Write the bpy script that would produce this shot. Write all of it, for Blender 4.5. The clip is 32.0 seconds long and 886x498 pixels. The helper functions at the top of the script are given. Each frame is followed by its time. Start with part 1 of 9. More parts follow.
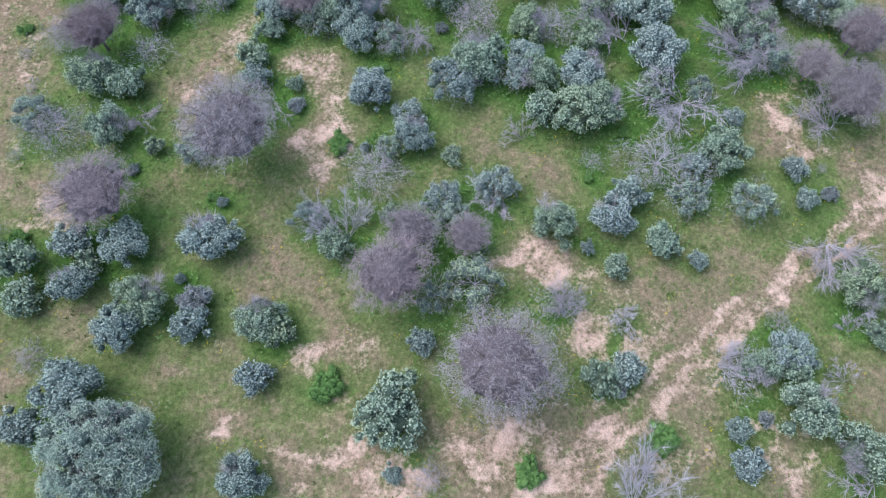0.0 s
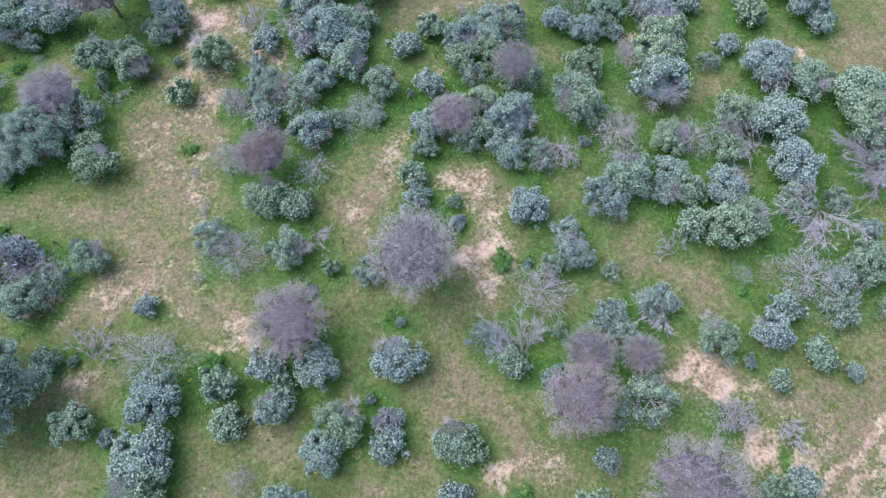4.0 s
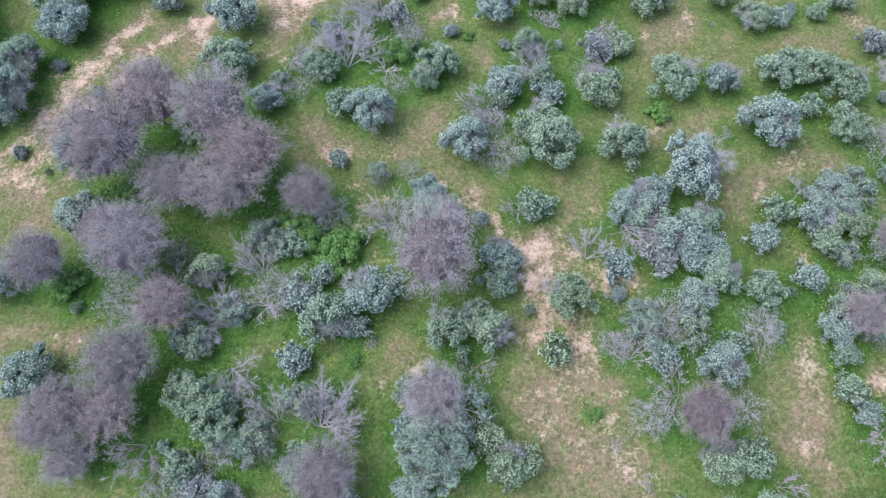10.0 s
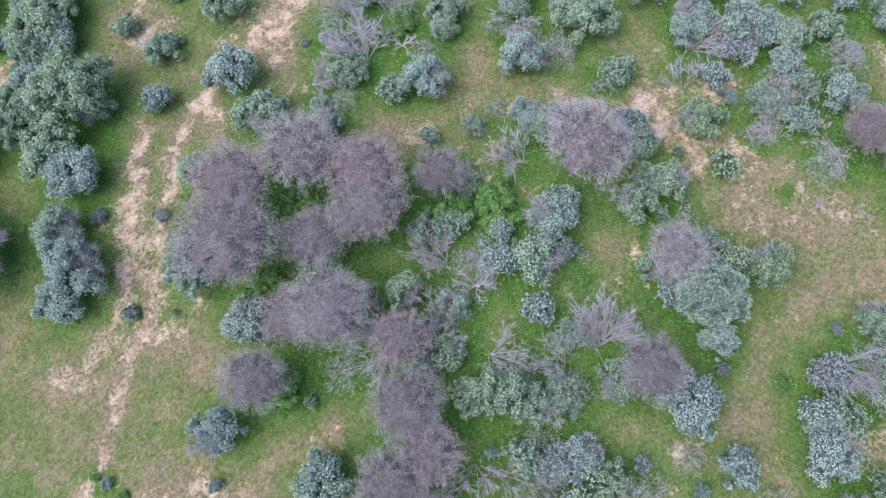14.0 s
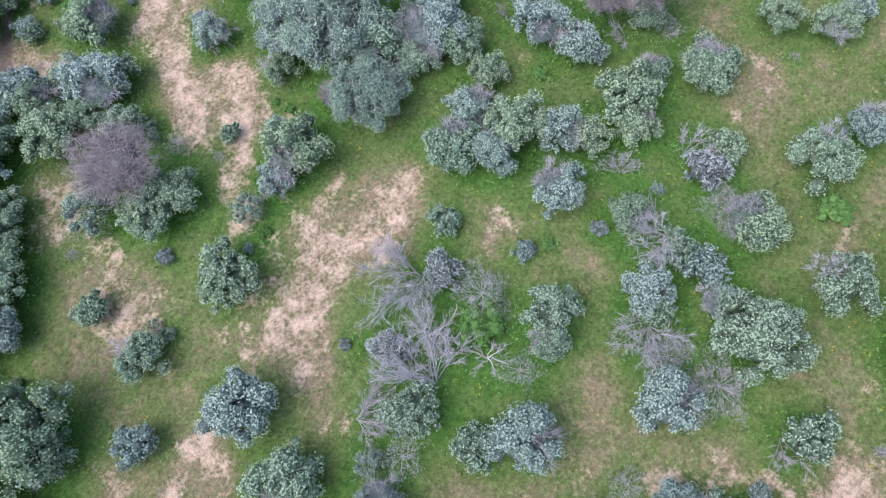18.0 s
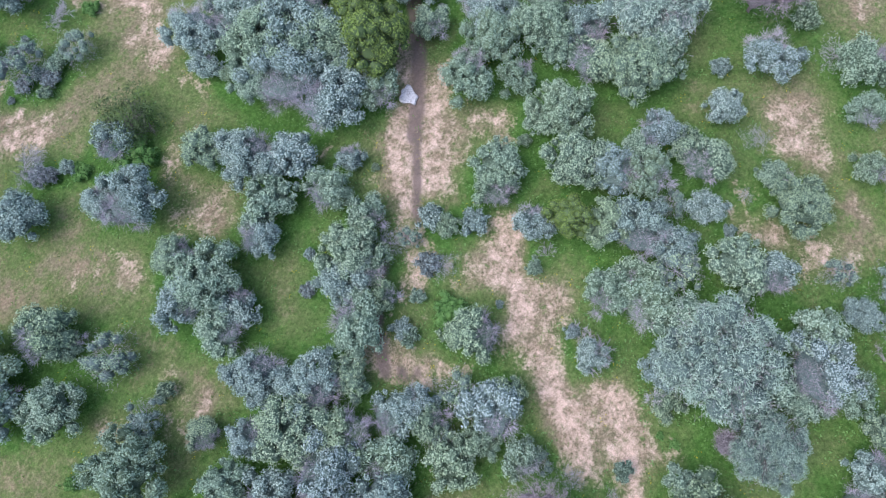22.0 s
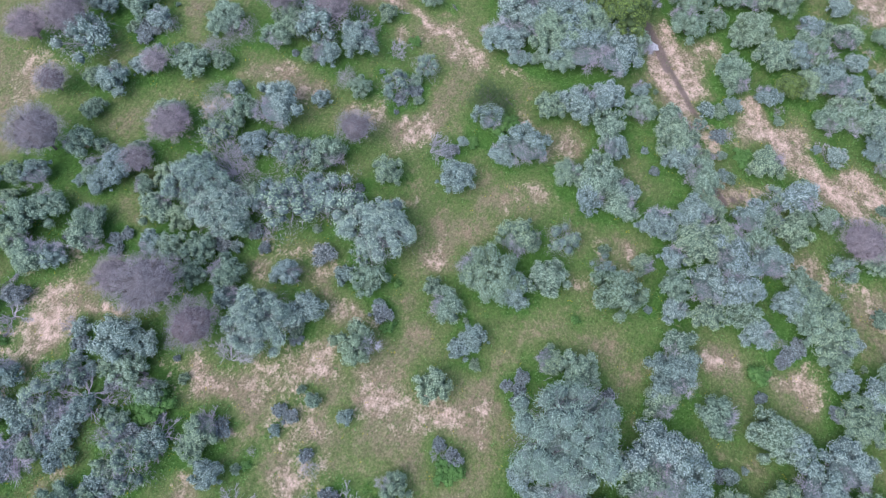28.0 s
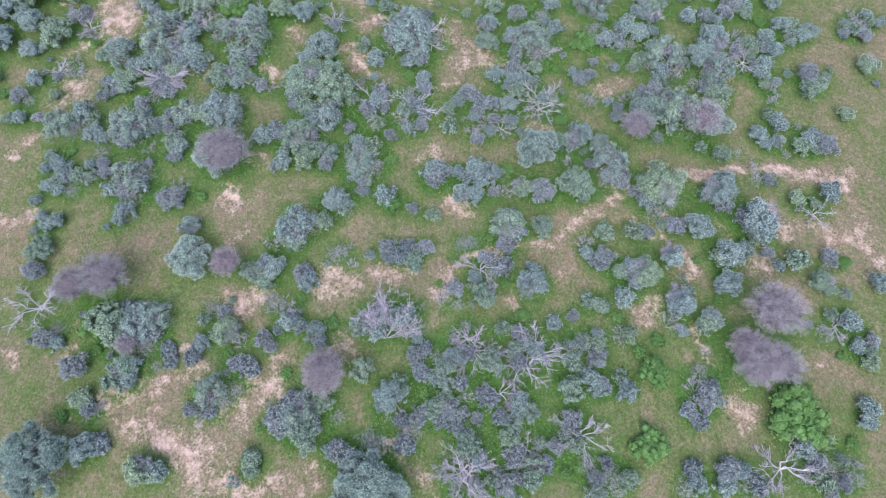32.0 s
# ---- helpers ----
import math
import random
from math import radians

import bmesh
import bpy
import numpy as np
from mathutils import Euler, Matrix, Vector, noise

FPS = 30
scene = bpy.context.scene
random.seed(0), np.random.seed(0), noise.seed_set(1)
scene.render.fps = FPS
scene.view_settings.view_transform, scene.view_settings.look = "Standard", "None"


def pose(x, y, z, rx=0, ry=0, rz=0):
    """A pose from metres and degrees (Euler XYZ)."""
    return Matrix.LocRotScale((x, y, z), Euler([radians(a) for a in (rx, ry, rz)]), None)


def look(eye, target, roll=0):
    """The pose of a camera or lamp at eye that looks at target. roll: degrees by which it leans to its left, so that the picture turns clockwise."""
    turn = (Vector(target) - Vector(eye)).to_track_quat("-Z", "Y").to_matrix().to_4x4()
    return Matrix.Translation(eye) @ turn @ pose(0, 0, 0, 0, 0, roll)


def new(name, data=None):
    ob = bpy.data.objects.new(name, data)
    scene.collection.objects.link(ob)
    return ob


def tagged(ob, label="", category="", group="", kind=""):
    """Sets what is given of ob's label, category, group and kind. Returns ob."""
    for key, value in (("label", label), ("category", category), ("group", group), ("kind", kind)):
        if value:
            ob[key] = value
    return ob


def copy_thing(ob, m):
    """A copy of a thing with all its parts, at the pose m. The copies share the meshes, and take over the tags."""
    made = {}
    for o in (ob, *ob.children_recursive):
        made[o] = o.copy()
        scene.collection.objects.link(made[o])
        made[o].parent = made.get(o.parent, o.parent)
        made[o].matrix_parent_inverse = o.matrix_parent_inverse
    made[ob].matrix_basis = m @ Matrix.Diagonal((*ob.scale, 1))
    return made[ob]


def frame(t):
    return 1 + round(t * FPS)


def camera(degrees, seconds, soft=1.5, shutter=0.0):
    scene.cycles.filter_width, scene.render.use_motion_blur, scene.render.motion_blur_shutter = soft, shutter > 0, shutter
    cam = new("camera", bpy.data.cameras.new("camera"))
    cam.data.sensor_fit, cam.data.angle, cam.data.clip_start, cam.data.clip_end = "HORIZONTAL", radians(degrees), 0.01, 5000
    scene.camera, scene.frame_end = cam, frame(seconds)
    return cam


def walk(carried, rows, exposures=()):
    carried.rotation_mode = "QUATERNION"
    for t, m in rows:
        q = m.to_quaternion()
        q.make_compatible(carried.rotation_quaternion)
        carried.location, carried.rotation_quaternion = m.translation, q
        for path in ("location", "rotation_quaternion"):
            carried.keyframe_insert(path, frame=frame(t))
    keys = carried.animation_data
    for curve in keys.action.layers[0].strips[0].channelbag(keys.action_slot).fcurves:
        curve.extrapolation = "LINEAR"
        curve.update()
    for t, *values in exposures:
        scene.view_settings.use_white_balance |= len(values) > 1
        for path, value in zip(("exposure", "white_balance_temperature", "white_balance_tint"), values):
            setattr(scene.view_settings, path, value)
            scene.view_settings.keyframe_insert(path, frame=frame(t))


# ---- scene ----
cam = camera(70.5, 32.0, soft=1.12)
PATH = [
    (0, -2.36, 0.3, 41.49, 21.58, -0.18, -0.01),
    (0.5, -4.01, 1.19, 42.02, 21.67, -0.13, -0.15),
    (1, -5.7, 2.18, 42.72, 21.65, -0.11, -0.27),
    (1.5, -7.31, 3.1, 43.44, 21.71, -0.06, -0.43),
    (2, -8.9, 3.95, 44.16, 21.78, -0.03, -0.56),
    (2.5, -10.42, 4.75, 44.82, 21.89, 0.06, -0.71),
    (3, -11.94, 5.61, 45.52, 21.94, 0.12, -0.84),
    (3.5, -13.46, 6.46, 46.34, 21.96, 0.19, -0.97),
    (5.5, -18.88, 9.3, 49.82, 22.08, 0.4, -1.63),
    (6, -20.43, 10.71, 49.84, 22.04, 0.4, -1.6),
    (6.5, -22.18, 12.79, 49.77, 22.05, 0.41, -1.75),
    (7, -24.26, 15.79, 49.64, 21.9, 0.31, -1.88),
    (7.5, -26.67, 19.25, 49.48, 21.9, 0.2, -1.97),
    (8, -29.57, 23.06, 49.45, 21.96, 0.09, -2.18),
    (8.5, -33.4, 26.57, 49.62, 21.88, -0.09, -3.62),
    (9, -38.25, 29.44, 49.89, 21.88, -0.23, -5.98),
    (9.5, -43.89, 31.52, 50.09, 21.97, -0.38, -8.96),
    (10, -49.83, 33.03, 50.13, 22.17, -0.23, -15.43),
    (10.5, -55.77, 34.19, 50.04, 22.12, 0.21, -29.19),
    (11, -61.55, 35.2, 49.53, 22.13, 0.62, -45.33),
    (11.5, -66.17, 35.96, 49.21, 22.13, 0.83, -49.83),
    (12, -69.56, 36.69, 48.89, 22.08, 0.99, -50.23),
    (12.5, -71.87, 37.68, 48.71, 21.99, 1.22, -50.28),
    (13, -73.16, 38.86, 48.78, 21.97, 1.46, -50.48),
    (13.5, -73.46, 40.39, 49.03, 21.94, 1.69, -50.71),
    (15.5, -67.41, 49.08, 47.44, 20.86, 2.37, -50.5),
    (16, -64.5, 52.18, 46.69, 20.33, 2.49, -50.35),
    (16.5, -61.17, 55.68, 45.75, 19.84, 2.56, -50.2),
    (17, -57.34, 59.75, 44.63, 19.24, 2.58, -49.95),
    (17.5, -53.4, 64.07, 43.3, 18.89, 2.59, -49.6),
    (18, -50.23, 69.13, 42.19, 18.64, 2.56, -49.12),
    (18.5, -48.48, 74.55, 41.68, 18.31, 2.64, -48.84),
    (19, -48.15, 80.3, 41.86, 17.9, 2.77, -48.43),
    (19.5, -48.58, 86.33, 42.15, 17.58, 2.9, -47.95),
    (20, -49.21, 92.46, 43.05, 17.33, 3, -47.28),
    (20.5, -50.07, 97.8, 45.16, 17.38, 3.04, -46.48),
    (21, -50.8, 102.31, 48.04, 17.31, 3.19, -46.27),
    (21.5, -50.68, 105.65, 51.17, 17.55, 3.1, -46.12),
    (22, -50.92, 108.58, 54.24, 17.75, 3.22, -45.68),
    (22.5, -51.53, 110.27, 57.43, 18.23, 3.4, -44.66),
    (23, -52.03, 110.84, 60.38, 18.44, 3.33, -44.1),
    (23.5, -52.57, 111.61, 63.45, 18.66, 3.37, -43.65),
    (24, -53.76, 112.93, 66.49, 18.95, 3.31, -43.09),
    (24.5, -56.12, 114.68, 69.41, 19.25, 3.19, -44.24),
    (26.5, -77.63, 126.83, 78.48, 19.61, 0.71, -60.51),
    (27, -85.55, 131.15, 79.38, 19.88, 0.27, -61.59),
    (27.5, -94.16, 135.13, 79.51, 20.28, -0.01, -61.83),
    (28, -103.2, 138.56, 79.06, 20.59, -0.27, -63.79),
    (28.5, -112.8, 141.53, 78.53, 20.89, -0.62, -72.46),
    (29, -123.03, 143.88, 78.04, 21.46, -0.66, -83.76),
    (29.5, -133.82, 146.02, 77.62, 22.12, -0.41, -91.3),
    (30, -144.94, 148.35, 77.36, 22.54, -0.24, -92.68),
    (30.5, -156.36, 150.76, 77.07, 22.68, -0.14, -93.16),
    (31, -168, 153.25, 76.92, 22.76, -0.1, -93.32),
    (31.5, -179.39, 155.68, 77.03, 22.91, -0.13, -95.21),
    (32, -190.02, 158.55, 77.56, 22.94, 0, -102.98),
]

EXPOSURES = [(0.0, 0.12, 5740, 16), (3.0, 0.23, 5740, 14), (9.0, 0.30, 5860, 14), (13.0, 0.25, 5900, 14), (18.0, 0.22, 5920, 14), (21.0, 0.18, 5680, 16), (24.0, 0.18, 5660, 16), (27.0, 0.01, 5620, 17), (29.0, 0.16, 5620, 17), (32.0, 0.17, 5680, 20)]
walk(cam, [(t, pose(x, y, z, rx, ry, rz)) for t, x, y, z, rx, ry, rz in PATH], EXPOSURES)

# ---- overcast daylight ----
SUN_UP, SUN_ROUND = radians(56), radians(295)
world = bpy.data.worlds.new("overcast_sky")
scene.world = world
world.use_nodes = True
wn = world.node_tree.nodes
sky = wn.new("ShaderNodeTexSky")
sky.sky_type, sky.sun_disc = "NISHITA", False
sky.sun_elevation, sky.sun_rotation = SUN_UP, SUN_ROUND
sky.air_density, sky.dust_density, sky.ozone_density = 1.0, 4.0, 1.0
haze = wn.new("ShaderNodeHueSaturation")
haze.inputs["Saturation"].default_value = 0.9
world.node_tree.links.new(sky.outputs[0], haze.inputs["Color"])
world.node_tree.links.new(haze.outputs[0], wn["Background"].inputs["Color"])
wn["Background"].inputs["Strength"].default_value = 0.2
sun = new("sun", bpy.data.lights.new("sun", "SUN"))
sun.data.energy, sun.data.angle, sun.data.color = 1.2, radians(64), (1.0, 0.99, 0.97)
sun.matrix_world = look((0, 0, 0), (-math.sin(SUN_ROUND) * math.cos(SUN_UP), -math.cos(SUN_ROUND) * math.cos(SUN_UP), -math.sin(SUN_UP)))


# ---- materials ----
def base_material(name, roughness, specular=0.3):
    mat = bpy.data.materials.new(name)
    mat.use_nodes = True
    tree = mat.node_tree
    shader = tree.nodes["Principled BSDF"]
    shader.inputs["Roughness"].default_value = roughness
    shader.inputs["Specular IOR Level"].default_value = specular
    return mat, tree, shader


def ramp(tree, source, stops):
    node = tree.nodes.new("ShaderNodeValToRGB")
    for n, (at, colour) in enumerate(stops):
        e = node.color_ramp.elements[n] if n < 2 else node.color_ramp.elements.new(at)
        e.position, e.color = at, (*colour, 1)
    tree.links.new(source, node.inputs[0])
    return node.outputs[0]


def noise_of(tree, scale, detail=4.0, rough=0.6, coords="Object"):
    c = tree.nodes.new("ShaderNodeTexCoord")
    node = tree.nodes.new("ShaderNodeTexNoise")
    node.inputs["Scale"].default_value, node.inputs["Detail"].default_value, node.inputs["Roughness"].default_value = scale, detail, rough
    tree.links.new(c.outputs[coords], node.inputs["Vector"])
    return node.outputs["Fac"]


def mix(tree, fac, a, b, mode="MIX"):
    node = tree.nodes.new("ShaderNodeMix")
    node.data_type, node.blend_type = "RGBA", mode
    for value, slot in ((fac, 0), (a, 6), (b, 7)):
        if hasattr(value, "links"):
            tree.links.new(value, node.inputs[slot])
        elif slot:
            node.inputs[slot].default_value = (*value, 1)
        else:
            node.inputs[slot].default_value = value
    return node.outputs[2]


def calc(tree, op, a, b):
    node = tree.nodes.new("ShaderNodeMath")
    node.operation = op
    for n, value in enumerate((a, b)):
        if hasattr(value, "links"):
            tree.links.new(value, node.inputs[n])
        else:
            node.inputs[n].default_value = value
    return node.outputs[0]


def plant_material(name, dark, mid, light, roughness=0.85, grain=2.2, spread=0.5, thin=0.0, relief=0.0, hue=None):
    """Leaves or bark: tone by clump, by plant and by a fine noise."""
    mat, tree, shader = base_material(name, roughness, 0.12)
    island = tree.nodes.new("ShaderNodeNewGeometry").outputs["Random Per Island"]
    plant = tree.nodes.new("ShaderNodeObjectInfo").outputs["Random"]
    v = calc(tree, "MULTIPLY", noise_of(tree, grain), 1.0 - spread)
    v = calc(tree, "ADD", v, calc(tree, "MULTIPLY", island, spread * 0.45))
    v = calc(tree, "ADD", v, calc(tree, "MULTIPLY", plant, spread * 0.55))
    col = ramp(tree, v, [(0.2, dark), (0.75, light), (0.48, mid)])
    if hue:
        other = calc(tree, "FRACT", calc(tree, "MULTIPLY", plant, 13.7), 0.0)
        col = mix(tree, ramp(tree, other, [(0.35, (0, 0, 0)), (0.95, (1, 1, 1))]), col, mix(tree, 1.0, col, hue, "MULTIPLY"))
    tree.links.new(col, shader.inputs["Base Color"])
    if relief:
        bump = tree.nodes.new("ShaderNodeBump")
        bump.inputs["Strength"].default_value, bump.inputs["Distance"].default_value = 1.0, relief
        tree.links.new(noise_of(tree, 7.0, 5, 0.75), bump.inputs["Height"])
        tree.links.new(bump.outputs[0], shader.inputs["Normal"])
    if thin:
        glow = tree.nodes.new("ShaderNodeBsdfTranslucent")
        both = tree.nodes.new("ShaderNodeMixShader")
        both.inputs[0].default_value = thin
        tree.links.new(col, glow.inputs["Color"])
        tree.links.new(shader.outputs[0], both.inputs[1])
        tree.links.new(glow.outputs[0], both.inputs[2])
        tree.links.new(both.outputs[0], tree.nodes["Material Output"].inputs["Surface"])
    return mat


SILVER = plant_material("silver_leaves", (0.285, 0.385, 0.33), (0.405, 0.517, 0.448), (0.53, 0.64, 0.56), spread=0.4, thin=0.15, hue=(0.97, 0.96, 1.04))
GREYGREEN = plant_material("grey_green_leaves", (0.257, 0.362, 0.26), (0.365, 0.49, 0.355), (0.485, 0.61, 0.465), spread=0.4, thin=0.15, hue=(1.08, 1.04, 0.9))
# darker copies of the two leaf colours: shade between lobes is put into them
CORE_SHADE = plant_material("inner_leaf_shade", (0.095, 0.138, 0.115), (0.172, 0.238, 0.202), (0.28, 0.37, 0.316), grain=9.0, spread=0.3, relief=0.25, hue=(0.97, 0.96, 1.04))
CORE_GREEN_SHADE = plant_material("inner_green_leaf_shade", (0.088, 0.137, 0.092), (0.16, 0.233, 0.165), (0.265, 0.362, 0.27), grain=9.0, spread=0.3, relief=0.25, hue=(1.08, 1.04, 0.9))
FEATHER = plant_material("feathery_leaves", (0.27, 0.38, 0.30), (0.43, 0.56, 0.45), (0.60, 0.72, 0.60), thin=0.2)
DUSTY = plant_material("dusty_leaves", (0.27, 0.34, 0.335), (0.37, 0.445, 0.435), (0.49, 0.565, 0.55), thin=0.15)
LILAC = plant_material("lavender_grey_leaves", (0.30, 0.345, 0.33), (0.415, 0.465, 0.445), (0.55, 0.60, 0.58), thin=0.1, hue=(0.98, 0.96, 1.04))
# core of lavender and dusty shrubs: their inner shade as a darker grey
SHRUB_SHADE = plant_material("inner_shrub_shade", (0.095, 0.118, 0.11), (0.165, 0.193, 0.184), (0.265, 0.297, 0.286), grain=9.0, spread=0.3, relief=0.25)
YELLOW = plant_material("yellow_green_leaves", (0.125, 0.19, 0.048), (0.19, 0.275, 0.07), (0.27, 0.36, 0.105), thin=0.15)
FRESH = plant_material("fresh_green_leaves", (0.10, 0.215, 0.06), (0.155, 0.295, 0.085), (0.22, 0.38, 0.125), thin=0.15)
# the dark acacia's own leaf colour; also the shade in the yellow-green trees' cores
DARK = plant_material("dark_leaves_and_core_shade", (0.07, 0.11, 0.045), (0.105, 0.155, 0.065), (0.15, 0.21, 0.09))
TWIG = plant_material("purple_grey_twigs", (0.265, 0.25, 0.26), (0.385, 0.365, 0.378), (0.51, 0.488, 0.497), 0.85, hue=(1.02, 0.89, 0.9))
# darkened twig colour, so that gaps between the tufts read as shade
TWIG_SHADE = plant_material("inner_thorn_shade", (0.13, 0.12, 0.122), (0.205, 0.191, 0.195), (0.295, 0.278, 0.281), 0.9, grain=11.0, spread=0.25, relief=0.3, hue=(1.02, 0.89, 0.9))
LAVENDER = plant_material("lavender_grey_twigs", (0.34, 0.33, 0.36), (0.45, 0.44, 0.468), (0.57, 0.56, 0.582), 0.85, hue=(1.0, 0.94, 0.95))
PALE = plant_material("bleached_wood", (0.42, 0.39, 0.41), (0.55, 0.51, 0.53), (0.66, 0.63, 0.64), 0.8)
BARK = plant_material("grey_bark", (0.12, 0.105, 0.10), (0.18, 0.16, 0.15), (0.25, 0.23, 0.215), 0.9)
GRASS = plant_material("grass_blades", (0.05, 0.11, 0.02), (0.09, 0.17, 0.035), (0.17, 0.24, 0.07), 0.7, 0.3, thin=0.2)
STRAW = plant_material("dry_grass_blades", (0.20, 0.18, 0.09), (0.28, 0.25, 0.14), (0.38, 0.34, 0.21), 0.8, 0.3)
PETAL = plant_material("yellow_petals", (0.5, 0.42, 0.02), (0.6, 0.5, 0.03), (0.7, 0.6, 0.06), 0.6)


def ground_material():
    mat, tree, shader = base_material("bush_ground", 0.95, 0.1)

    def attribute(name):
        node = tree.nodes.new("ShaderNodeAttribute")
        node.attribute_name = name
        return node.outputs["Fac"]

    broad, mid, fine = noise_of(tree, 0.09, 4), noise_of(tree, 0.8, 7, 0.7), noise_of(tree, 3.6, 5, 0.7)
    grit = noise_of(tree, 14.0, 3)
    soil_here = attribute("soil")
    bare = calc(tree, "ADD", soil_here, calc(tree, "MULTIPLY", calc(tree, "SUBTRACT", mid, 0.5), 2.1))
    bare = calc(tree, "ADD", bare, calc(tree, "MULTIPLY", calc(tree, "SUBTRACT", fine, 0.5), 1.3))
    bare = calc(tree, "ADD", bare, calc(tree, "MULTIPLY", calc(tree, "SUBTRACT", noise_of(tree, 0.28, 6, 0.75), 0.5), 1.1))
    bare_mask = ramp(tree, bare, [(0.46, (0, 0, 0)), (0.98, (1, 1, 1)), (0.66, (0.38, 0.38, 0.38))])
    wet = calc(tree, "ADD", calc(tree, "MULTIPLY", attribute("lush"), 0.62), calc(tree, "MULTIPLY", calc(tree, "SUBTRACT", broad, 0.5), 1.3))
    wet = calc(tree, "ADD", wet, calc(tree, "MULTIPLY", calc(tree, "SUBTRACT", mid, 0.5), 0.9))
    wet = calc(tree, "SUBTRACT", calc(tree, "ADD", wet, 0.22), calc(tree, "MULTIPLY", soil_here, 0.45))
    meadow = ramp(tree, wet, [(0.0, (0.245, 0.205, 0.135)), (0.84, (0.078, 0.168, 0.036)), (0.35, (0.155, 0.19, 0.075))])
    worn = calc(tree, "SUBTRACT", noise_of(tree, 0.30, 8, 0.8), calc(tree, "MULTIPLY", attribute("lush"), 0.14))
    meadow = mix(tree, ramp(tree, worn, [(0.48, (0, 0, 0)), (0.65, (0.68, 0.68, 0.68))]), meadow, (0.355, 0.255, 0.19))
    sprigs = ramp(tree, noise_of(tree, 1.3, 6, 0.78), [(0.52, (0, 0, 0)), (0.66, (0.7, 0.7, 0.7))])
    meadow = mix(tree, sprigs, meadow, (0.10, 0.20, 0.042))
    meadow = mix(tree, 0.9, meadow, ramp(tree, fine, [(0.34, (0.58, 0.62, 0.54)), (0.68, (1.42, 1.36, 1.36))]), "MULTIPLY")
    sand = ramp(tree, mid, [(0.25, (0.45, 0.31, 0.228)), (0.75, (0.76, 0.595, 0.475)), (0.5, (0.63, 0.47, 0.36))])
    sand = mix(tree, 0.8, sand, ramp(tree, grit, [(0.36, (0.68, 0.66, 0.65)), (0.64, (1.2, 1.2, 1.2))]), "MULTIPLY")
    clumps = ramp(tree, noise_of(tree, 1.7, 5, 0.7), [(0.36, (0.76, 0.80, 0.74)), (0.64, (1.22, 1.18, 1.2))])
    meadow = mix(tree, 0.85, meadow, clumps, "MULTIPLY")
    meadow = mix(tree, 0.8, meadow, ramp(tree, noise_of(tree, 9.0, 3, 0.7), [(0.34, (0.76, 0.78, 0.76)), (0.66, (1.22, 1.22, 1.22))]), "MULTIPLY")
    mud = ramp(tree, calc(tree, "ADD", attribute("mud"), calc(tree, "MULTIPLY", calc(tree, "SUBTRACT", mid, 0.5), 0.9)), [(0.3, (0, 0, 0)), (0.75, (0.85, 0.85, 0.85))])
    earth = mix(tree, mud, mix(tree, bare_mask, meadow, sand), (0.17, 0.13, 0.115))
    tree.links.new(earth, shader.inputs["Base Color"])
    bump = tree.nodes.new("ShaderNodeBump")
    bump.inputs["Strength"].default_value, bump.inputs["Distance"].default_value = 0.7, 0.12
    tree.links.new(fine, bump.inputs["Height"])
    tree.links.new(bump.outputs[0], shader.inputs["Normal"])
    return mat


GROUND = ground_material()


# ---- mesh building ----
SWELLS = [(-195, 95, 0.11), (-195, 140, 0.18), (-195, 185, 0.65), (-150, 95, 0.14), (-150, 140, 0.16), (-150, 185, 0.43), (-105, 50, -0.58), (-105, 95, -0.16), (-105, 140, -0.37), (-105, 185, 0.23), (-60, 5, -0.34), (-60, 50, 0.06), (-60, 95, -0.02), (-60, 140, -0.59), (-60, 185, -0.03), (-15, 5, 0.32), (-15, 50, 0.14), (-15, 95, -0.55), (-15, 140, -0.86), (-15, 185, -0.18), (30, 5, 0.82), (30, 50, 0.29), (30, 95, -0.28)]


def rise(x, y):
    """Height of the ground: broad low swells and hollows, with small unevenness."""
    z = 0.08 * np.sin(0.17 * x + 1.1 * np.sin(0.11 * y)) + 0.06 * np.sin(0.23 * y - 0.09 * x)
    for cx, cy, h in SWELLS:
        z = z + h * np.exp(-((x - cx) ** 2 + (y - cy) ** 2) / 2888.0)
    return z


class Soup:
    """Gathers triangles and quads, and turns them into one mesh."""

    def __init__(self):
        self.v, self.tri, self.quad, self.count = [], [], [], 0

    def add(self, verts, tri=None, quad=None):
        if tri is not None:
            self.tri.append(np.asarray(tri) + self.count)
        if quad is not None:
            self.quad.append(np.asarray(quad) + self.count)
        self.v.append(verts)
        self.count += len(verts)

    def mesh(self, name, material, smooth=False):
        me = bpy.data.meshes.new(name)
        v = np.concatenate(self.v).astype(np.float32)
        tri = np.concatenate(self.tri) if self.tri else np.zeros((0, 3), int)
        quad = np.concatenate(self.quad) if self.quad else np.zeros((0, 4), int)
        me.vertices.add(len(v))
        me.vertices.foreach_set("co", v.ravel())
        me.loops.add(3 * len(tri) + 4 * len(quad))
        me.loops.foreach_set("vertex_index", np.concatenate([tri.ravel(), quad.ravel()]).astype(np.int32))
        me.polygons.add(len(tri) + len(quad))
        start = np.concatenate([3 * np.arange(len(tri)), 3 * len(tri) + 4 * np.arange(len(quad))])
        me.polygons.foreach_set("loop_start", start.astype(np.int32))
        me.polygons.foreach_set("use_smooth", np.full(len(tri) + len(quad), smooth))
        me.update(calc_edges=True)
        me.materials.append(material)
        return me


def unit(a):
    return a / np.maximum(np.linalg.norm(a, axis=-1, keepdims=True), 1e-9)


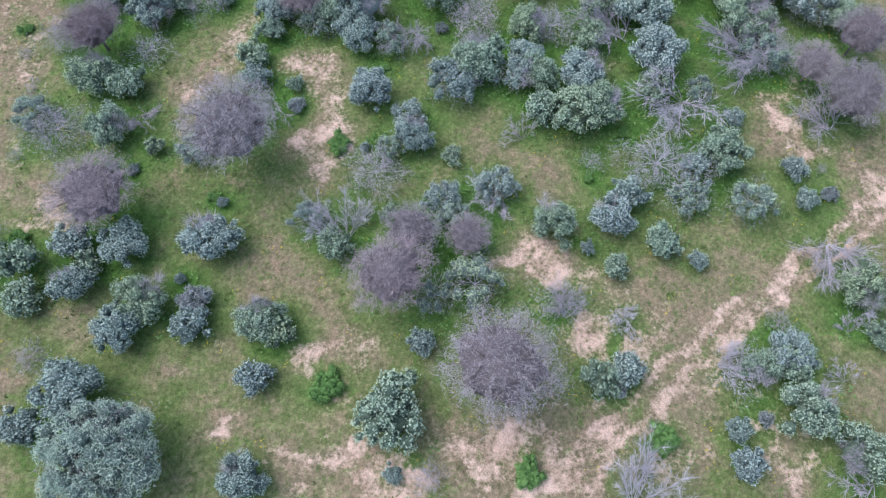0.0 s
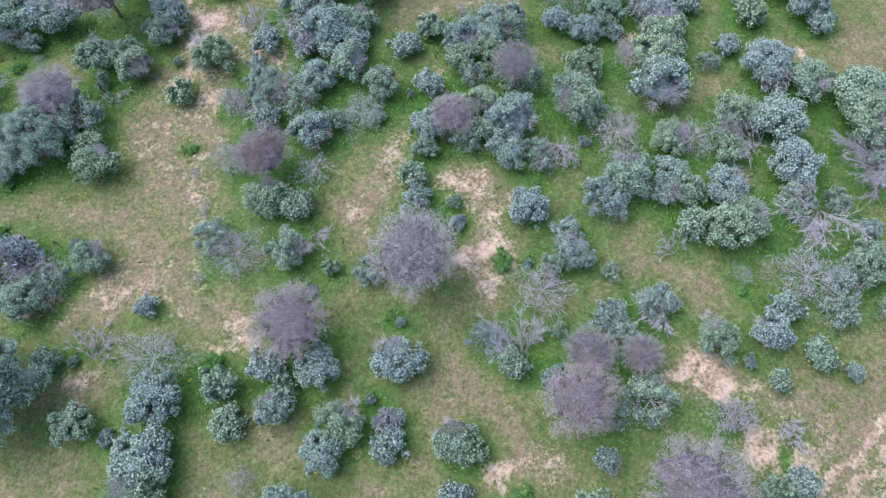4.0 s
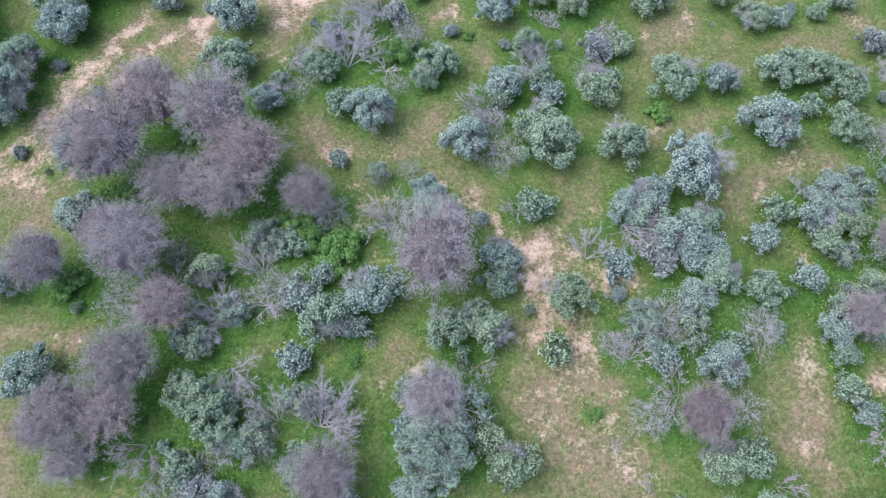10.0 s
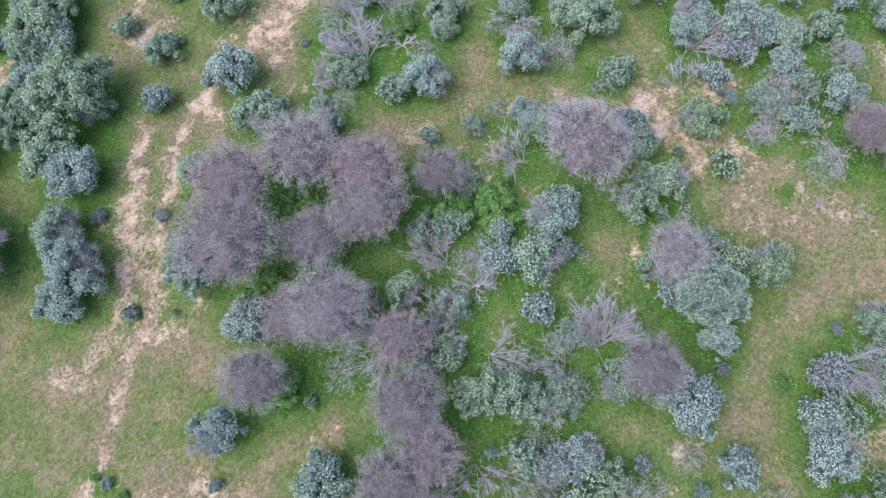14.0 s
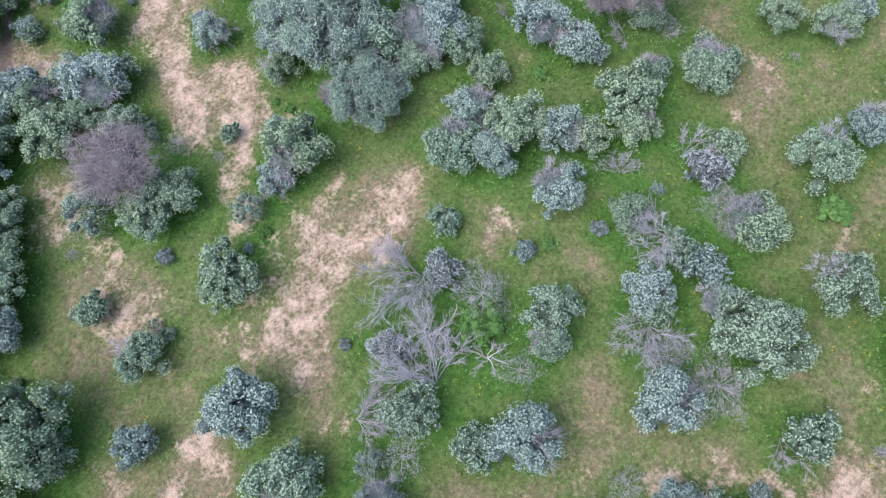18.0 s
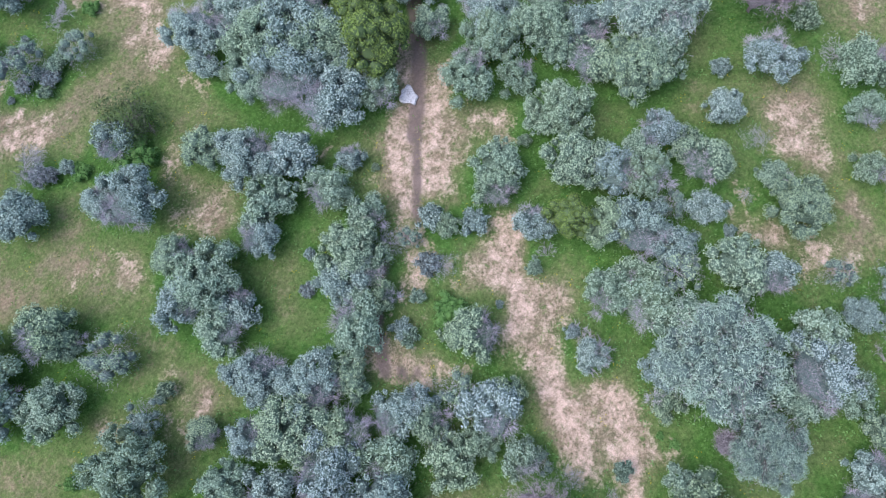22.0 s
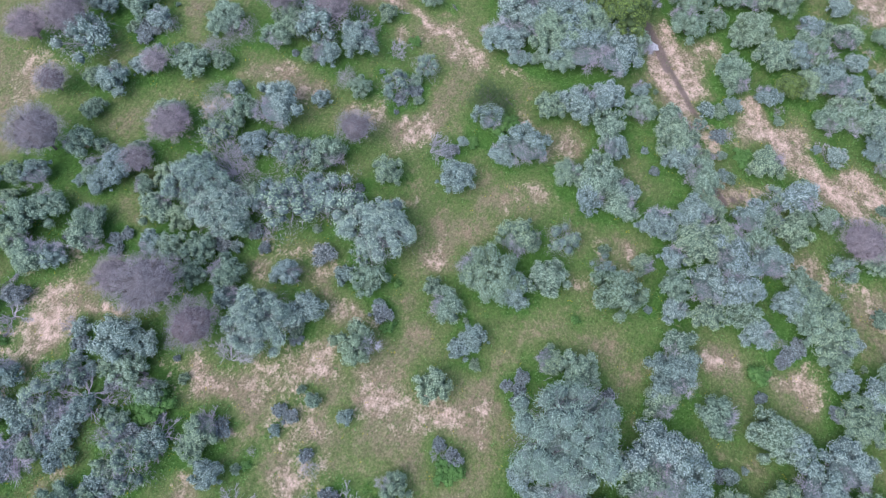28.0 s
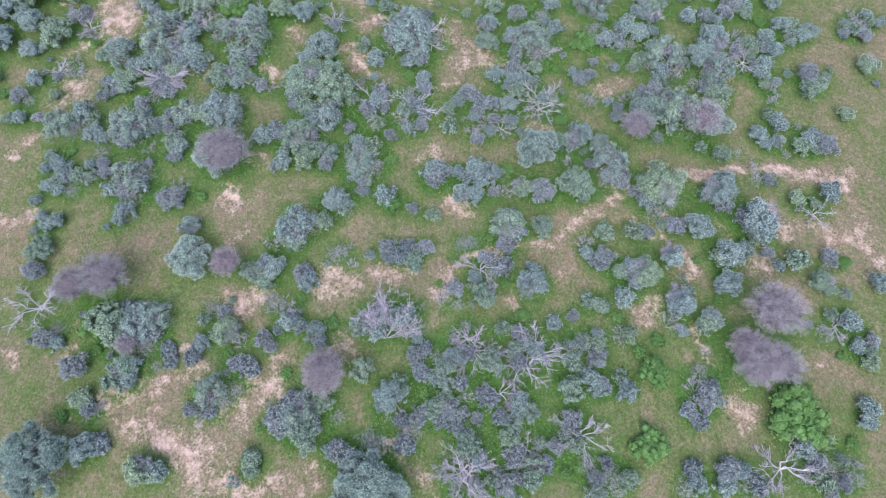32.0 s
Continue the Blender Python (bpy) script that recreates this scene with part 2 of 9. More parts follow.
def across(d):
    side = np.cross(d, np.where(np.abs(d[:, 2:]) > 0.9, [[1.0, 0, 0]], [[0, 0, 1.0]]))
    side = unit(side)
    return side, np.cross(d, side)


def tubes(soup, a, b, ra, rb):
    """Three-sided tapered sticks from a to b."""
    s, u = across(unit(b - a))
    rings = []
    for p, r in ((a, ra), (b, rb)):
        for k in range(3):
            w = 2.0944 * k
            rings.append(p + np.reshape(r, (-1, 1)) * (math.cos(w) * s + math.sin(w) * u))
    n = len(a)
    i = np.arange(n)
    quad = np.concatenate([np.stack([i + k * n, i + (k + 1) % 3 * n, i + (3 + (k + 1) % 3) * n, i + (3 + k) * n], 1) for k in range(3)])
    soup.add(np.concatenate(rings), quad=quad)


def spikes(soup, a, b, r):
    """Thin pointed twigs."""
    s, u = across(unit(b - a))
    n = len(a)
    r = np.reshape(r, (-1, 1)) if np.ndim(r) else r
    ring = [a + r * (math.cos(2.0944 * k) * s + math.sin(2.0944 * k) * u) for k in range(3)] + [b]
    i = np.arange(n)
    soup.add(np.concatenate(ring), tri=np.concatenate([np.stack([i + k * n, i + (k + 1) % 3 * n, i + 3 * n], 1) for k in range(3)]))


def slivers(soup, a, b, width, rng):
    """The finest twigs."""
    s, u = across(unit(b - a))
    turn = rng.uniform(0, 6.283, (len(a), 1))
    side = (np.cos(turn) * s + np.sin(turn) * u) * np.reshape(width, (-1, 1))
    i = np.arange(len(a))
    soup.add(np.concatenate([a - side, a + side, b]), tri=np.stack([i, i + len(i), i + 2 * len(i)], 1))


def leaves(soup, base, facing, length, width, rng):
    """Small pointed leaves whose upper side looks along facing."""
    nor = unit(facing)
    s, u = across(nor)
    turn = rng.uniform(0, 6.283, (len(base), 1))
    way = np.cos(turn) * s + np.sin(turn) * u
    side = np.cross(nor, way)
    length, width = np.reshape(length, (-1, 1)), np.reshape(width, (-1, 1))
    n = len(base)
    i = np.arange(n)
    back = base - 0.4 * length * way
    soup.add(np.concatenate([back + width * side, back - width * side, base + 0.6 * length * way - 0.15 * length * nor]), tri=np.stack([i, i + n, i + 2 * n], 1))


GOLD = (1 + 5**0.5) / 2
ICO = unit(np.array([(-1, GOLD, 0), (1, GOLD, 0), (-1, -GOLD, 0), (1, -GOLD, 0), (0, -1, GOLD), (0, 1, GOLD), (0, -1, -GOLD), (0, 1, -GOLD), (GOLD, 0, -1), (GOLD, 0, 1), (-GOLD, 0, -1), (-GOLD, 0, 1)]))
ICO_F = np.array([(a, b, c) for a in range(12) for b in range(a + 1, 12) for c in range(b + 1, 12) if all(np.linalg.norm(ICO[p] - ICO[q]) < 1.1 for p, q in ((a, b), (b, c), (a, c)))])
ICO_F = np.array([f if np.dot(np.cross(ICO[f[1]] - ICO[f[0]], ICO[f[2]] - ICO[f[0]]), ICO[f[0]]) > 0 else f[::-1] for f in ICO_F])


def finer(v, f):
    """Splits each triangle of a ball into four."""
    v, seen, out = list(v), {}, []

    def middle(a, b):
        key = (min(a, b), max(a, b))
        if key not in seen:
            seen[key] = len(v)
            v.append(unit(v[a] + v[b]))
        return seen[key]

    for a, b, c in f:
        d, e, g = middle(a, b), middle(b, c), middle(c, a)
        out += [(a, d, g), (b, e, d), (c, g, e), (d, e, g)]
    return np.array(v), np.array(out)


OCTA = np.array([(1.0, 0, 0), (0, 1.0, 0), (0, 0, 1.0), (-1.0, 0, 0), (0, -1.0, 0), (0, 0, -1.0)])
OCTA_F = np.array([(0, 1, 2), (1, 3, 2), (3, 4, 2), (4, 0, 2), (1, 0, 5), (3, 1, 5), (4, 3, 5), (0, 4, 5)])
BALL = finer(ICO, ICO_F)
FINE_BALL = finer(*BALL)


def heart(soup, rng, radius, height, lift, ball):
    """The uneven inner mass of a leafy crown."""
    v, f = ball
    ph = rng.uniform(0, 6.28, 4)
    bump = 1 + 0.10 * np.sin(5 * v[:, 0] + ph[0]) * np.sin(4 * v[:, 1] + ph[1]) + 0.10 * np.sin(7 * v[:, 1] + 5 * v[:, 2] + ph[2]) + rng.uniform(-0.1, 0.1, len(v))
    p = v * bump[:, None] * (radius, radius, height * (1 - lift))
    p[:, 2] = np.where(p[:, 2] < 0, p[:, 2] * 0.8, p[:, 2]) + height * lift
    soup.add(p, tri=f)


def dome(rng, n, radius, height, low=0.08, lobes=4, wave=1.0, ph=None):
    """Points over an uneven dome and their outward ways."""
    k = np.arange(n) + rng.uniform(0, 1, n)
    up = 1 - (1 - low) * k / n
    turn = 2.39996 * np.arange(n) + rng.uniform(-0.25, 0.25, n)
    flat = np.sqrt(np.maximum(1 - up**2, 0))
    ph = rng.uniform(0, 6.28, 3) if ph is None else ph
    wob = 1 + wave * (0.13 * np.sin(lobes * turn + ph[0]) * flat + 0.09 * np.sin(2 * turn + ph[1]) * flat + 0.06 * np.sin(7 * turn + 5 * up + ph[2]))
    way = np.stack([flat * np.cos(turn), flat * np.sin(turn), up], 1)
    p = way * wob[:, None] * (radius, radius, height)
    return p, unit(way / (radius, radius, height))


def foliage(rng, radius, height, lobe, per, leaf, lift=0.5, low=-0.2, bare=0.0, narrow=0.34, cover=1.4, spiky=0.0, twiggy_share=0.0):
    """Crown of leafy lobes of many sizes; the core in the gaps is mostly shade-coloured."""
    waves = int(rng.integers(3, 6))
    top = height * (1 - lift)
    heads = int(cover * 0.75 * radius * (radius + height) / lobe**2 * 1.25)
    c, axis = dome(rng, heads, radius - lobe * 0.75, top - lobe * 0.6, low, waves, 0.8 if spiky else 1.3)
    c *= rng.uniform(0.74, 1.06, (heads, 1))
    axis = unit(axis + (0, 0, 0.25))
    c = c + (0, 0, height * lift)
    keep = rng.uniform(0, 1, heads) > max(bare, 0.05)
    keep[:4] |= not bare
    side = rng.uniform(0, 6.28)
    withered = np.cos(np.arctan2(c[:, 1], c[:, 0]) - side) * rng.uniform(0.6, 1.2, heads) > 1 - 1.6 * twiggy_share
    twigs = Soup()
    if twiggy_share:
        keep &= ~withered
        tc, ta = np.repeat(c[withered], 55, 0), np.repeat(axis[withered], 55, 0)
        w = unit(ta * 0.4 + unit(rng.normal(0, 1, tc.shape)))
        slivers(twigs, tc - ta * lobe * 0.4 + w * lobe * 0.25, tc + w * lobe * rng.uniform(0.6, 1.35, (len(tc), 1)), 0.011, rng)
    c, axis = c[keep], axis[keep]
    size = lobe * rng.uniform(0.5, 1.3, len(c))
    core, leafy = Soup(), Soup()
    v, f = (ICO, ICO_F) if lobe > 0.5 else (OCTA, OCTA_F)
    # solid lobe bodies behind the leaves, mostly coloured dark as shade in the gaps
    for p, r in zip(c, size):
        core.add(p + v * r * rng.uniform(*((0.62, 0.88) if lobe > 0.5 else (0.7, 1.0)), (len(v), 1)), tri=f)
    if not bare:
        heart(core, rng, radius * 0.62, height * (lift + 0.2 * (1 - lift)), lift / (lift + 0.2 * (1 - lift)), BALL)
    some = np.maximum((per * (size / lobe) ** 2).astype(int), 8)
    a, r, way = np.repeat(c, some, 0), np.repeat(size, some)[:, None], np.repeat(axis, some, 0)
    out = unit(way * 0.75 + unit(rng.normal(0, 1, a.shape)))
    length = leaf * rng.uniform(0.6, 1.4, len(a))
    at = a + out * r * rng.uniform(0.72, 1.12, (len(a), 1))
    if spiky:
        way = unit(out * 0.5 + rng.normal(0, 0.6, out.shape)) * length[:, None]
        slivers(leafy, at - way * 0.5, at + way * 0.7, length * narrow, rng)
    else:
        leaves(leafy, at, out + rng.normal(0, 0.5, out.shape), length, length * narrow, rng)
    return core, leafy, twigs


def stems(rng, radius, height, count, thick=0.05):
    soup = Soup()
    turn = rng.uniform(0, 6.283, count)
    far = rng.uniform(0.35, 0.7, count) * radius
    top = np.stack([far * np.cos(turn), far * np.sin(turn), height * rng.uniform(0.5, 0.75, count)], 1)
    root = np.stack([0.05 * radius * np.cos(turn), 0.05 * radius * np.sin(turn), np.full(count, -0.15)], 1)
    knee = root * 0.5 + top * 0.5 * (1, 1, 0.9) + rng.normal(0, 0.05 * radius, (count, 3))
    tubes(soup, root, knee, np.full(count, thick), np.full(count, thick * 0.7))
    tubes(soup, knee, top, np.full(count, thick * 0.7), np.full(count, thick * 0.35))
    return soup, root, knee, top


def fan(rng, radius, height, main, fork, twig, thick=0.05, low=0.25, width=0.016):
    """Leafless branching: uneven limbs, forks along them and fine twigs."""
    wood, fine = Soup(), Soup()
    turn = 6.283 * (np.arange(main) + rng.uniform(-0.5, 0.5, main)) / main
    lift = rng.uniform(low, 1.0, main)
    far = rng.uniform(0.55, 1.0, (main, 1))
    reach = np.stack([np.cos(turn) * np.sqrt(1 - 0.7 * lift**2), np.sin(turn) * np.sqrt(1 - 0.7 * lift**2), lift], 1) * (radius, radius, height) * far * 0.75
    a = rng.normal(0, 0.12 * radius, (main, 3)) * (1, 1, 0) + (0, 0, -0.1)
    b = a + reach * 0.5 + rng.normal(0, 0.1 * radius, (main, 3)) * (1, 1, 0.4)
    c = a + reach + rng.normal(0, 0.12 * radius, (main, 3)) * (1, 1, 0.4)
    b[:, 2], c[:, 2] = np.maximum(b[:, 2], 0.15), np.maximum(c[:, 2], 0.2)
    tubes(wood, a, b, np.full(main, thick), np.full(main, thick * 0.6))
    tubes(wood, b, c, np.full(main, thick * 0.6), np.full(main, thick * 0.3))
    k = rng.uniform(0.25, 2.0, (main, fork, 1))
    s = np.where(k < 1, a[:, None] + (b - a)[:, None] * k, b[:, None] + (c - b)[:, None] * (k - 1)).reshape(-1, 3)
    w = unit(np.repeat(unit(reach), fork, 0) * 0.8 + rng.normal(0, 0.55, s.shape) + (0, 0, 0.15))
    e = s + w * radius * rng.uniform(0.2, 0.42, (len(s), 1))
    e[:, 2] = np.clip(e[:, 2], 0.1, height)
    spikes(wood, s, e, thick * 0.4)
    ss, ee, ww = np.repeat(s, twig, 0), np.repeat(e, twig, 0), np.repeat(w, twig, 0)
    t0 = ss + (ee - ss) * rng.uniform(0.1, 0.95, (len(ss), 1))
    t1 = t0 + unit(ww * 0.8 + rng.normal(0, 0.6, t0.shape)) * radius * rng.uniform(0.1, 0.28, (len(t0), 1))
    t1[:, 2] = np.maximum(t1[:, 2], 0.06)
    slivers(fine, t0, t1, width, rng)
    return wood, fine


def thorn_dome(rng, radius, height, twigs, width=0.014, lift=0.7, wave=1.0, trunk=0.17, main=7, inner=60, short=1.0, tufts=0):
    """Dense dome of leafless twigs over spreading limbs."""
    wood, fine = Soup(), Soup()
    turn = 6.283 * (np.arange(main) + rng.uniform(-0.3, 0.3, main)) / main
    hub = np.array([[0, 0, height * 0.35]])
    tubes(wood, np.array([[0, 0, -0.15]]), hub, np.array([trunk]), np.array([trunk * 0.75]))
    up = rng.uniform(0.35, 0.95, main)
    mid = np.array([0, 0, height * lift])
    top = height * (1 - lift)
    tip = mid + np.stack([np.cos(turn) * np.sqrt(1 - 0.8 * up**2), np.sin(turn) * np.sqrt(1 - 0.8 * up**2), up], 1) * (radius, radius, top) * 0.62
    tubes(wood, np.repeat(hub, main, 0), tip, np.full(main, trunk * 0.6), np.full(main, trunk * 0.3))
    ph = rng.uniform(0, 6.28, 3)
    p, way = dome(rng, inner, radius * 0.84, top * 0.86, -0.2, 5, wave, ph)
    p = p + mid
    near = np.argmin(np.linalg.norm(p[:, None] - tip[None], axis=2), axis=1)
    start = hub + (tip[near] - hub) * rng.uniform(0.5, 1.0, (len(p), 1))
    tubes(wood, start, p, np.full(len(p), trunk * 0.2), np.full(len(p), trunk * 0.09))
    q, out = dome(rng, twigs, radius, top, -0.5, 5, wave, ph)
    if tufts:
        heads, ways = dome(rng, tufts, radius * 0.96, top * 0.96, -0.5, 5, wave, ph)
        pick = rng.integers(0, tufts, twigs)
        size = rng.uniform(0.6, 1.25, tufts)[pick, None]
        spread = unit(rng.normal(0, 1, (twigs, 3)) + 0.7 * ways[pick]) * rng.uniform(0.2, 1.0, (twigs, 1)) * size * 0.125 * radius
        q, out = heads[pick] * rng.uniform(0.86, 1.04, tufts)[pick, None] + spread, unit(ways[pick] + 2.0 * spread / radius)
    depth = rng.uniform(0.0, 1.0, (twigs, 1)) ** (4.0 if tufts else 1.8 / short)
    q = q * (1 - 0.5 * depth) * rng.uniform(0.80, 1.06, (twigs, 1)) + mid
    w = unit(out * (0.75, 0.75, 0.4) + rng.normal(0, 0.6, q.shape) * (1, 1, 0.75))
    length = rng.uniform(0.10, 0.26, (twigs, 1)) * radius * short
    slivers(fine, q - w * length, q, width * rng.uniform(0.7, 1.5, twigs), rng)
    return wood, fine


def part(name, soup, material, parent, label=""):
    ob = new(name, soup.mesh(name, material, name.startswith("inner_")))
    ob.parent = parent
    return tagged(ob, label)


def thing(name, label, category, group):
    return tagged(new(name), label, category, group)


# ---- the kinds of plant, each built a few times in its own size ----
def leafy_bush(name, label, group, seed, radius, height, clump, count, leaf, leaf_mat, core_mat=None, needle=0.0):
    rng = np.random.default_rng(seed)
    ob = thing(name, label, "bush", group)
    share = (0.0, 0.3, 0.0, 0.45, 0.2)[seed % 5] if radius > 1.6 and leaf_mat is not YELLOW else 0.0
    core, leafy, twigs = foliage(rng, radius, height, clump, count, leaf, narrow=needle or 0.34, spiky=needle, twiggy_share=share)
    part("trunk", stems(rng, radius, height, 5)[0], BARK, ob, "grey-brown woody stems")
    # by default the core wears the leaf colour darkened as shade
    part("inner_foliage", core, core_mat or (CORE_GREEN_SHADE if leaf_mat is GREYGREEN else CORE_SHADE), ob)
    part("crown", leafy, leaf_mat, ob)
    if twigs.count:
        tagged(part("bare_crown", twigs, LAVENDER, ob, "lavender-grey leafless twigs"), kind="stuff")
    return ob


def silver_bush(seed):
    return leafy_bush("silver_bush", "rounded silvery blue-green bush with dense leafy clumps on grass", "silver bushes", 10 + seed, 2.2, 3.0, 0.62, 80, 0.15, SILVER)


def grey_green_bush(seed):
    return leafy_bush("grey_green_bush", "rounded grey-green bush with dense leafy clumps on grass", "grey-green bushes", 30 + seed, 2.2, 3.0, 0.62, 80, 0.15, GREYGREEN)


def broad_bush(seed):
    return leafy_bush("broad_bush", "broad tall grey-green bush with many leafy clumps in a thicket", "broad thicket bushes", 50 + seed, 3.3, 4.2, 0.74, 105, 0.16, SILVER if seed % 2 else GREYGREEN)


def young_silver_bush(seed):
    return leafy_bush("young_silver_bush", "small silvery blue-green bush standing on grass", "young silver bushes", 70 + seed, 1.25, 1.65, 0.42, 32, 0.135, SILVER)


def young_green_bush(seed):
    return leafy_bush("young_green_bush", "small grey-green leafy bush standing on grass", "young grey-green bushes", 80 + seed, 1.25, 1.65, 0.42, 32, 0.135, GREYGREEN)


def low_green_bush(seed):
    return leafy_bush("low_green_bush", "low bright green leafy shrub close to the ground", "low green shrubs", 90 + seed, 1.2, 0.8, 0.36, 46, 0.13, FRESH, FRESH)


def yellow_green_tree(seed):
    # the core is dark green to put shade between the yellow-green lobes
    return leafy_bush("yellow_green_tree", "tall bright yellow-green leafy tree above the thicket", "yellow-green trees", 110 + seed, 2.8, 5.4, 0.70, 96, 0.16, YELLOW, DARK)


def lavender_shrub(seed):
    return leafy_bush("lavender_shrub", "small knobbly lavender-grey shrub with dull dusty leaves", "lavender-grey shrubs", 270 + seed, 1.25, 1.5, 0.42, 40, 0.19, LILAC, SHRUB_SHADE, 0.14)


def dusty_shrub(seed):
    return leafy_bush("dusty_shrub", "low spreading blue-grey shrub with dusty leaf clumps", "dusty blue-grey shrubs", 290 + seed, 1.3, 1.2, 0.42, 32, 0.135, DUSTY, SHRUB_SHADE)


def half_bare_bush(seed):
    rng = np.random.default_rng(130 + seed)
    ob = thing("half_bare_bush", "half-bare bush with silvery leaf clumps and grey leafless twigs", "bush", "half-bare bushes")
    core, leafy, _ = foliage(rng, 2.0, 2.4, 0.54, 62, 0.135, bare=0.5)
    wood, fine = thorn_dome(rng, 2.1, 2.5, 1000, 0.0105, 0.35, 1.9, 0.045, 9, 40, 0.85)
    part("trunk", wood, LAVENDER, ob, "grey woody limbs")
    # core colour carries the shade between the leaf clumps
    part("inner_foliage", core, CORE_SHADE, ob)
    part("crown", leafy, SILVER if seed % 2 else GREYGREEN, ob)
    tagged(part("bare_crown", fine, LAVENDER, ob, "lavender-grey leafless twigs"), kind="stuff")
    return ob


def bare_thorn_tree(seed):
    rng = np.random.default_rng(150 + seed)
    ob = thing("bare_thorn_tree", "leafless purple-grey thorn tree with a dense domed crown of twigs", "tree", "bare thorn trees")
    wood, fine = thorn_dome(rng, 3.2, 5.5, 9500, 0.0105, wave=0.55, short=0.5, tufts=210)
    part("trunk", wood, BARK, ob, "dark trunk with spreading limbs")
    # solid mass standing in for dense inner twigs, with their shade in its colour
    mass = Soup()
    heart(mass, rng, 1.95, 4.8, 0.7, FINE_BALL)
    part("inner_crown", mass, TWIG_SHADE, ob, "dense grey-brown inner crown, darkened as shade between the twigs")
    part("crown", fine, TWIG, ob)
    return ob


def feathery_acacia_tree(seed):
    rng = np.random.default_rng(170 + seed)
    ob = thing("feathery_acacia_tree", "large spreading acacia with fine feathery grey-green foliage", "tree", "feathery acacias")
    wood, fine = thorn_dome(rng, 4.2, 5.2, 1300, 0.012, 0.55)
    core, leafy, _ = foliage(rng, 4.2, 5.3, 0.85, 190, 0.20, 0.54, narrow=0.15, cover=1.3, spiky=1.0)
    part("trunk", wood, BARK, ob, "grey trunk with spreading limbs")
    # core darkened as shade behind the feathery leaves
    part("inner_foliage", core, CORE_SHADE, ob)
    part("crown", leafy, FEATHER, ob)
    tagged(part("bare_crown", fine, LAVENDER, ob, "fine pale grey twigs"), kind="stuff")
    return ob


def dark_acacia_tree(seed):
    rng = np.random.default_rng(190 + seed)
    ob = thing("dark_acacia_tree", "dark green acacia with thin feathery leaves and open crown", "tree", "")
    wood, fine = fan(rng, 3.6, 3.6, 10, 8, 10, 0.06)
    leafy = Soup()
    p, way = dome(rng, 2400, 3.4, 2.0, -0.2, 5, 2.0)
    p = p * rng.uniform(0.45, 1.0, (2400, 1)) + (0, 0, 1.1)
    leaves(leafy, p, unit(way + rng.normal(0, 0.6, p.shape)), np.full(2400, 0.30), np.full(2400, 0.05), rng)
    part("trunk", wood, BARK, ob, "dark woody limbs")
    tagged(part("bare_crown", fine, BARK, ob), kind="stuff")
    part("crown", leafy, DARK, ob)
    return ob


def sprawl(rng, radius, height, main, fork, twig, thick, width):
    """Leafless branches that lean over from one root and fan out into fine twigs."""
    wood, fine = Soup(), Soup()
    root = np.array([-0.62 * radius, 0.0, -0.1])
    turn = np.linspace(-1.2, 1.2, main) + rng.uniform(-0.3, 0.3, main)
    far = rng.uniform(0.75, 1.45, main) * radius * np.cos(turn * 0.45)
    tip = root + np.stack([far * np.cos(turn), far * np.sin(turn), height * rng.uniform(0.35, 0.95, main)], 1)
    knee = root + (tip - root) * (0.5, 0.5, 0.75) + rng.normal(0, 0.14 * radius, (main, 3))
    knots = [root + (np.array(tip) - root) * 0.0 + rng.normal(0, 0.03, (main, 3)), knee, tip]
    curve = lambda k: (1 - k) ** 2 * knots[0] + 2 * k * (1 - k) * knots[1] + k * k * knots[2]
    steps = [curve(k) for k in np.linspace(0, 1, 6)]
    size = thick * np.linspace(1.0, 0.22, 6)
    for n in range(5):
        tubes(wood, steps[n], steps[n + 1], np.full(main, size[n]), np.full(main, size[n + 1]))
    k = rng.uniform(0.3, 1.0, (main * fork, 1))
    limb = np.repeat(np.arange(main), fork)
    p0, p1, p2 = (q[limb] for q in knots)
    s = (1 - k) ** 2 * p0 + 2 * k * (1 - k) * p1 + k * k * p2
    way = unit(unit(p2 - p0) + rng.normal(0, 0.6, s.shape) * (1, 1, 0.7))
    e = s + way * radius * rng.uniform(0.22, 0.5, (len(s), 1))
    e[:, 2] = np.clip(e[:, 2], 0.12, height)
    spikes(wood, s, e, thick * 0.3)
    ss, ee, ww = np.repeat(s, twig, 0), np.repeat(e, twig, 0), np.repeat(way, twig, 0)
    t0 = ss + (ee - ss) * rng.uniform(0.2, 1.0, (len(ss), 1))
    t1 = t0 + unit(ww + rng.normal(0, 0.5, t0.shape)) * radius * rng.uniform(0.12, 0.3, (len(t0), 1))
    t1[:, 2] = np.maximum(t1[:, 2], 0.08)
    slivers(fine, t0, t1, width * rng.uniform(0.7, 1.4, len(t0)), rng)
    return wood, fine


def leafless_shrub(seed):
    rng = np.random.default_rng(210 + seed)
    ob = thing("leafless_shrub", "leafless lavender-grey shrub with fanned-out twiggy branches", "shrub", "leafless shrubs")
    if seed % 2:
        wood, fine = sprawl(rng, 2.25, 1.9, 12, 14, 15, 0.034, 0.0095)
    else:
        wood, fine = thorn_dome(rng, 2.15, 2.2, 2200, 0.0105, 0.3, 1.9, 0.042, 11, 46, 0.8)
    part("trunk", wood, LAVENDER if seed % 2 else TWIG, ob, "grey woody limbs")
    tagged(part("crown", fine, LAVENDER, ob), kind="stuff")
    return ob


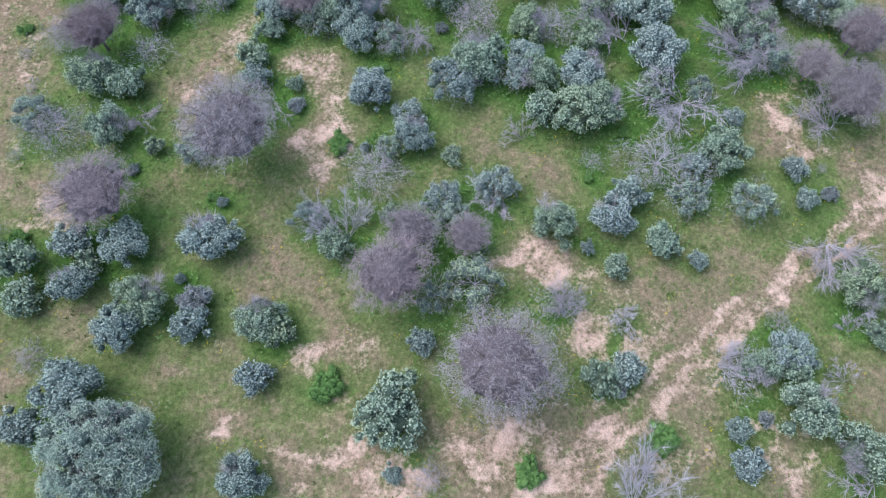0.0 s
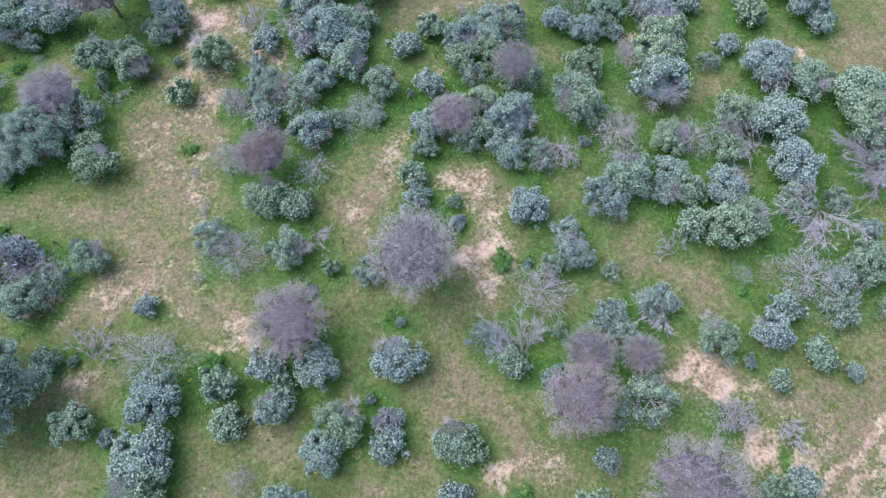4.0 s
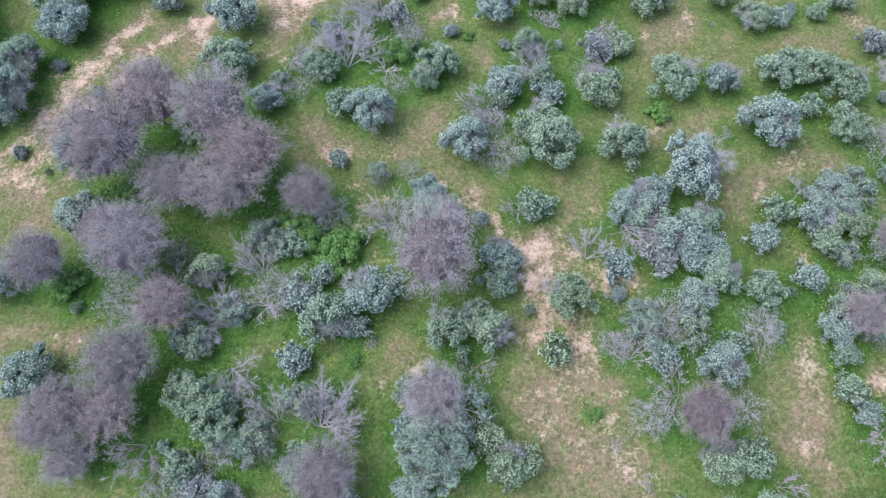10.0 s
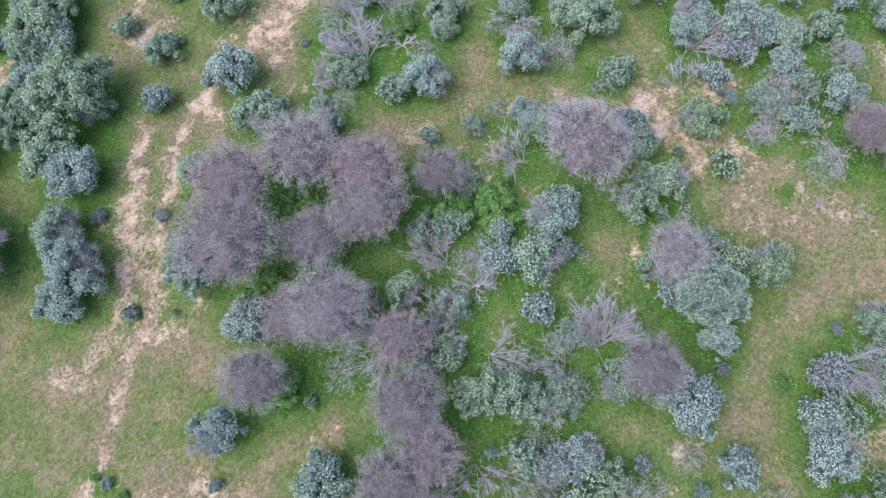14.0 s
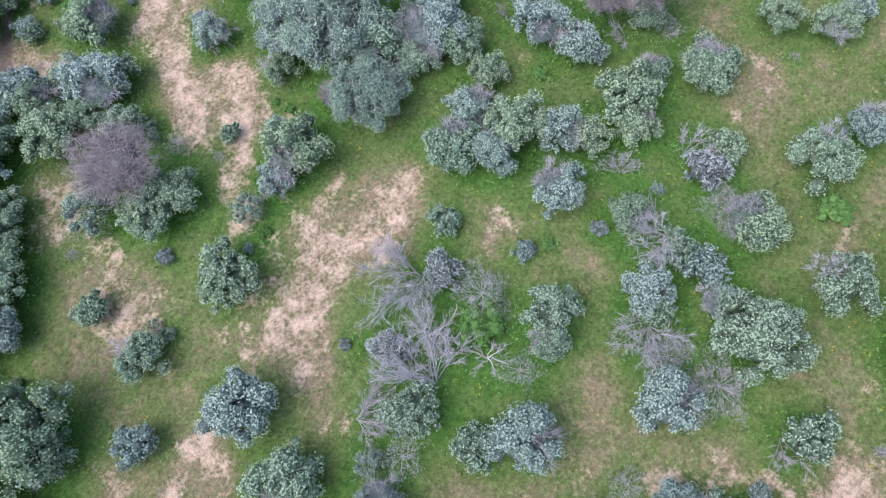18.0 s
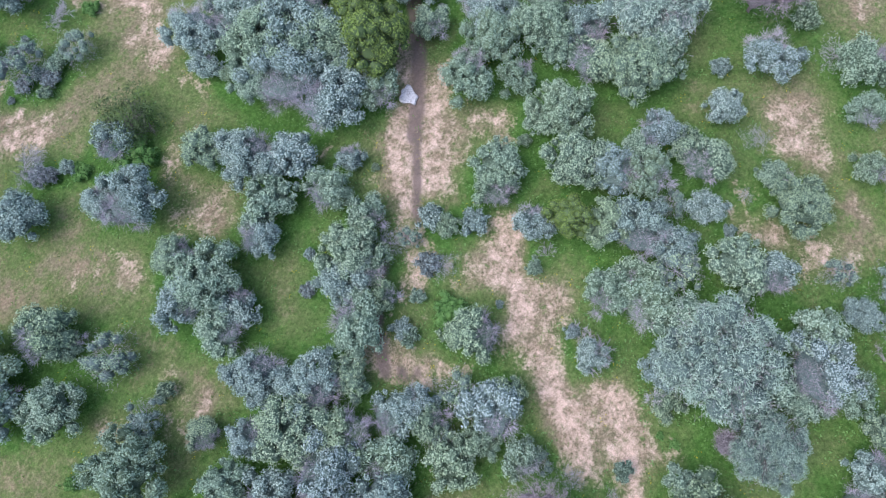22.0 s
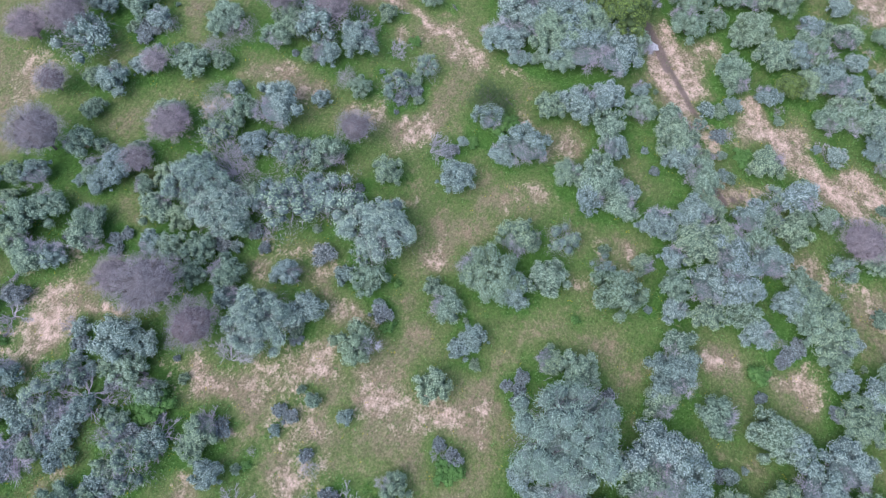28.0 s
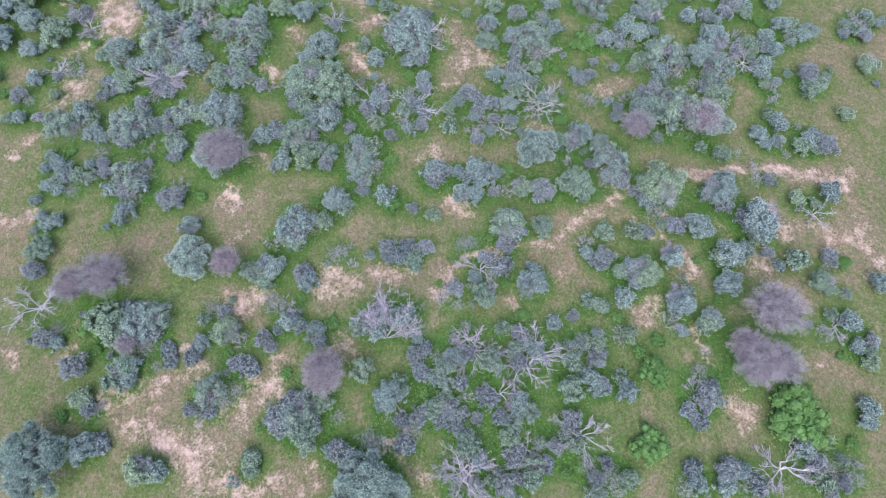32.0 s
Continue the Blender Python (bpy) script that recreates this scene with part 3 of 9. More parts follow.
def small_leafless_shrub(seed):
    rng = np.random.default_rng(230 + seed)
    ob = thing("small_leafless_shrub", "small leafless grey-violet shrub with thin upright twigs", "shrub", "small leafless shrubs")
    if seed % 2:
        wood, fine = sprawl(rng, 1.35, 1.15, 8, 9, 13, 0.022, 0.0095)
    else:
        wood, fine = thorn_dome(rng, 1.3, 1.25, 760, 0.010, 0.3, 1.9, 0.03, 9, 30, 0.9)
    part("trunk", wood, TWIG, ob)
    tagged(part("crown", fine, LAVENDER, ob), kind="stuff")
    return ob


def dead_tree(seed):
    rng = np.random.default_rng(250 + seed)
    ob = thing("dead_tree", "dead tree with bleached bare limbs sprawling over green undergrowth", "tree", "dead trees")
    twigs = Soup()
    for k in range(7):
        limb = Soup()
        turn, lift = 0.9 * k + rng.uniform(-0.3, 0.3), rng.uniform(0.2, 0.75)
        way = np.array([math.cos(turn), math.sin(turn), lift])
        knots = [np.array([0.0, 0.0, 0.05])]
        for n in range(5):
            knots.append(knots[-1] + way * 0.5 + rng.normal(0, 0.2, 3) - (0, 0, 0.05 * n))
        knots = np.array(knots)
        knots[:, 2] = np.maximum(knots[:, 2], 0.1)
        r = np.linspace(0.085, 0.025, 6)
        tubes(limb, knots[:-1], knots[1:], r[:-1], r[1:])
        a = np.repeat(knots[2:], 3, 0)
        b = a + unit(way + rng.normal(0, 0.65, a.shape)) * rng.uniform(0.5, 1.2, (len(a), 1))
        b[:, 2] = np.maximum(b[:, 2], 0.15)
        tubes(limb, a, b, np.full(len(a), 0.028), np.full(len(a), 0.012))
        part("limb", limb, PALE, ob, "bleached pale grey limb")
        t0 = np.repeat(b, 10, 0)
        t0 = np.repeat(a, 10, 0) + (t0 - np.repeat(a, 10, 0)) * rng.uniform(0.4, 1, (len(t0), 1))
        t1 = t0 + unit(way + rng.normal(0, 0.8, t0.shape)) * rng.uniform(0.3, 0.8, (len(t0), 1))
        t1[:, 2] = np.maximum(t1[:, 2], 0.1)
        slivers(twigs, t0, t1, 0.018, rng)
    tagged(part("crown", twigs, LAVENDER, ob, "thin grey-violet twigs"), kind="stuff")
    return ob


MAKERS = dict(lavender_shrub=lavender_shrub, silver_bush=silver_bush, grey_green_bush=grey_green_bush, broad_bush=broad_bush, young_silver_bush=young_silver_bush, young_green_bush=young_green_bush, dusty_shrub=dusty_shrub, low_green_bush=low_green_bush, yellow_green_tree=yellow_green_tree, half_bare_bush=half_bare_bush, bare_thorn_tree=bare_thorn_tree, feathery_acacia_tree=feathery_acacia_tree, dark_acacia_tree=dark_acacia_tree, leafless_shrub=leafless_shrub, small_leafless_shrub=small_leafless_shrub, dead_tree=dead_tree)
SIZES = dict(lavender_shrub=1.25, silver_bush=2.2, grey_green_bush=2.2, broad_bush=3.3, young_silver_bush=1.25, young_green_bush=1.25, dusty_shrub=1.28, low_green_bush=1.2, yellow_green_tree=2.8, half_bare_bush=2.15,
             bare_thorn_tree=2.97, feathery_acacia_tree=4.2, dark_acacia_tree=3.5, leafless_shrub=2.1, small_leafless_shrub=1.2, dead_tree=2.9)
VARIANTS = dict(lavender_shrub=5, silver_bush=5, grey_green_bush=5, broad_bush=4, young_silver_bush=4, young_green_bush=4, dusty_shrub=4, low_green_bush=3, yellow_green_tree=2, half_bare_bush=5,
                bare_thorn_tree=5, feathery_acacia_tree=3, dark_acacia_tree=1, leafless_shrub=6, small_leafless_shrub=4, dead_tree=3)
BUILT, STANDS = {}, []
dice = random.Random(7)


def grow(name, x, y, radius):
    """Sets one plant on the ground, with its crown's radius in metres."""
    seed = dice.randrange(VARIANTS[name])
    s = radius / SIZES[name]
    m = pose(x, y, float(rise(x, y)), 0, 0, dice.uniform(0, 360)) @ Matrix.Diagonal((s * dice.uniform(0.93, 1.07), s * dice.uniform(0.93, 1.07), s * dice.uniform(0.88, 1.08), 1))
    STANDS.append((x, y, radius, name))
    if (name, seed) not in BUILT:
        BUILT[name, seed] = MAKERS[name](seed)
        BUILT[name, seed].matrix_basis = m
        return
    copy_thing(BUILT[name, seed], Matrix.Identity(4)).matrix_basis = m


def silver(x, y, r):
    grow("silver_bush", x, y, r)


def greygreen(x, y, r):
    grow("grey_green_bush", x, y, r)


def broad(x, y, r):
    grow("broad_bush", x, y, r)


def young_silver(x, y, r):
    grow("young_silver_bush", x, y, r)


def young_green(x, y, r):
    grow("young_green_bush", x, y, r)


def dusty(x, y, r):
    grow("dusty_shrub", x, y, r)


def lavender(x, y, r):
    grow("lavender_shrub", x, y, r)


def low(x, y, r):
    grow("low_green_bush", x, y, r)


def yellow(x, y, r):
    grow("yellow_green_tree", x, y, r)


def half_bare(x, y, r):
    grow("half_bare_bush", x, y, r)


def thorn(x, y, r):
    grow("bare_thorn_tree", x, y, r)


def acacia(x, y, r):
    grow("feathery_acacia_tree", x, y, r)


def dark(x, y, r):
    grow("dark_acacia_tree", x, y, r)


def leafless(x, y, r):
    grow("leafless_shrub", x, y, r)


def twiggy(x, y, r):
    grow("small_leafless_shrub", x, y, r)


def dead(x, y, r):
    grow("dead_tree", x, y, r)


# ---- bare soil: patches and worn tracks ----
PATCHES, TRACKS, RUTS = [], [], []


def soil(x, y, a, b, deg, strength):
    PATCHES.append((x, y, a, b, deg, strength))


def track(width, *points):
    TRACKS.append((width, points))


def rut(width, *points):
    RUTS.append((width, points))


soil(-12.5, 32, 1.8, 2.2, -1, 0.78)
soil(-11.7, 25.2, 2.2, 2.5, -23, 0.78)
soil(4.6, 15.1, 2, 1.8, 0, 0.78)
soil(23.7, 27, 1.4, 2.8, -25, 0.78)
soil(24.8, 24, 2.1, 1.3, -12, 0.78)
soil(-10.1, 8.5, 1.3, 1.3, 0, 0.78)
soil(-10, 2.2, 2.5, 1.7, 0, 0.78)
soil(-5.1, 1.3, 3.6, 1.4, 0, 0.78)
soil(1.1, 2.6, 1.8, 1.2, 0, 0.78)
soil(4.2, 1.6, 2.4, 1.4, 0, 0.78)
soil(8, 10, 1.6, 1.3, 0, 0.78)
soil(11.4, 10, 1.3, 1.6, 0, 0.78)
soil(-15.9, 4.6, 1.9, 0.8, 0, 0.78)
soil(18.9, 1.6, 1.8, 1.1, 0, 0.78)
soil(-34.6, 23.9, 1.5, 3.4, -1, 0.42)
soil(-37.2, 35.7, 2.5, 2.6, -1, 0.42)
soil(10.7, 29.1, 0.8, 2.3, 0, 0.78)
soil(29.1, 21.2, 2.2, 2.5, 0, 0.78)
soil(8.1, 2.9, 2.1, 1.7, 0, 0.78)
soil(-19.6, 14.8, 0.7, 0.7, 0, 0.78)
soil(2.3, 15.1, 1, 1.4, 0, 0.78)
soil(-39.5, 37.6, 4, 3, -2, 0.42)
soil(-39, 23.6, 4.5, 2, -2, 0.6)
soil(-50.1, 21.6, 3.2, 1, -2, 0.6)
soil(-40.5, 21.3, 1.6, 0.8, -2, 0.6)
soil(-31.4, 21, 2, 1.2, -2, 0.6)
soil(-30.5, 19.6, 1, 0.8, -2, 0.6)
soil(-30.2, 46.3, 2.5, 1.4, -25, 0.6)
soil(-35.3, 50.5, 2.4, 1.8, -3, 0.6)
soil(-21.9, 28.3, 0.6, 1.3, -2, 0.6)
soil(-19.9, 31.8, 0.9, 1.8, -34, 0.6)
soil(-12.6, 32.1, 2.1, 2.1, -2, 0.6)
soil(-9.9, 29.9, 1.3, 1.8, -2, 0.6)
soil(-11.6, 26.9, 1.6, 1.3, -2, 0.6)
soil(-10.6, 23, 1.4, 1.8, -2, 0.6)
soil(4.7, 15.5, 3, 1.5, -2, 0.6)
soil(19, 44.6, 1.8, 1.2, -2, 0.6)
soil(3.7, 47.1, 1.4, 1.2, -2, 0.6)
soil(-11.5, 51.5, 1.5, 1.2, -3, 0.6)
soil(4.5, 38.1, 1.8, 0.6, -2, 0.6)
soil(-52.9, 19.5, 1.6, 1.2, -2, 0.6)
soil(18.8, 51.6, 0.7, 1.9, -2, 0.6)
soil(-32.6, 17.5, 0.8, 0.8, -2, 0.6)
soil(-56.2, 30.1, 2.2, 0.9, -2, 0.6)
soil(-14.8, 44.4, 0.9, 1.1, -3, 0.6)
soil(-18.4, 33.9, 1.1, 1.9, -2, 0.6)
soil(-41.3, 15.3, 1.1, 1.1, -2, 0.6)
soil(-51.2, 66.4, 1.4, 0.9, -6, 0.52)
soil(-49.9, 64.4, 1.1, 1, -53, 0.52)
soil(-40.1, 56, 1.4, 2.5, 28, 0.52)
soil(-36.7, 49, 1.3, 2.3, -6, 0.52)
soil(-30.7, 46.8, 2.5, 1.8, -6, 0.52)
soil(-34.9, 43.7, 1.6, 1.7, -6, 0.52)
soil(-41.9, 36.2, 1.2, 1.1, -6, 0.42)
soil(-37.7, 34.5, 2.3, 2.2, -6, 0.42)
soil(-35.6, 37.3, 3.1, 1.2, -6, 0.42)
soil(-14.5, 70.7, 3, 1.9, -6, 0.52)
soil(-18.2, 35, 1.2, 2.3, -6, 0.52)
soil(-11.4, 30.9, 2.6, 1.8, -6, 0.52)
soil(-13, 32.7, 1.5, 1.9, -6, 0.52)
soil(-21, 58.7, 1.4, 0.8, -6, 0.52)
soil(-9.6, 52.1, 2.6, 1, -6, 0.52)
soil(-14.7, 44.5, 1.7, 1.3, -6, 0.52)
soil(-17.4, 49.6, 0.9, 1.4, -6, 0.52)
soil(-45.4, 63.6, 1.9, 0.7, -6, 0.52)
soil(1.9, 66, 1.5, 0.8, -6, 0.52)
soil(1.1, 55.9, 0.9, 0.6, -6, 0.52)
soil(-21.4, 29.1, 1.1, 1.4, -6, 0.52)
soil(-51.1, 41.2, 1.2, 1, -6, 0.52)
soil(-39.1, 43.2, 0.8, 1.3, -6, 0.52)
soil(-44, 58.8, 0.9, 1.3, -6, 0.52)
soil(-10.5, 62, 0.9, 0.8, -6, 0.52)
soil(-52.3, 83.1, 2, 3.8, -53, 0.55)
soil(-68.2, 80.8, 1.4, 4.7, -57, 0.55)
soil(-68.7, 84.4, 0.7, 5.9, -52, 0.55)
soil(-75.5, 74.5, 2.2, 2.8, -51, 0.55)
soil(-75.7, 78.2, 1.8, 2.9, -51, 0.55)
soil(-77.6, 67.4, 1.7, 2.1, -51, 0.55)
soil(-62.4, 82.7, 0.8, 1.7, -52, 0.55)
soil(-50.7, 65.5, 2.8, 1.1, -40, 0.55)
soil(-46.6, 63.4, 1.4, 0.7, -52, 0.55)
soil(-40.2, 58.2, 2.4, 1, -29, 0.55)
soil(-35.5, 49.9, 1.4, 1.6, -89, 0.55)
soil(-38.6, 44.9, 1.2, 1.9, -19, 0.55)
soil(-41.4, 35.9, 2.5, 0.9, -52, 0.42)
soil(-35.1, 31.4, 3.1, 2, -76, 0.55)
soil(-35, 38.5, 3.3, 1, -64, 0.42)
soil(-38.4, 25.6, 1.6, 1.8, -51, 0.42)
soil(-50.5, 20.5, 2.2, 1.5, -51, 0.55)
soil(-50.1, 59.8, 0.9, 1.3, -52, 0.55)
soil(-86, 72.5, 2.2, 1.4, -17, 0.55)
soil(-84.5, 69.2, 0.9, 3.1, -65, 0.55)
soil(-78.8, 69.7, 0.9, 2.4, -79, 0.55)
soil(-84.2, 56.5, 2.7, 1.8, -51, 0.55)
soil(-87, 59.2, 3, 1.8, -51, 0.55)
soil(-49.9, 43.2, 1, 2.7, -74, 0.55)
soil(-56.8, 30.2, 1, 0.5, -32, 0.55)
soil(-46.9, 30.1, 1.6, 1.2, -51, 0.55)
soil(-61, 31.5, 1.5, 1.8, -51, 0.55)
soil(-75.5, 53.1, 2, 0.8, -51, 0.55)
soil(-91.8, 67.7, 0.8, 2.2, -51, 0.55)
soil(-40.3, 23.3, 1.5, 1.7, -51, 0.55)
soil(-79, 64.5, 1.6, 1.2, -51, 0.55)
soil(-49.7, 58.8, 0.9, 1.6, -52, 0.55)
soil(-55.2, 78.8, 1, 1.2, -52, 0.55)
soil(-30.9, 46.1, 1.8, 2.2, -53, 0.55)
soil(-46, 86.7, 3.2, 2.2, -28, 0.7)
soil(-49.6, 85.4, 1.9, 3.1, -64, 0.7)
soil(-53.1, 84.1, 0.9, 1.3, -52, 0.7)
soil(-40.1, 84.3, 2.3, 2.3, -53, 0.7)
soil(-46.9, 95.4, 1.2, 3, -53, 0.7)
soil(-66.4, 82.7, 0.9, 2.6, -57, 0.7)
soil(-74.9, 75, 1.6, 4.7, -55, 0.7)
soil(-77.3, 67.8, 2.2, 1.3, -50, 0.7)
soil(-75.7, 76.7, 0.6, 4.4, -56, 0.7)
soil(-70.5, 78.7, 1, 2, -61, 0.7)
soil(-50.7, 65.3, 2.8, 1.1, -41, 0.7)
soil(-40.5, 56.4, 3.1, 1.1, -63, 0.7)
soil(-37.1, 51.2, 2.3, 1.3, -75, 0.7)
soil(-36.6, 49, 1.1, 1.7, -52, 0.7)
soil(-38.7, 44.8, 1.2, 1.9, -31, 0.7)
soil(-31.7, 45.9, 2.3, 1.7, -52, 0.7)
soil(-50, 59, 0.8, 1.6, -51, 0.7)
soil(-59.6, 93.5, 2.3, 2.1, -52, 0.7)
soil(-54.2, 86.5, 0.9, 1, -52, 0.7)
soil(-57.7, 99.9, 2.4, 1.7, -53, 0.7)
soil(-62.2, 81.6, 0.9, 1.8, -52, 0.7)
soil(-21.8, 58.4, 0.9, 2.1, -54, 0.7)
soil(-41.3, 36.9, 1.7, 1.1, -51, 0.42)
soil(-50.8, 42.3, 0.7, 1.4, -51, 0.7)
soil(-68.7, 100.9, 1.8, 0.7, -52, 0.7)
soil(-54.6, 77, 1.3, 1.2, -52, 0.7)
soil(-15.6, 51, 0.6, 2.1, -54, 0.7)
soil(-50.2, 53.4, 1.1, 1.2, -51, 0.7)
soil(-30.2, 53.4, 0.8, 1, -53, 0.7)
soil(-74.9, 81.2, 1.6, 1.2, -51, 0.7)
soil(-80.8, 72.6, 1.5, 1.7, -50, 0.7)
soil(-37.6, 118.7, 1.3, 3, -51, 0.66)
soil(-39, 115, 1.7, 2.8, -62, 0.66)
soil(-41.7, 109.3, 1.9, 2.7, -27, 0.66)
soil(-43.5, 104.7, 1.5, 2.5, -28, 0.66)
soil(-38, 111.3, 2, 1.9, -51, 0.66)
soil(-40.1, 102, 1.5, 2.1, -50, 0.66)
soil(-44.2, 98.4, 1.1, 4.2, -46, 0.66)
soil(-41.8, 99.1, 2.2, 1.6, -50, 0.66)
soil(-39.6, 96.5, 1.5, 0.8, -50, 0.66)
soil(-47.9, 94.2, 0.7, 1.4, -49, 0.66)
soil(-45.1, 88.6, 2.7, 1.4, -39, 0.66)
soil(-47.1, 87.3, 1.4, 2, -49, 0.66)
soil(-49.7, 86.4, 1.3, 1.9, -49, 0.66)
soil(-44.3, 84.7, 2.7, 1.3, -29, 0.66)
soil(-40.4, 84.9, 1.7, 1.7, -49, 0.66)
soil(-47.2, 84.6, 2, 1.6, -29, 0.66)
soil(-52.9, 83.5, 1.3, 1.5, -48, 0.66)
soil(-51.4, 81.8, 1.3, 0.9, -48, 0.66)
soil(-54.8, 86.2, 1.3, 1.2, -48, 0.66)
soil(-38.6, 85.4, 1.7, 1.4, -49, 0.66)
soil(-41.2, 121.2, 1.9, 0.9, -81, 0.66)
soil(-59.2, 95.4, 1.7, 1.9, -49, 0.66)
soil(-57.7, 100.1, 1.4, 2.7, -49, 0.66)
soil(-37.2, 77.7, 2, 1, -49, 0.66)
soil(-51.2, 119.9, 2.5, 1.4, -50, 0.66)
soil(-47.9, 115.2, 2, 0.9, -50, 0.66)
soil(-18, 97.8, 2, 1.9, -52, 0.66)
soil(-10.5, 88.3, 2.3, 1, -52, 0.66)
soil(-23.8, 86.2, 0.6, 1.2, -51, 0.66)
soil(-13.7, 71.7, 0.7, 2, -51, 0.66)
soil(-17.2, 69.7, 0.7, 1.1, -50, 0.66)
soil(-26.3, 83.4, 0.7, 0.6, -50, 0.66)
soil(-33.9, 71.6, 0.5, 0.6, -49, 0.66)
soil(-61.4, 95.2, 1.7, 1.3, -48, 0.66)
soil(-69.9, 102.1, 2, 1.3, -48, 0.66)
soil(-50.3, 94, 0.5, 0.7, -49, 0.66)
soil(-41.8, 126.5, 1.3, 3.1, -51, 0.66)
soil(-57.8, 103.8, 1.5, 2.1, -49, 0.66)
soil(-36.2, 134.1, 1.8, 4, -60, 0.64)
soil(-32.4, 131.6, 2.2, 4.1, -49, 0.64)
soil(-37.3, 130, 2.2, 2.5, -48, 0.64)
soil(-37.3, 119.4, 1.7, 2.7, -70, 0.64)
soil(-40.4, 119.7, 2.5, 1.3, -69, 0.64)
soil(-38.3, 115.2, 2.1, 2.1, -69, 0.64)
soil(-38.3, 111.4, 2, 2.5, -69, 0.64)
soil(-42.2, 110.1, 2.3, 2, -68, 0.64)
soil(-43.7, 104.5, 1.5, 3.3, -32, 0.64)
soil(-39.8, 102.9, 1.1, 2.3, -58, 0.64)
soil(-42.2, 99.2, 1.8, 2.9, -47, 0.64)
soil(-45.5, 96.3, 1.2, 2.7, -52, 0.64)
soil(-47.6, 94, 0.9, 1.3, -46, 0.64)
soil(-45, 89.7, 2.9, 1.6, -56, 0.64)
soil(-39.4, 84.9, 2, 1.9, -46, 0.64)
soil(-9.5, 105.9, 2.9, 2.5, -50, 0.64)
soil(-17, 97.3, 2.3, 1.8, -49, 0.64)
soil(-19.4, 103.2, 1.6, 2.3, -84, 0.64)
soil(-17.9, 105.4, 0.8, 1.4, -49, 0.64)
soil(-57, 106.7, 1.4, 2.7, -47, 0.64)
soil(-68.2, 128.2, 1.2, 1.2, -47, 0.64)
soil(-50.4, 119.7, 1.2, 2.1, -47, 0.64)
soil(-40.2, 98.2, 1.4, 1.8, -47, 0.64)
soil(-41.9, 89.1, 1.7, 0.7, -46, 0.64)
soil(-49.2, 116.4, 2.4, 1.6, -47, 0.64)
soil(-52.2, 148.5, 1.4, 1.6, -48, 0.64)
soil(-10.4, 92, 1.1, 1.8, -49, 0.64)
soil(-45, 102.2, 1.5, 1.8, -47, 0.64)
soil(-66.3, 130.1, 2.4, 1.6, -47, 0.64)
soil(-60.1, 122.1, 0.4, 0.4, -47, 0.64)
soil(-27.5, 136.3, 1.7, 3.7, -52, 0.6)
soil(-35.8, 134, 1.9, 4, -56, 0.6)
soil(-31, 131.9, 2.2, 3.5, -46, 0.6)
soil(-35.1, 128.6, 2.1, 2.2, -45, 0.6)
soil(-27.1, 128.9, 2.1, 2.9, -46, 0.6)
soil(-30.7, 129.7, 1.6, 2.9, -46, 0.6)
soil(-40.3, 128.4, 1.6, 2.2, -45, 0.6)
soil(-35.5, 120.1, 0.8, 2.6, -45, 0.6)
soil(-39.7, 119.2, 3, 1.5, -55, 0.6)
soil(-38.6, 115.7, 1.9, 2, -66, 0.6)
soil(-37.9, 111.8, 2.8, 2.5, -65, 0.6)
soil(-41.9, 111.1, 2.3, 2.4, -65, 0.6)
soil(-42.7, 107.5, 2.2, 1.9, -75, 0.6)
soil(-44.6, 103.7, 1.8, 2.7, -64, 0.6)
soil(-40.1, 101.5, 2.2, 2.7, -54, 0.6)
soil(-42.4, 98.9, 2.6, 1.7, -44, 0.6)
soil(-15.5, 144.4, 1, 2.7, -70, 0.6)
soil(-7.6, 107.7, 3, 3.4, -46, 0.6)
soil(-9, 104.6, 1.9, 2.2, -46, 0.6)
soil(-17.2, 97.5, 3.2, 2, -45, 0.6)
soil(-18.2, 106, 1, 2.1, -46, 0.6)
soil(-19.8, 103.5, 1.4, 1.5, -45, 0.6)
soil(9.2, 111.1, 1.6, 3.9, -47, 0.6)
soil(-3.2, 131.8, 3.4, 1.1, -60, 0.6)
soil(-46.9, 162.4, 3.1, 1.6, -67, 0.6)
soil(-46.5, 172.6, 1.2, 1, -46, 0.6)
soil(-62.1, 163.4, 3.4, 1.9, -45, 0.6)
soil(-62.9, 144, 1.6, 1.1, -45, 0.6)
soil(-71.6, 131.3, 1.9, 1.1, -44, 0.6)
soil(-61.2, 170.6, 2.6, 2.9, -74, 0.6)
soil(-14.5, 115.4, 1.5, 0.8, -46, 0.6)
soil(-4.1, 108.8, 1, 1.8, -47, 0.6)
soil(-48.9, 120.4, 2, 2.9, -45, 0.6)
soil(-50.7, 116.1, 1.9, 2.7, -44, 0.6)
soil(-41, 139.2, 2.7, 1.2, -45, 0.6)
soil(-53.5, 142.5, 3.2, 2.8, -45, 0.6)
soil(-64.8, 128.4, 1, 1.4, -44, 0.6)
soil(-68.7, 127.8, 1, 0.9, -44, 0.6)
soil(11.9, 115.9, 2.6, 1.1, -74, 0.6)
soil(-45, 155.2, 1.2, 1.3, -45, 0.6)
soil(-52.5, 149.8, 0.9, 1.2, -45, 0.6)
soil(-12, 98, 0.9, 2.6, -46, 0.6)
soil(-35.4, 183.3, 6.9, 4.6, -60, 0.55)
soil(-43.4, 184.9, 4.5, 2.7, -60, 0.55)
soil(-46.3, 162.9, 3.2, 1.5, -60, 0.55)
soil(-44, 168.3, 3.8, 1.1, -82, 0.55)
soil(-61.2, 186.9, 4.2, 2, -60, 0.55)
soil(-61.6, 163.1, 4.8, 1.8, -60, 0.55)
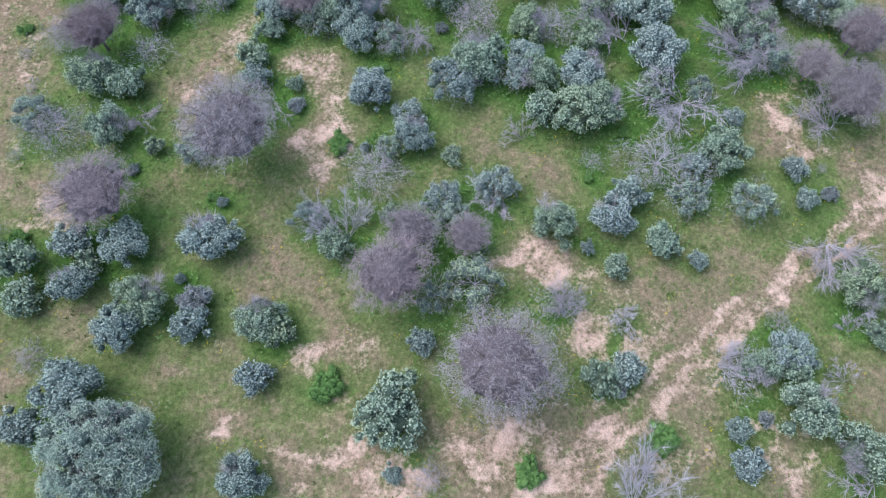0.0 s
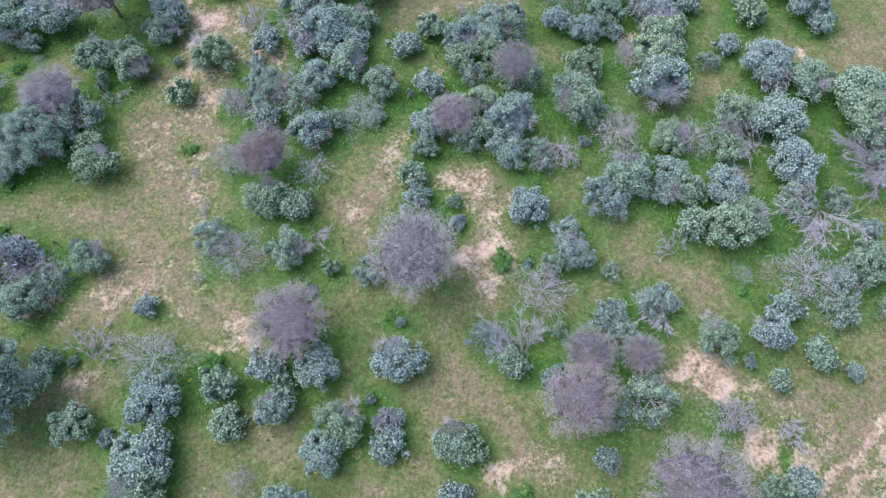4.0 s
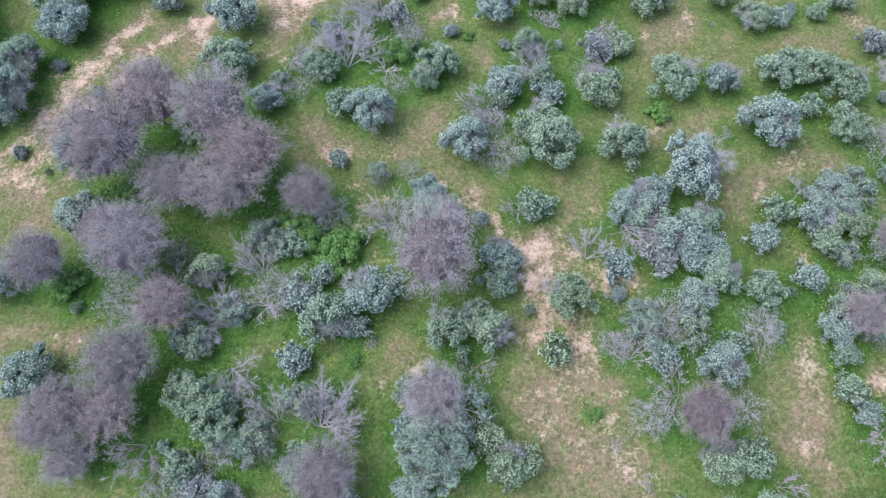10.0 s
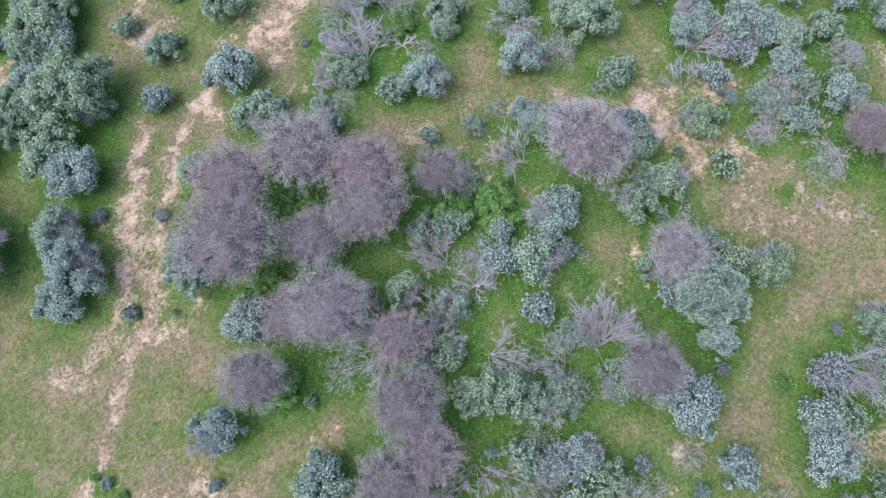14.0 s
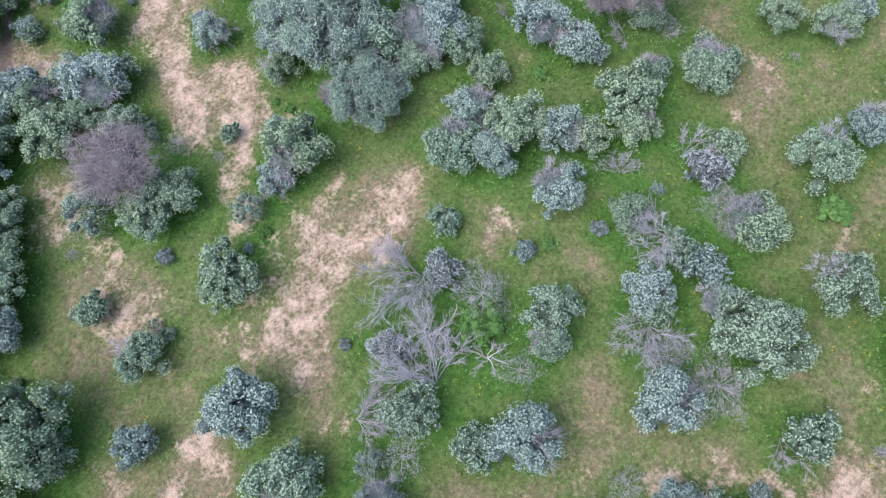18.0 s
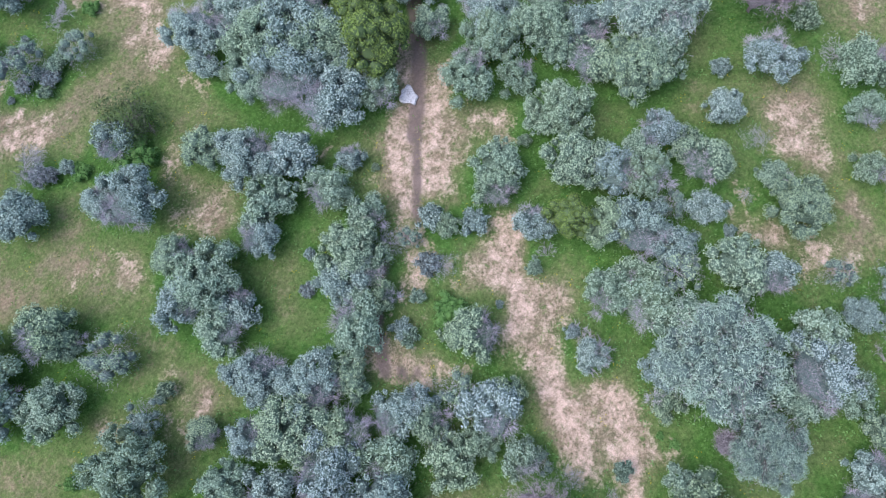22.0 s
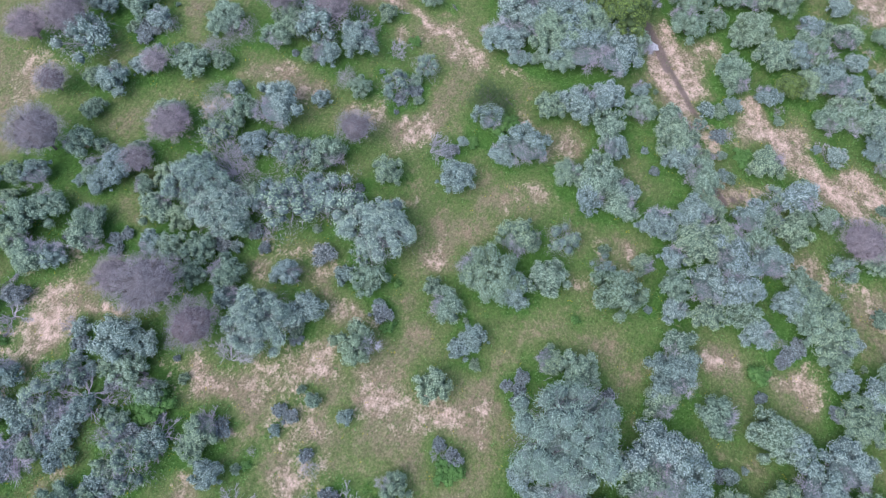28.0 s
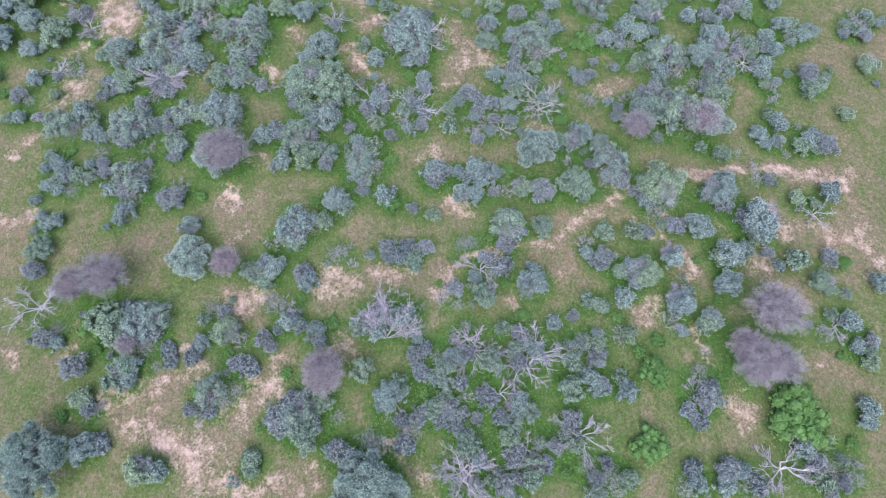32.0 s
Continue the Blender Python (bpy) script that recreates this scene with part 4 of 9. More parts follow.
soil(-99.1, 163.1, 7, 2.2, -61, 0.55)
soil(-85.5, 164.7, 1.9, 3.7, -60, 0.55)
soil(-89.9, 158.6, 1.8, 1.8, -60, 0.55)
soil(-89.7, 172, 1.9, 2.5, -60, 0.55)
soil(-62.9, 144.3, 3.3, 1.7, -60, 0.55)
soil(-71.6, 131.7, 1.5, 2.4, -61, 0.55)
soil(-50.8, 118.2, 3.2, 2.6, -61, 0.55)
soil(-68, 128.1, 1, 1.8, -61, 0.55)
soil(-45.4, 154.9, 1.4, 0.9, -60, 0.55)
soil(-62.3, 171.2, 2.7, 1.2, -60, 0.55)
soil(-81.1, 136.5, 0.8, 0.5, -61, 0.55)
soil(-66.8, 148, 1.9, 0.9, -60, 0.55)
soil(-55.9, 106.7, 1.8, 2.4, -61, 0.55)
soil(-58.4, 95, 3.5, 3.4, -61, 0.55)
soil(-58, 100.8, 3, 1.7, -61, 0.55)
soil(-63.1, 181.3, 2.8, 0.8, -60, 0.55)
soil(-70.9, 193, 1.4, 1.6, -60, 0.55)
soil(-64.2, 128.5, 1.3, 1, -61, 0.55)
soil(-75.2, 190.2, 1.4, 1.5, -60, 0.55)
soil(-52.9, 87.8, 1.8, 1.7, -61, 0.55)
soil(-51.8, 149.2, 1.1, 1.2, -60, 0.55)
soil(-70.6, 141.3, 0.6, 0.6, -60, 0.55)
soil(-78.4, 218.2, 4.4, 5.3, -67, 0.62)
soil(-105.9, 193.7, 5.5, 3.5, -56, 0.62)
soil(-112, 192.8, 3.7, 2.6, -67, 0.62)
soil(-99.3, 194, 2, 2.1, -67, 0.62)
soil(-100.5, 162.3, 4.9, 2.5, -57, 0.62)
soil(-105.1, 169.3, 5, 1.8, -77, 0.62)
soil(-96.3, 159.7, 2.5, 1.3, -67, 0.62)
soil(-104.9, 174.3, 2.5, 1.9, -67, 0.62)
soil(-89.1, 158.3, 2.6, 1.7, -67, 0.62)
soil(-60.5, 162.7, 3.7, 3, -66, 0.62)
soil(-44.8, 161.8, 3.2, 1.9, -90, 0.62)
soil(-42.7, 166.5, 4.1, 1.3, -96, 0.62)
soil(-63.1, 180.9, 3, 2.2, -66, 0.62)
soil(-71.2, 191.6, 2.9, 1.4, -66, 0.62)
soil(-109.4, 163.7, 1.8, 1.2, -67, 0.62)
soil(-96.7, 151.5, 1.9, 3.7, -67, 0.62)
soil(-97.7, 146.4, 4.3, 2.4, -67, 0.62)
soil(-116.6, 165.8, 1.7, 1.1, -67, 0.62)
soil(-62, 142.5, 2.2, 0.8, -67, 0.62)
soil(-95.1, 136.8, 1.2, 1.5, -67, 0.62)
soil(-71.9, 132.5, 1.4, 1.5, -67, 0.62)
soil(-81.4, 136.4, 1.1, 0.7, -67, 0.62)
soil(-85.2, 106.2, 1.8, 1.2, -67, 0.62)
soil(-72.9, 100.8, 2.6, 2, -67, 0.62)
soil(-104.4, 157.1, 4.9, 3, -67, 0.62)
soil(-61.2, 186.7, 3.8, 1.8, -66, 0.62)
soil(-72.9, 160.7, 2.8, 1.2, -66, 0.62)
soil(-84.9, 168.8, 4, 1.8, -67, 0.62)
soil(-96, 142.5, 3.7, 3, -67, 0.62)
soil(-109.7, 154.4, 4.7, 2.8, -67, 0.62)
soil(-46.4, 170.7, 1.6, 1.3, -66, 0.62)
soil(-74.1, 113.1, 2.6, 2, -67, 0.62)
soil(-53.1, 148.3, 1.5, 1.4, -66, 0.62)
soil(-105.3, 135.8, 2.4, 1.6, -67, 0.62)
soil(-121.1, 179.8, 1.7, 1.1, -67, 0.62)
soil(-85.4, 191.4, 1.4, 0.8, -67, 0.62)
soil(-77.5, 151.8, 2, 2.2, -67, 0.62)
soil(-87.4, 172.6, 1.1, 2.2, -67, 0.62)
soil(-109.3, 191.3, 2.8, 4.9, -103, 0.62)
soil(-114, 193.5, 4.9, 1.5, -69, 0.62)
soil(-106.6, 194.8, 4, 3, -92, 0.62)
soil(-103.4, 165.3, 4.8, 2, -69, 0.62)
soil(-99, 160.7, 3.6, 2.4, -57, 0.62)
soil(-104.9, 172.9, 4.1, 1.5, -92, 0.62)
soil(-97.2, 158.3, 2.8, 1.7, -92, 0.62)
soil(-97.5, 149.4, 3.6, 4.1, -92, 0.62)
soil(-104.2, 155.1, 2.8, 1.9, -92, 0.62)
soil(-116.4, 164.7, 1.9, 1, -92, 0.62)
soil(-122.2, 199, 3.7, 2.6, -93, 0.62)
soil(-118.4, 199.1, 3.8, 1.7, -93, 0.62)
soil(-106.8, 134, 2.1, 1.9, -92, 0.62)
soil(-93.6, 136.8, 1.2, 1.7, -92, 0.62)
soil(-129.7, 141.3, 2.1, 2.5, -113, 0.62)
soil(-131.7, 143.5, 2.4, 1.2, -93, 0.62)
soil(-113.3, 122.8, 2.6, 1.2, -104, 0.62)
soil(-116.8, 126, 2.8, 1.7, -72, 0.62)
soil(-114.5, 143.9, 2, 2.1, -125, 0.62)
soil(-126.2, 156.6, 1.5, 2.5, -92, 0.62)
soil(-128.4, 154.5, 1.2, 1.5, -92, 0.62)
soil(-118.1, 153, 2.6, 1.7, -92, 0.62)
soil(-133.5, 117.7, 0.7, 1, -93, 0.62)
soil(-127, 139, 3.7, 3.7, -92, 0.62)
soil(-72, 193, 3.1, 2, -92, 0.62)
soil(-84.9, 164.3, 3, 2.3, -104, 0.62)
soil(-89.3, 156.7, 3.7, 1.8, -92, 0.62)
soil(-85.1, 105.7, 2.3, 1.3, -93, 0.62)
soil(-101.9, 109.2, 2.8, 2.1, -93, 0.62)
soil(-74.2, 77.8, 3.2, 1.7, -93, 0.62)
soil(-84.1, 204.6, 2.9, 0.9, -92, 0.62)
soil(-72.8, 104, 2, 2.1, -93, 0.62)
soil(-118.1, 190.6, 1.3, 2.7, -93, 0.62)
soil(-120.8, 180.2, 2.5, 2.6, -92, 0.62)
soil(-138.9, 172.9, 2.3, 1.1, -93, 0.62)
soil(-110.8, 111.1, 2.7, 1.9, -93, 0.62)
soil(-138, 121, 2.4, 1.7, -93, 0.62)
soil(-71.5, 131.3, 1.6, 1.5, -92, 0.62)
soil(-121.7, 158.1, 1.6, 1.6, -92, 0.62)
soil(-103.8, 88.5, 1.4, 2.5, -93, 0.62)
soil(-122.4, 142.2, 2.6, 2.6, -92, 0.62)
soil(-139.1, 126.6, 0.8, 1.1, -93, 0.62)
soil(-122.3, 91.2, 2, 1.4, -93, 0.62)
soil(-110.8, 153.6, 2.7, 2.9, -92, 0.62)
soil(-109.5, 163.5, 1.3, 1, -92, 0.62)
soil(-124.2, 170.7, 2.5, 1.9, -92, 0.62)
soil(-131.4, 135.2, 2.4, 2.4, -93, 0.62)
soil(-109, 191.1, 2.6, 3.8, -126, 0.7)
soil(-144.8, 177.9, 3.4, 1.2, -103, 0.7)
soil(-149.8, 177.3, 1.1, 1.5, -103, 0.7)
soil(-147.6, 167.4, 1.1, 1.2, -103, 0.7)
soil(-177.6, 185.6, 3.5, 3.3, -103, 0.7)
soil(-172.8, 191.9, 3.5, 1.7, -103, 0.7)
soil(-174.4, 188, 3.5, 1.7, -103, 0.7)
soil(-168.2, 194.4, 3, 1.8, -103, 0.7)
soil(-181, 162.2, 1.8, 1.1, -103, 0.7)
soil(-186.1, 159.3, 1.1, 1.3, -103, 0.7)
soil(-183.8, 161.4, 1.2, 0.8, -103, 0.7)
soil(-186.6, 120.3, 2.4, 1.5, -103, 0.7)
soil(-162.9, 152.6, 1.6, 2.7, -103, 0.7)
soil(-160.7, 151.3, 2.6, 1, -92, 0.7)
soil(-116.7, 164.8, 1.6, 1, -103, 0.7)
soil(-129.4, 141.4, 1.9, 2.4, -103, 0.7)
soil(-144.3, 149.2, 2.8, 1.2, -103, 0.7)
soil(-144.8, 142.7, 1.1, 1, -103, 0.7)
soil(-173.3, 127.6, 2.5, 2.6, -103, 0.7)
soil(-165.7, 136.6, 1.3, 1.1, -103, 0.7)
soil(-161.5, 121.6, 2.7, 2.2, -103, 0.7)
soil(-166.9, 120.5, 2, 2.9, -103, 0.7)
soil(-163.3, 113.7, 1.4, 1.5, -103, 0.7)
soil(-168, 144.1, 1.9, 1.3, -103, 0.7)
soil(-183.6, 108.4, 2.5, 1.3, -103, 0.7)
soil(-120.9, 198.5, 3, 1.5, -103, 0.7)
soil(-129.8, 207.9, 1.4, 0.9, -103, 0.7)
soil(-141.2, 206.7, 2.7, 1.5, -103, 0.7)
soil(-160.4, 206.6, 1.2, 1.9, -103, 0.7)
soil(-172.6, 175.1, 3, 2.4, -103, 0.7)
soil(-168.8, 176.7, 2.4, 1.8, -103, 0.7)
soil(-182.7, 177, 3.4, 1.6, -103, 0.7)
soil(-181.5, 182, 4.5, 1.6, -103, 0.7)
soil(-169.5, 167, 2.5, 1.2, -103, 0.7)
soil(-165.5, 104.3, 4.1, 1.9, -103, 0.7)
soil(-168.2, 99.8, 2.7, 3, -103, 0.7)
soil(-170.9, 95.4, 2, 4.4, -103, 0.7)
soil(-140.5, 170.4, 1.4, 1.1, -103, 0.7)
soil(-121, 179.2, 1.5, 2.9, -103, 0.7)
soil(-160.3, 200.5, 1.2, 1.3, -103, 0.7)
soil(-128.1, 204.8, 1.4, 1.2, -103, 0.7)
soil(-168.7, 189, 3, 1.2, -103, 0.7)
soil(-159.7, 177.1, 3.2, 2.7, -103, 0.7)
soil(-159.7, 93.8, 4.2, 1.3, -103, 0.7)
soil(-169.1, 110.9, 2, 2.2, -103, 0.7)
soil(-178.2, 122.7, 2.5, 0.9, -103, 0.7)
soil(-125, 156.4, 1.9, 3.8, -103, 0.7)
soil(-103.5, 199.4, 2.4, 1.5, -103, 0.7)
soil(-143, 132.9, 2.9, 1.7, -103, 0.7)
soil(-166, 185.5, 2.5, 2.5, -103, 0.7)
soil(-152.8, 148.7, 2.7, 1.5, -103, 0.7)
soil(-160, 158, 3.9, 1.4, -103, 0.7)
soil(-159.8, 166.2, 3.9, 2.7, -103, 0.7)
track(0.36, (30, 21.7), (25, 17.6), (21.2, 14.7), (18.1, 12.3), (14.3, 9.6), (10.2, 6.3), (6, 2.9), (2.4, 0.2))
track(0.36, (29.1, 18.5), (25, 15.9), (21.4, 13.9), (17, 10.3), (12.8, 6.7), (8.8, 2.9), (6.5, 0.2))
track(0.5, (-52, 85), (-60, 83.8), (-65.9, 81.9), (-71.2, 78), (-74.8, 74.5), (-78.8, 71.2), (-83.1, 68.8), (-87.6, 65.9), (-92.7, 64.3))
track(0.5, (-66.3, 86.5), (-69.9, 82.9), (-75.4, 76.9), (-78.4, 73.9), (-82.8, 73), (-86.9, 72.1))
track(1.2, (-34.7, 120.5), (-37.2, 118.1), (-40.1, 113.8), (-42, 109.7), (-43.5, 104.7), (-46.1, 101.4))
track(1.2, (-39.9, 104.1), (-41.9, 100.5), (-44.5, 98.1), (-47.1, 95.2), (-48.2, 93.3))
track(1.2, (-38.6, 85.4), (-43.4, 84.9), (-46.9, 85.9), (-50, 85.6), (-52.8, 84))
track(1.2, (-27.2, 141.1), (-31.2, 137), (-35.6, 134.7), (-39.5, 129.3), (-42.1, 125), (-44.5, 122.4))
track(1, (-25.5, 137.3), (-29.9, 134.7), (-33.3, 131.4), (-36.9, 128.6))
track(1.2, (-33.8, 120.9), (-37.6, 118.9), (-39, 115.3), (-41.5, 111.5), (-42.7, 107.5), (-45.3, 103))
track(0.45, (-160.6, 151.3), (-159.9, 144.2), (-160.6, 137.3), (-158.4, 133.5), (-156.8, 128.9), (-155.6, 124.3), (-154.1, 116.2), (-155.5, 108.2), (-157, 100.3), (-160.7, 93.4))
track(0.45, (-114.8, 202), (-111.5, 196.1), (-105, 191.3), (-103.1, 184.7))
track(0.5, (-39.3, 196.5), (-40.1, 185.2), (-41.7, 173.8), (-43.2, 166.8), (-45.5, 159.6))
track(0.5, (-102.3, 184.2), (-104.9, 190.2), (-107.8, 192.4))
track(0.5, (-40.4, 57.2), (-37.8, 50), (-36.8, 45.3), (-35, 39.1))
track(0.6, (-43.5, 59.3), (-40.6, 56.1), (-37.9, 51.8), (-37.3, 47.5), (-38.2, 43.6))
soil(4.2, 14.9, 2.9, 1.7, 0, 0.50)
soil(6.9, 9.4, 2.2, 2.1, 0, 0.50)
soil(9.2, 6.9, 2.2, 1.4, 0, 0.50)
soil(5.1, 3.8, 4.6, 1.8, 0, 0.50)
soil(-0.5, 3.2, 3.2, 1.4, 0, 0.50)
soil(11.3, 6.2, 2.5, 1.4, 0, 0.50)
soil(14.8, 7.6, 2.2, 1.6, 0, 0.50)
soil(8.4, 12.1, 1.5, 1.5, 0, 0.50)
soil(3.5, 17.0, 1.6, 1.3, 0, 0.50)
soil(-2.9, 4.9, 2.2, 1.2, 0, 0.50)
soil(-8.6, 4.9, 2.2, 1.2, 0, 0.50)
soil(12.6, 3.1, 2.8, 1.2, 0, 0.50)
soil(18.3, 3.4, 1.8, 1.0, 0, 0.50)
soil(-10.9, 7.8, 1.9, 1.0, 0, 0.50)
soil(-8.4, 8.8, 1.5, 1.2, 0, 0.50)
soil(-16.3, 8.9, 1.7, 0.9, 0, 0.50)
soil(-19.1, 7.1, 1.5, 0.8, 0, 0.50)
soil(-30.0, 7.9, 1.3, 0.7, 0, 0.50)
soil(-8.9, 2.9, 3.2, 1.0, 0, 0.50)
soil(-51.2, 20.2, 3.1, 1.4, 0, 0.55)
soil(-46.9, 21.4, 2.7, 1.2, 0, 0.55)
soil(-30.8, 19.5, 2.2, 1.1, 0, 0.55)
soil(-29.6, 26.2, 1.4, 1.0, 0, 0.55)
soil(-38.7, 52.8, 0.7, 2.4, 0, 0.55)
soil(-37.1, 46.1, 0.6, 2.9, 0, 0.55)
soil(-36.1, 40.1, 0.7, 2.2, 0, 0.55)
soil(-33.4, 47.2, 2.7, 0.9, 0, 0.55)
rut(0.8, (-15.6, 155.7), (-18.1, 151.6), (-21.7, 146.0), (-26.4, 140.5), (-30.3, 136.7), (-33.7, 133.7))
rut(0.42, (-33.7, 133.7), (-37.0, 130.2), (-40.4, 127.0))
rut(0.5, (-45.3, 126.3), (-49.2, 123.0), (-52.0, 119.2), (-50.2, 116.7))
soil(-177.6, 185.5, 5.6, 3.6, 0, 0.55)
soil(-171.5, 193.5, 3.4, 1.5, 0, 0.55)
soil(-186.1, 159.3, 2.6, 2.1, 0, 0.55)
soil(-170.3, 167.1, 4.2, 1.5, 0, 0.55)
soil(-187.0, 121.3, 3.4, 1.6, 0, 0.55)
soil(-178.2, 122.7, 2.8, 1.1, 0, 0.55)
soil(-165.3, 191.6, 3.5, 1.4, 0, 0.55)
soil(-173.1, 179.2, 4.1, 2.2, 0, 0.55)
soil(-170.7, 201.0, 2.7, 1.3, 0, 0.55)
soil(-144.6, 178.7, 3.9, 1.9, 0, 0.55)
soil(-182.0, 171.7, 2.6, 1.8, 0, 0.55)
track(0.45, (-163.5, 153.5), (-160.5, 150.5), (-160.0, 143.4), (-160.4, 138.1), (-159.0, 132.8), (-155.6, 126.0), (-155.0, 116.5), (-156.0, 105.9), (-158.1, 100.8), (-161.5, 93.8))
soil(-108.9, 193.2, 3.2, 5.2, 0, 0.50)
soil(-119.0, 185.4, 2.3, 1.7, 0, 0.50)
soil(-98.7, 162.9, 5.0, 2.8, 0, 0.50)
soil(-105.2, 172.5, 4.9, 1.6, 0, 0.50)
soil(-125.4, 156.6, 1.9, 3.3, 0, 0.50)
soil(-130.5, 141.4, 2.2, 2.4, 0, 0.50)
soil(-144.6, 179.0, 3.3, 2.2, 0, 0.50)
soil(-147.8, 167.6, 1.5, 1.5, 0, 0.50)
soil(-116.5, 165.0, 1.9, 1.0, 0, 0.50)
soil(-154.4, 126.6, 2.6, 1.4, 0, 0.50)
soil(8.7, 2.9, 8.0, 2.3, 0, 0.46)
soil(12.4, 9.9, 4.4, 3.3, 0, 0.44)
soil(19.3, 3.2, 5.2, 2.3, 0, 0.44)
soil(6.5, 14.7, 2.7, 1.5, 0, 0.50)
soil(2.8, 0.9, 5.5, 1.1, 0, 0.50)
soil(-3.1, 1.6, 3.1, 1.1, 0, 0.48)
soil(16.4, 7.0, 3.3, 2.4, 0, 0.44)

# ---- plants ----
acacia(-22.1, 2.7, 3.62)
acacia(-34.9, 92.5, 3.43)
acacia(-32.2, 99.4, 5.19)
acacia(-47.7, 15.2, 4.45)
yellow(-30.7, 116.5, 2.30)
dark(-52.7, 155.3, 4.01)
acacia(-8.1, 125.1, 5.41)
yellow(-30.1, 142.3, 3.66)
yellow(-28.9, 146.9, 2.83)
acacia(-174.5, 202.4, 4.16)
acacia(-91.8, 127.5, 6.63)
acacia(-96.3, 167.2, 4.48)
acacia(-78.5, 159.7, 4.59)
acacia(-85.1, 180.1, 4.25)
yellow(-25.2, 156.3, 2.60)
acacia(-153.0, 183.5, 2.90)
yellow(-24.3, 161.7, 2.23)
acacia(-147.0, 135.2, 3.15)
acacia(-143.9, 117.6, 2.55)
leafless(-37.0, 65.3, 2.00)
low(-34.8, 63.7, 0.35)
leafless(10.1, 1.2, 2.46)
silver(-31.7, 63.2, 1.73)
young_green(-35.0, 66.0, 1.35)
twiggy(-3.1, 1.4, 1.07)
silver(-14.3, 1.5, 1.69)
low(2.9, 1.7, 1.02)
lavender(-48.5, 78.1, 1.43)
greygreen(-39.5, 71.3, 2.15)
young_silver(16.2, 2.2, 1.18)
dead(-45.9, 76.7, 2.12)
silver(-34.2, 67.1, 1.89)
low(-43.0, 74.5, 1.78)
greygreen(23.0, 2.8, 1.80)
young_silver(-30.2, 65.1, 1.57)
low(11.1, 3.5, 1.18)
greygreen(-59.9, 90.9, 1.80)
young_silver(-28.5, 4.4, 1.42)
leafless(-41.4, 75.7, 2.09)
young_silver(16.0, 4.2, 0.94)
young_green(-30.3, 67.3, 1.39)
young_green(-57.8, 90.7, 0.64)
greygreen(-5.5, 5.1, 2.26)
leafless(-44.9, 80.7, 2.91)
leafless(-30.8, 69.0, 2.27)
lavender(-42.1, 78.7, 1.64)
greygreen(20.4, 5.4, 1.84)
greygreen(-68.0, 100.5, 2.11)
silver(-25.7, 6.5, 2.11)
low(-35.5, 74.5, 0.60)
silver(-65.4, 99.7, 1.99)
low(-9.6, 7.0, 1.15)
greygreen(-30.4, 71.3, 1.63)
young_silver(-14.2, 7.4, 1.32)
young_green(7.7, 7.2, 1.44)
greygreen(-52.2, 90.1, 2.55)
greygreen(-65.8, 101.8, 2.70)
twiggy(23.2, 7.7, 0.89)
twiggy(16.6, 7.9, 1.84)
thorn(1.2, 7.5, 3.44)
twiggy(9.4, 8.4, 0.97)
twiggy(-29.2, 8.8, 1.24)
young_green(19.9, 8.4, 1.59)
low(0.6, 8.8, 0.37)
young_green(-39.0, 81.2, 1.31)
lavender(-24.1, 69.3, 1.68)
young_silver(-3.7, 9.6, 1.06)
silver(-32.1, 76.5, 2.30)
greygreen(-63.3, 102.7, 2.54)
greygreen(-64.8, 104.5, 2.54)
low(-48.0, 91.2, 0.55)
young_green(-12.8, 10.4, 1.21)
silver(-23.5, 10.6, 1.71)
young_green(-21.4, 69.0, 1.46)
twiggy(-26.9, 74.0, 1.03)
young_silver(-18.8, 10.8, 1.36)
twiggy(-22.3, 70.8, 1.71)
twiggy(19.9, 11.0, 1.00)
twiggy(24.5, 11.0, 0.83)
greygreen(-52.6, 98.3, 2.22)
greygreen(-14.3, 11.3, 1.71)
greygreen(-34.1, 84.6, 2.56)
twiggy(9.7, 11.4, 1.00)
greygreen(-30.0, 81.8, 2.56)
half_bare(-47.6, 93.1, 1.51)
silver(-44.7, 93.1, 1.65)
greygreen(-36.1, 7.6, 2.72)
greygreen(-61.5, 105.3, 2.24)
greygreen(-50.3, 97.9, 2.23)
young_green(-30.5, 12.7, 1.46)
greygreen(-27.2, 77.1, 1.72)
silver(-63.4, 107.4, 2.25)
greygreen(-22.1, 12.6, 1.81)
twiggy(5.5, 12.5, 1.76)
leafless(-55.5, 41.5, 2.15)
silver(-32.5, 81.9, 2.09)
half_bare(-2.8, 12.8, 1.46)
greygreen(-42.3, 93.3, 2.68)
greygreen(-24.1, 75.2, 1.87)
silver(-28.2, 78.7, 2.09)
half_bare(-55.4, 101.9, 2.28)
acacia(-49.4, 36.7, 3.04)
greygreen(25.4, 12.8, 1.79)
greygreen(-67.4, 112.7, 2.26)
silver(-27.2, 13.7, 1.62)
half_bare(-28.1, 79.5, 1.89)
half_bare(-31.9, 82.9, 1.53)
silver(-30.7, 85.4, 2.10)
greygreen(-59.7, 107.3, 1.90)
half_bare(-0.1, 13.5, 2.24)
thorn(-51.7, 101.5, 3.36)
twiggy(-32.3, 84.0, 1.77)
young_silver(-58.3, 46.5, 1.51)
greygreen(-41.6, 94.7, 1.91)
leafless(-63.8, 52.0, 2.19)
thorn(-5.6, 13.5, 2.66)
greygreen(-23.1, 76.9, 2.69)
silver(-36.0, 10.5, 2.43)
greygreen(-69.5, 116.5, 2.29)
young_green(9.4, 14.8, 0.96)
young_green(-31.3, 15.3, 1.57)
greygreen(-43.9, 34.3, 1.95)
twiggy(9.7, 10.6, 0.86)
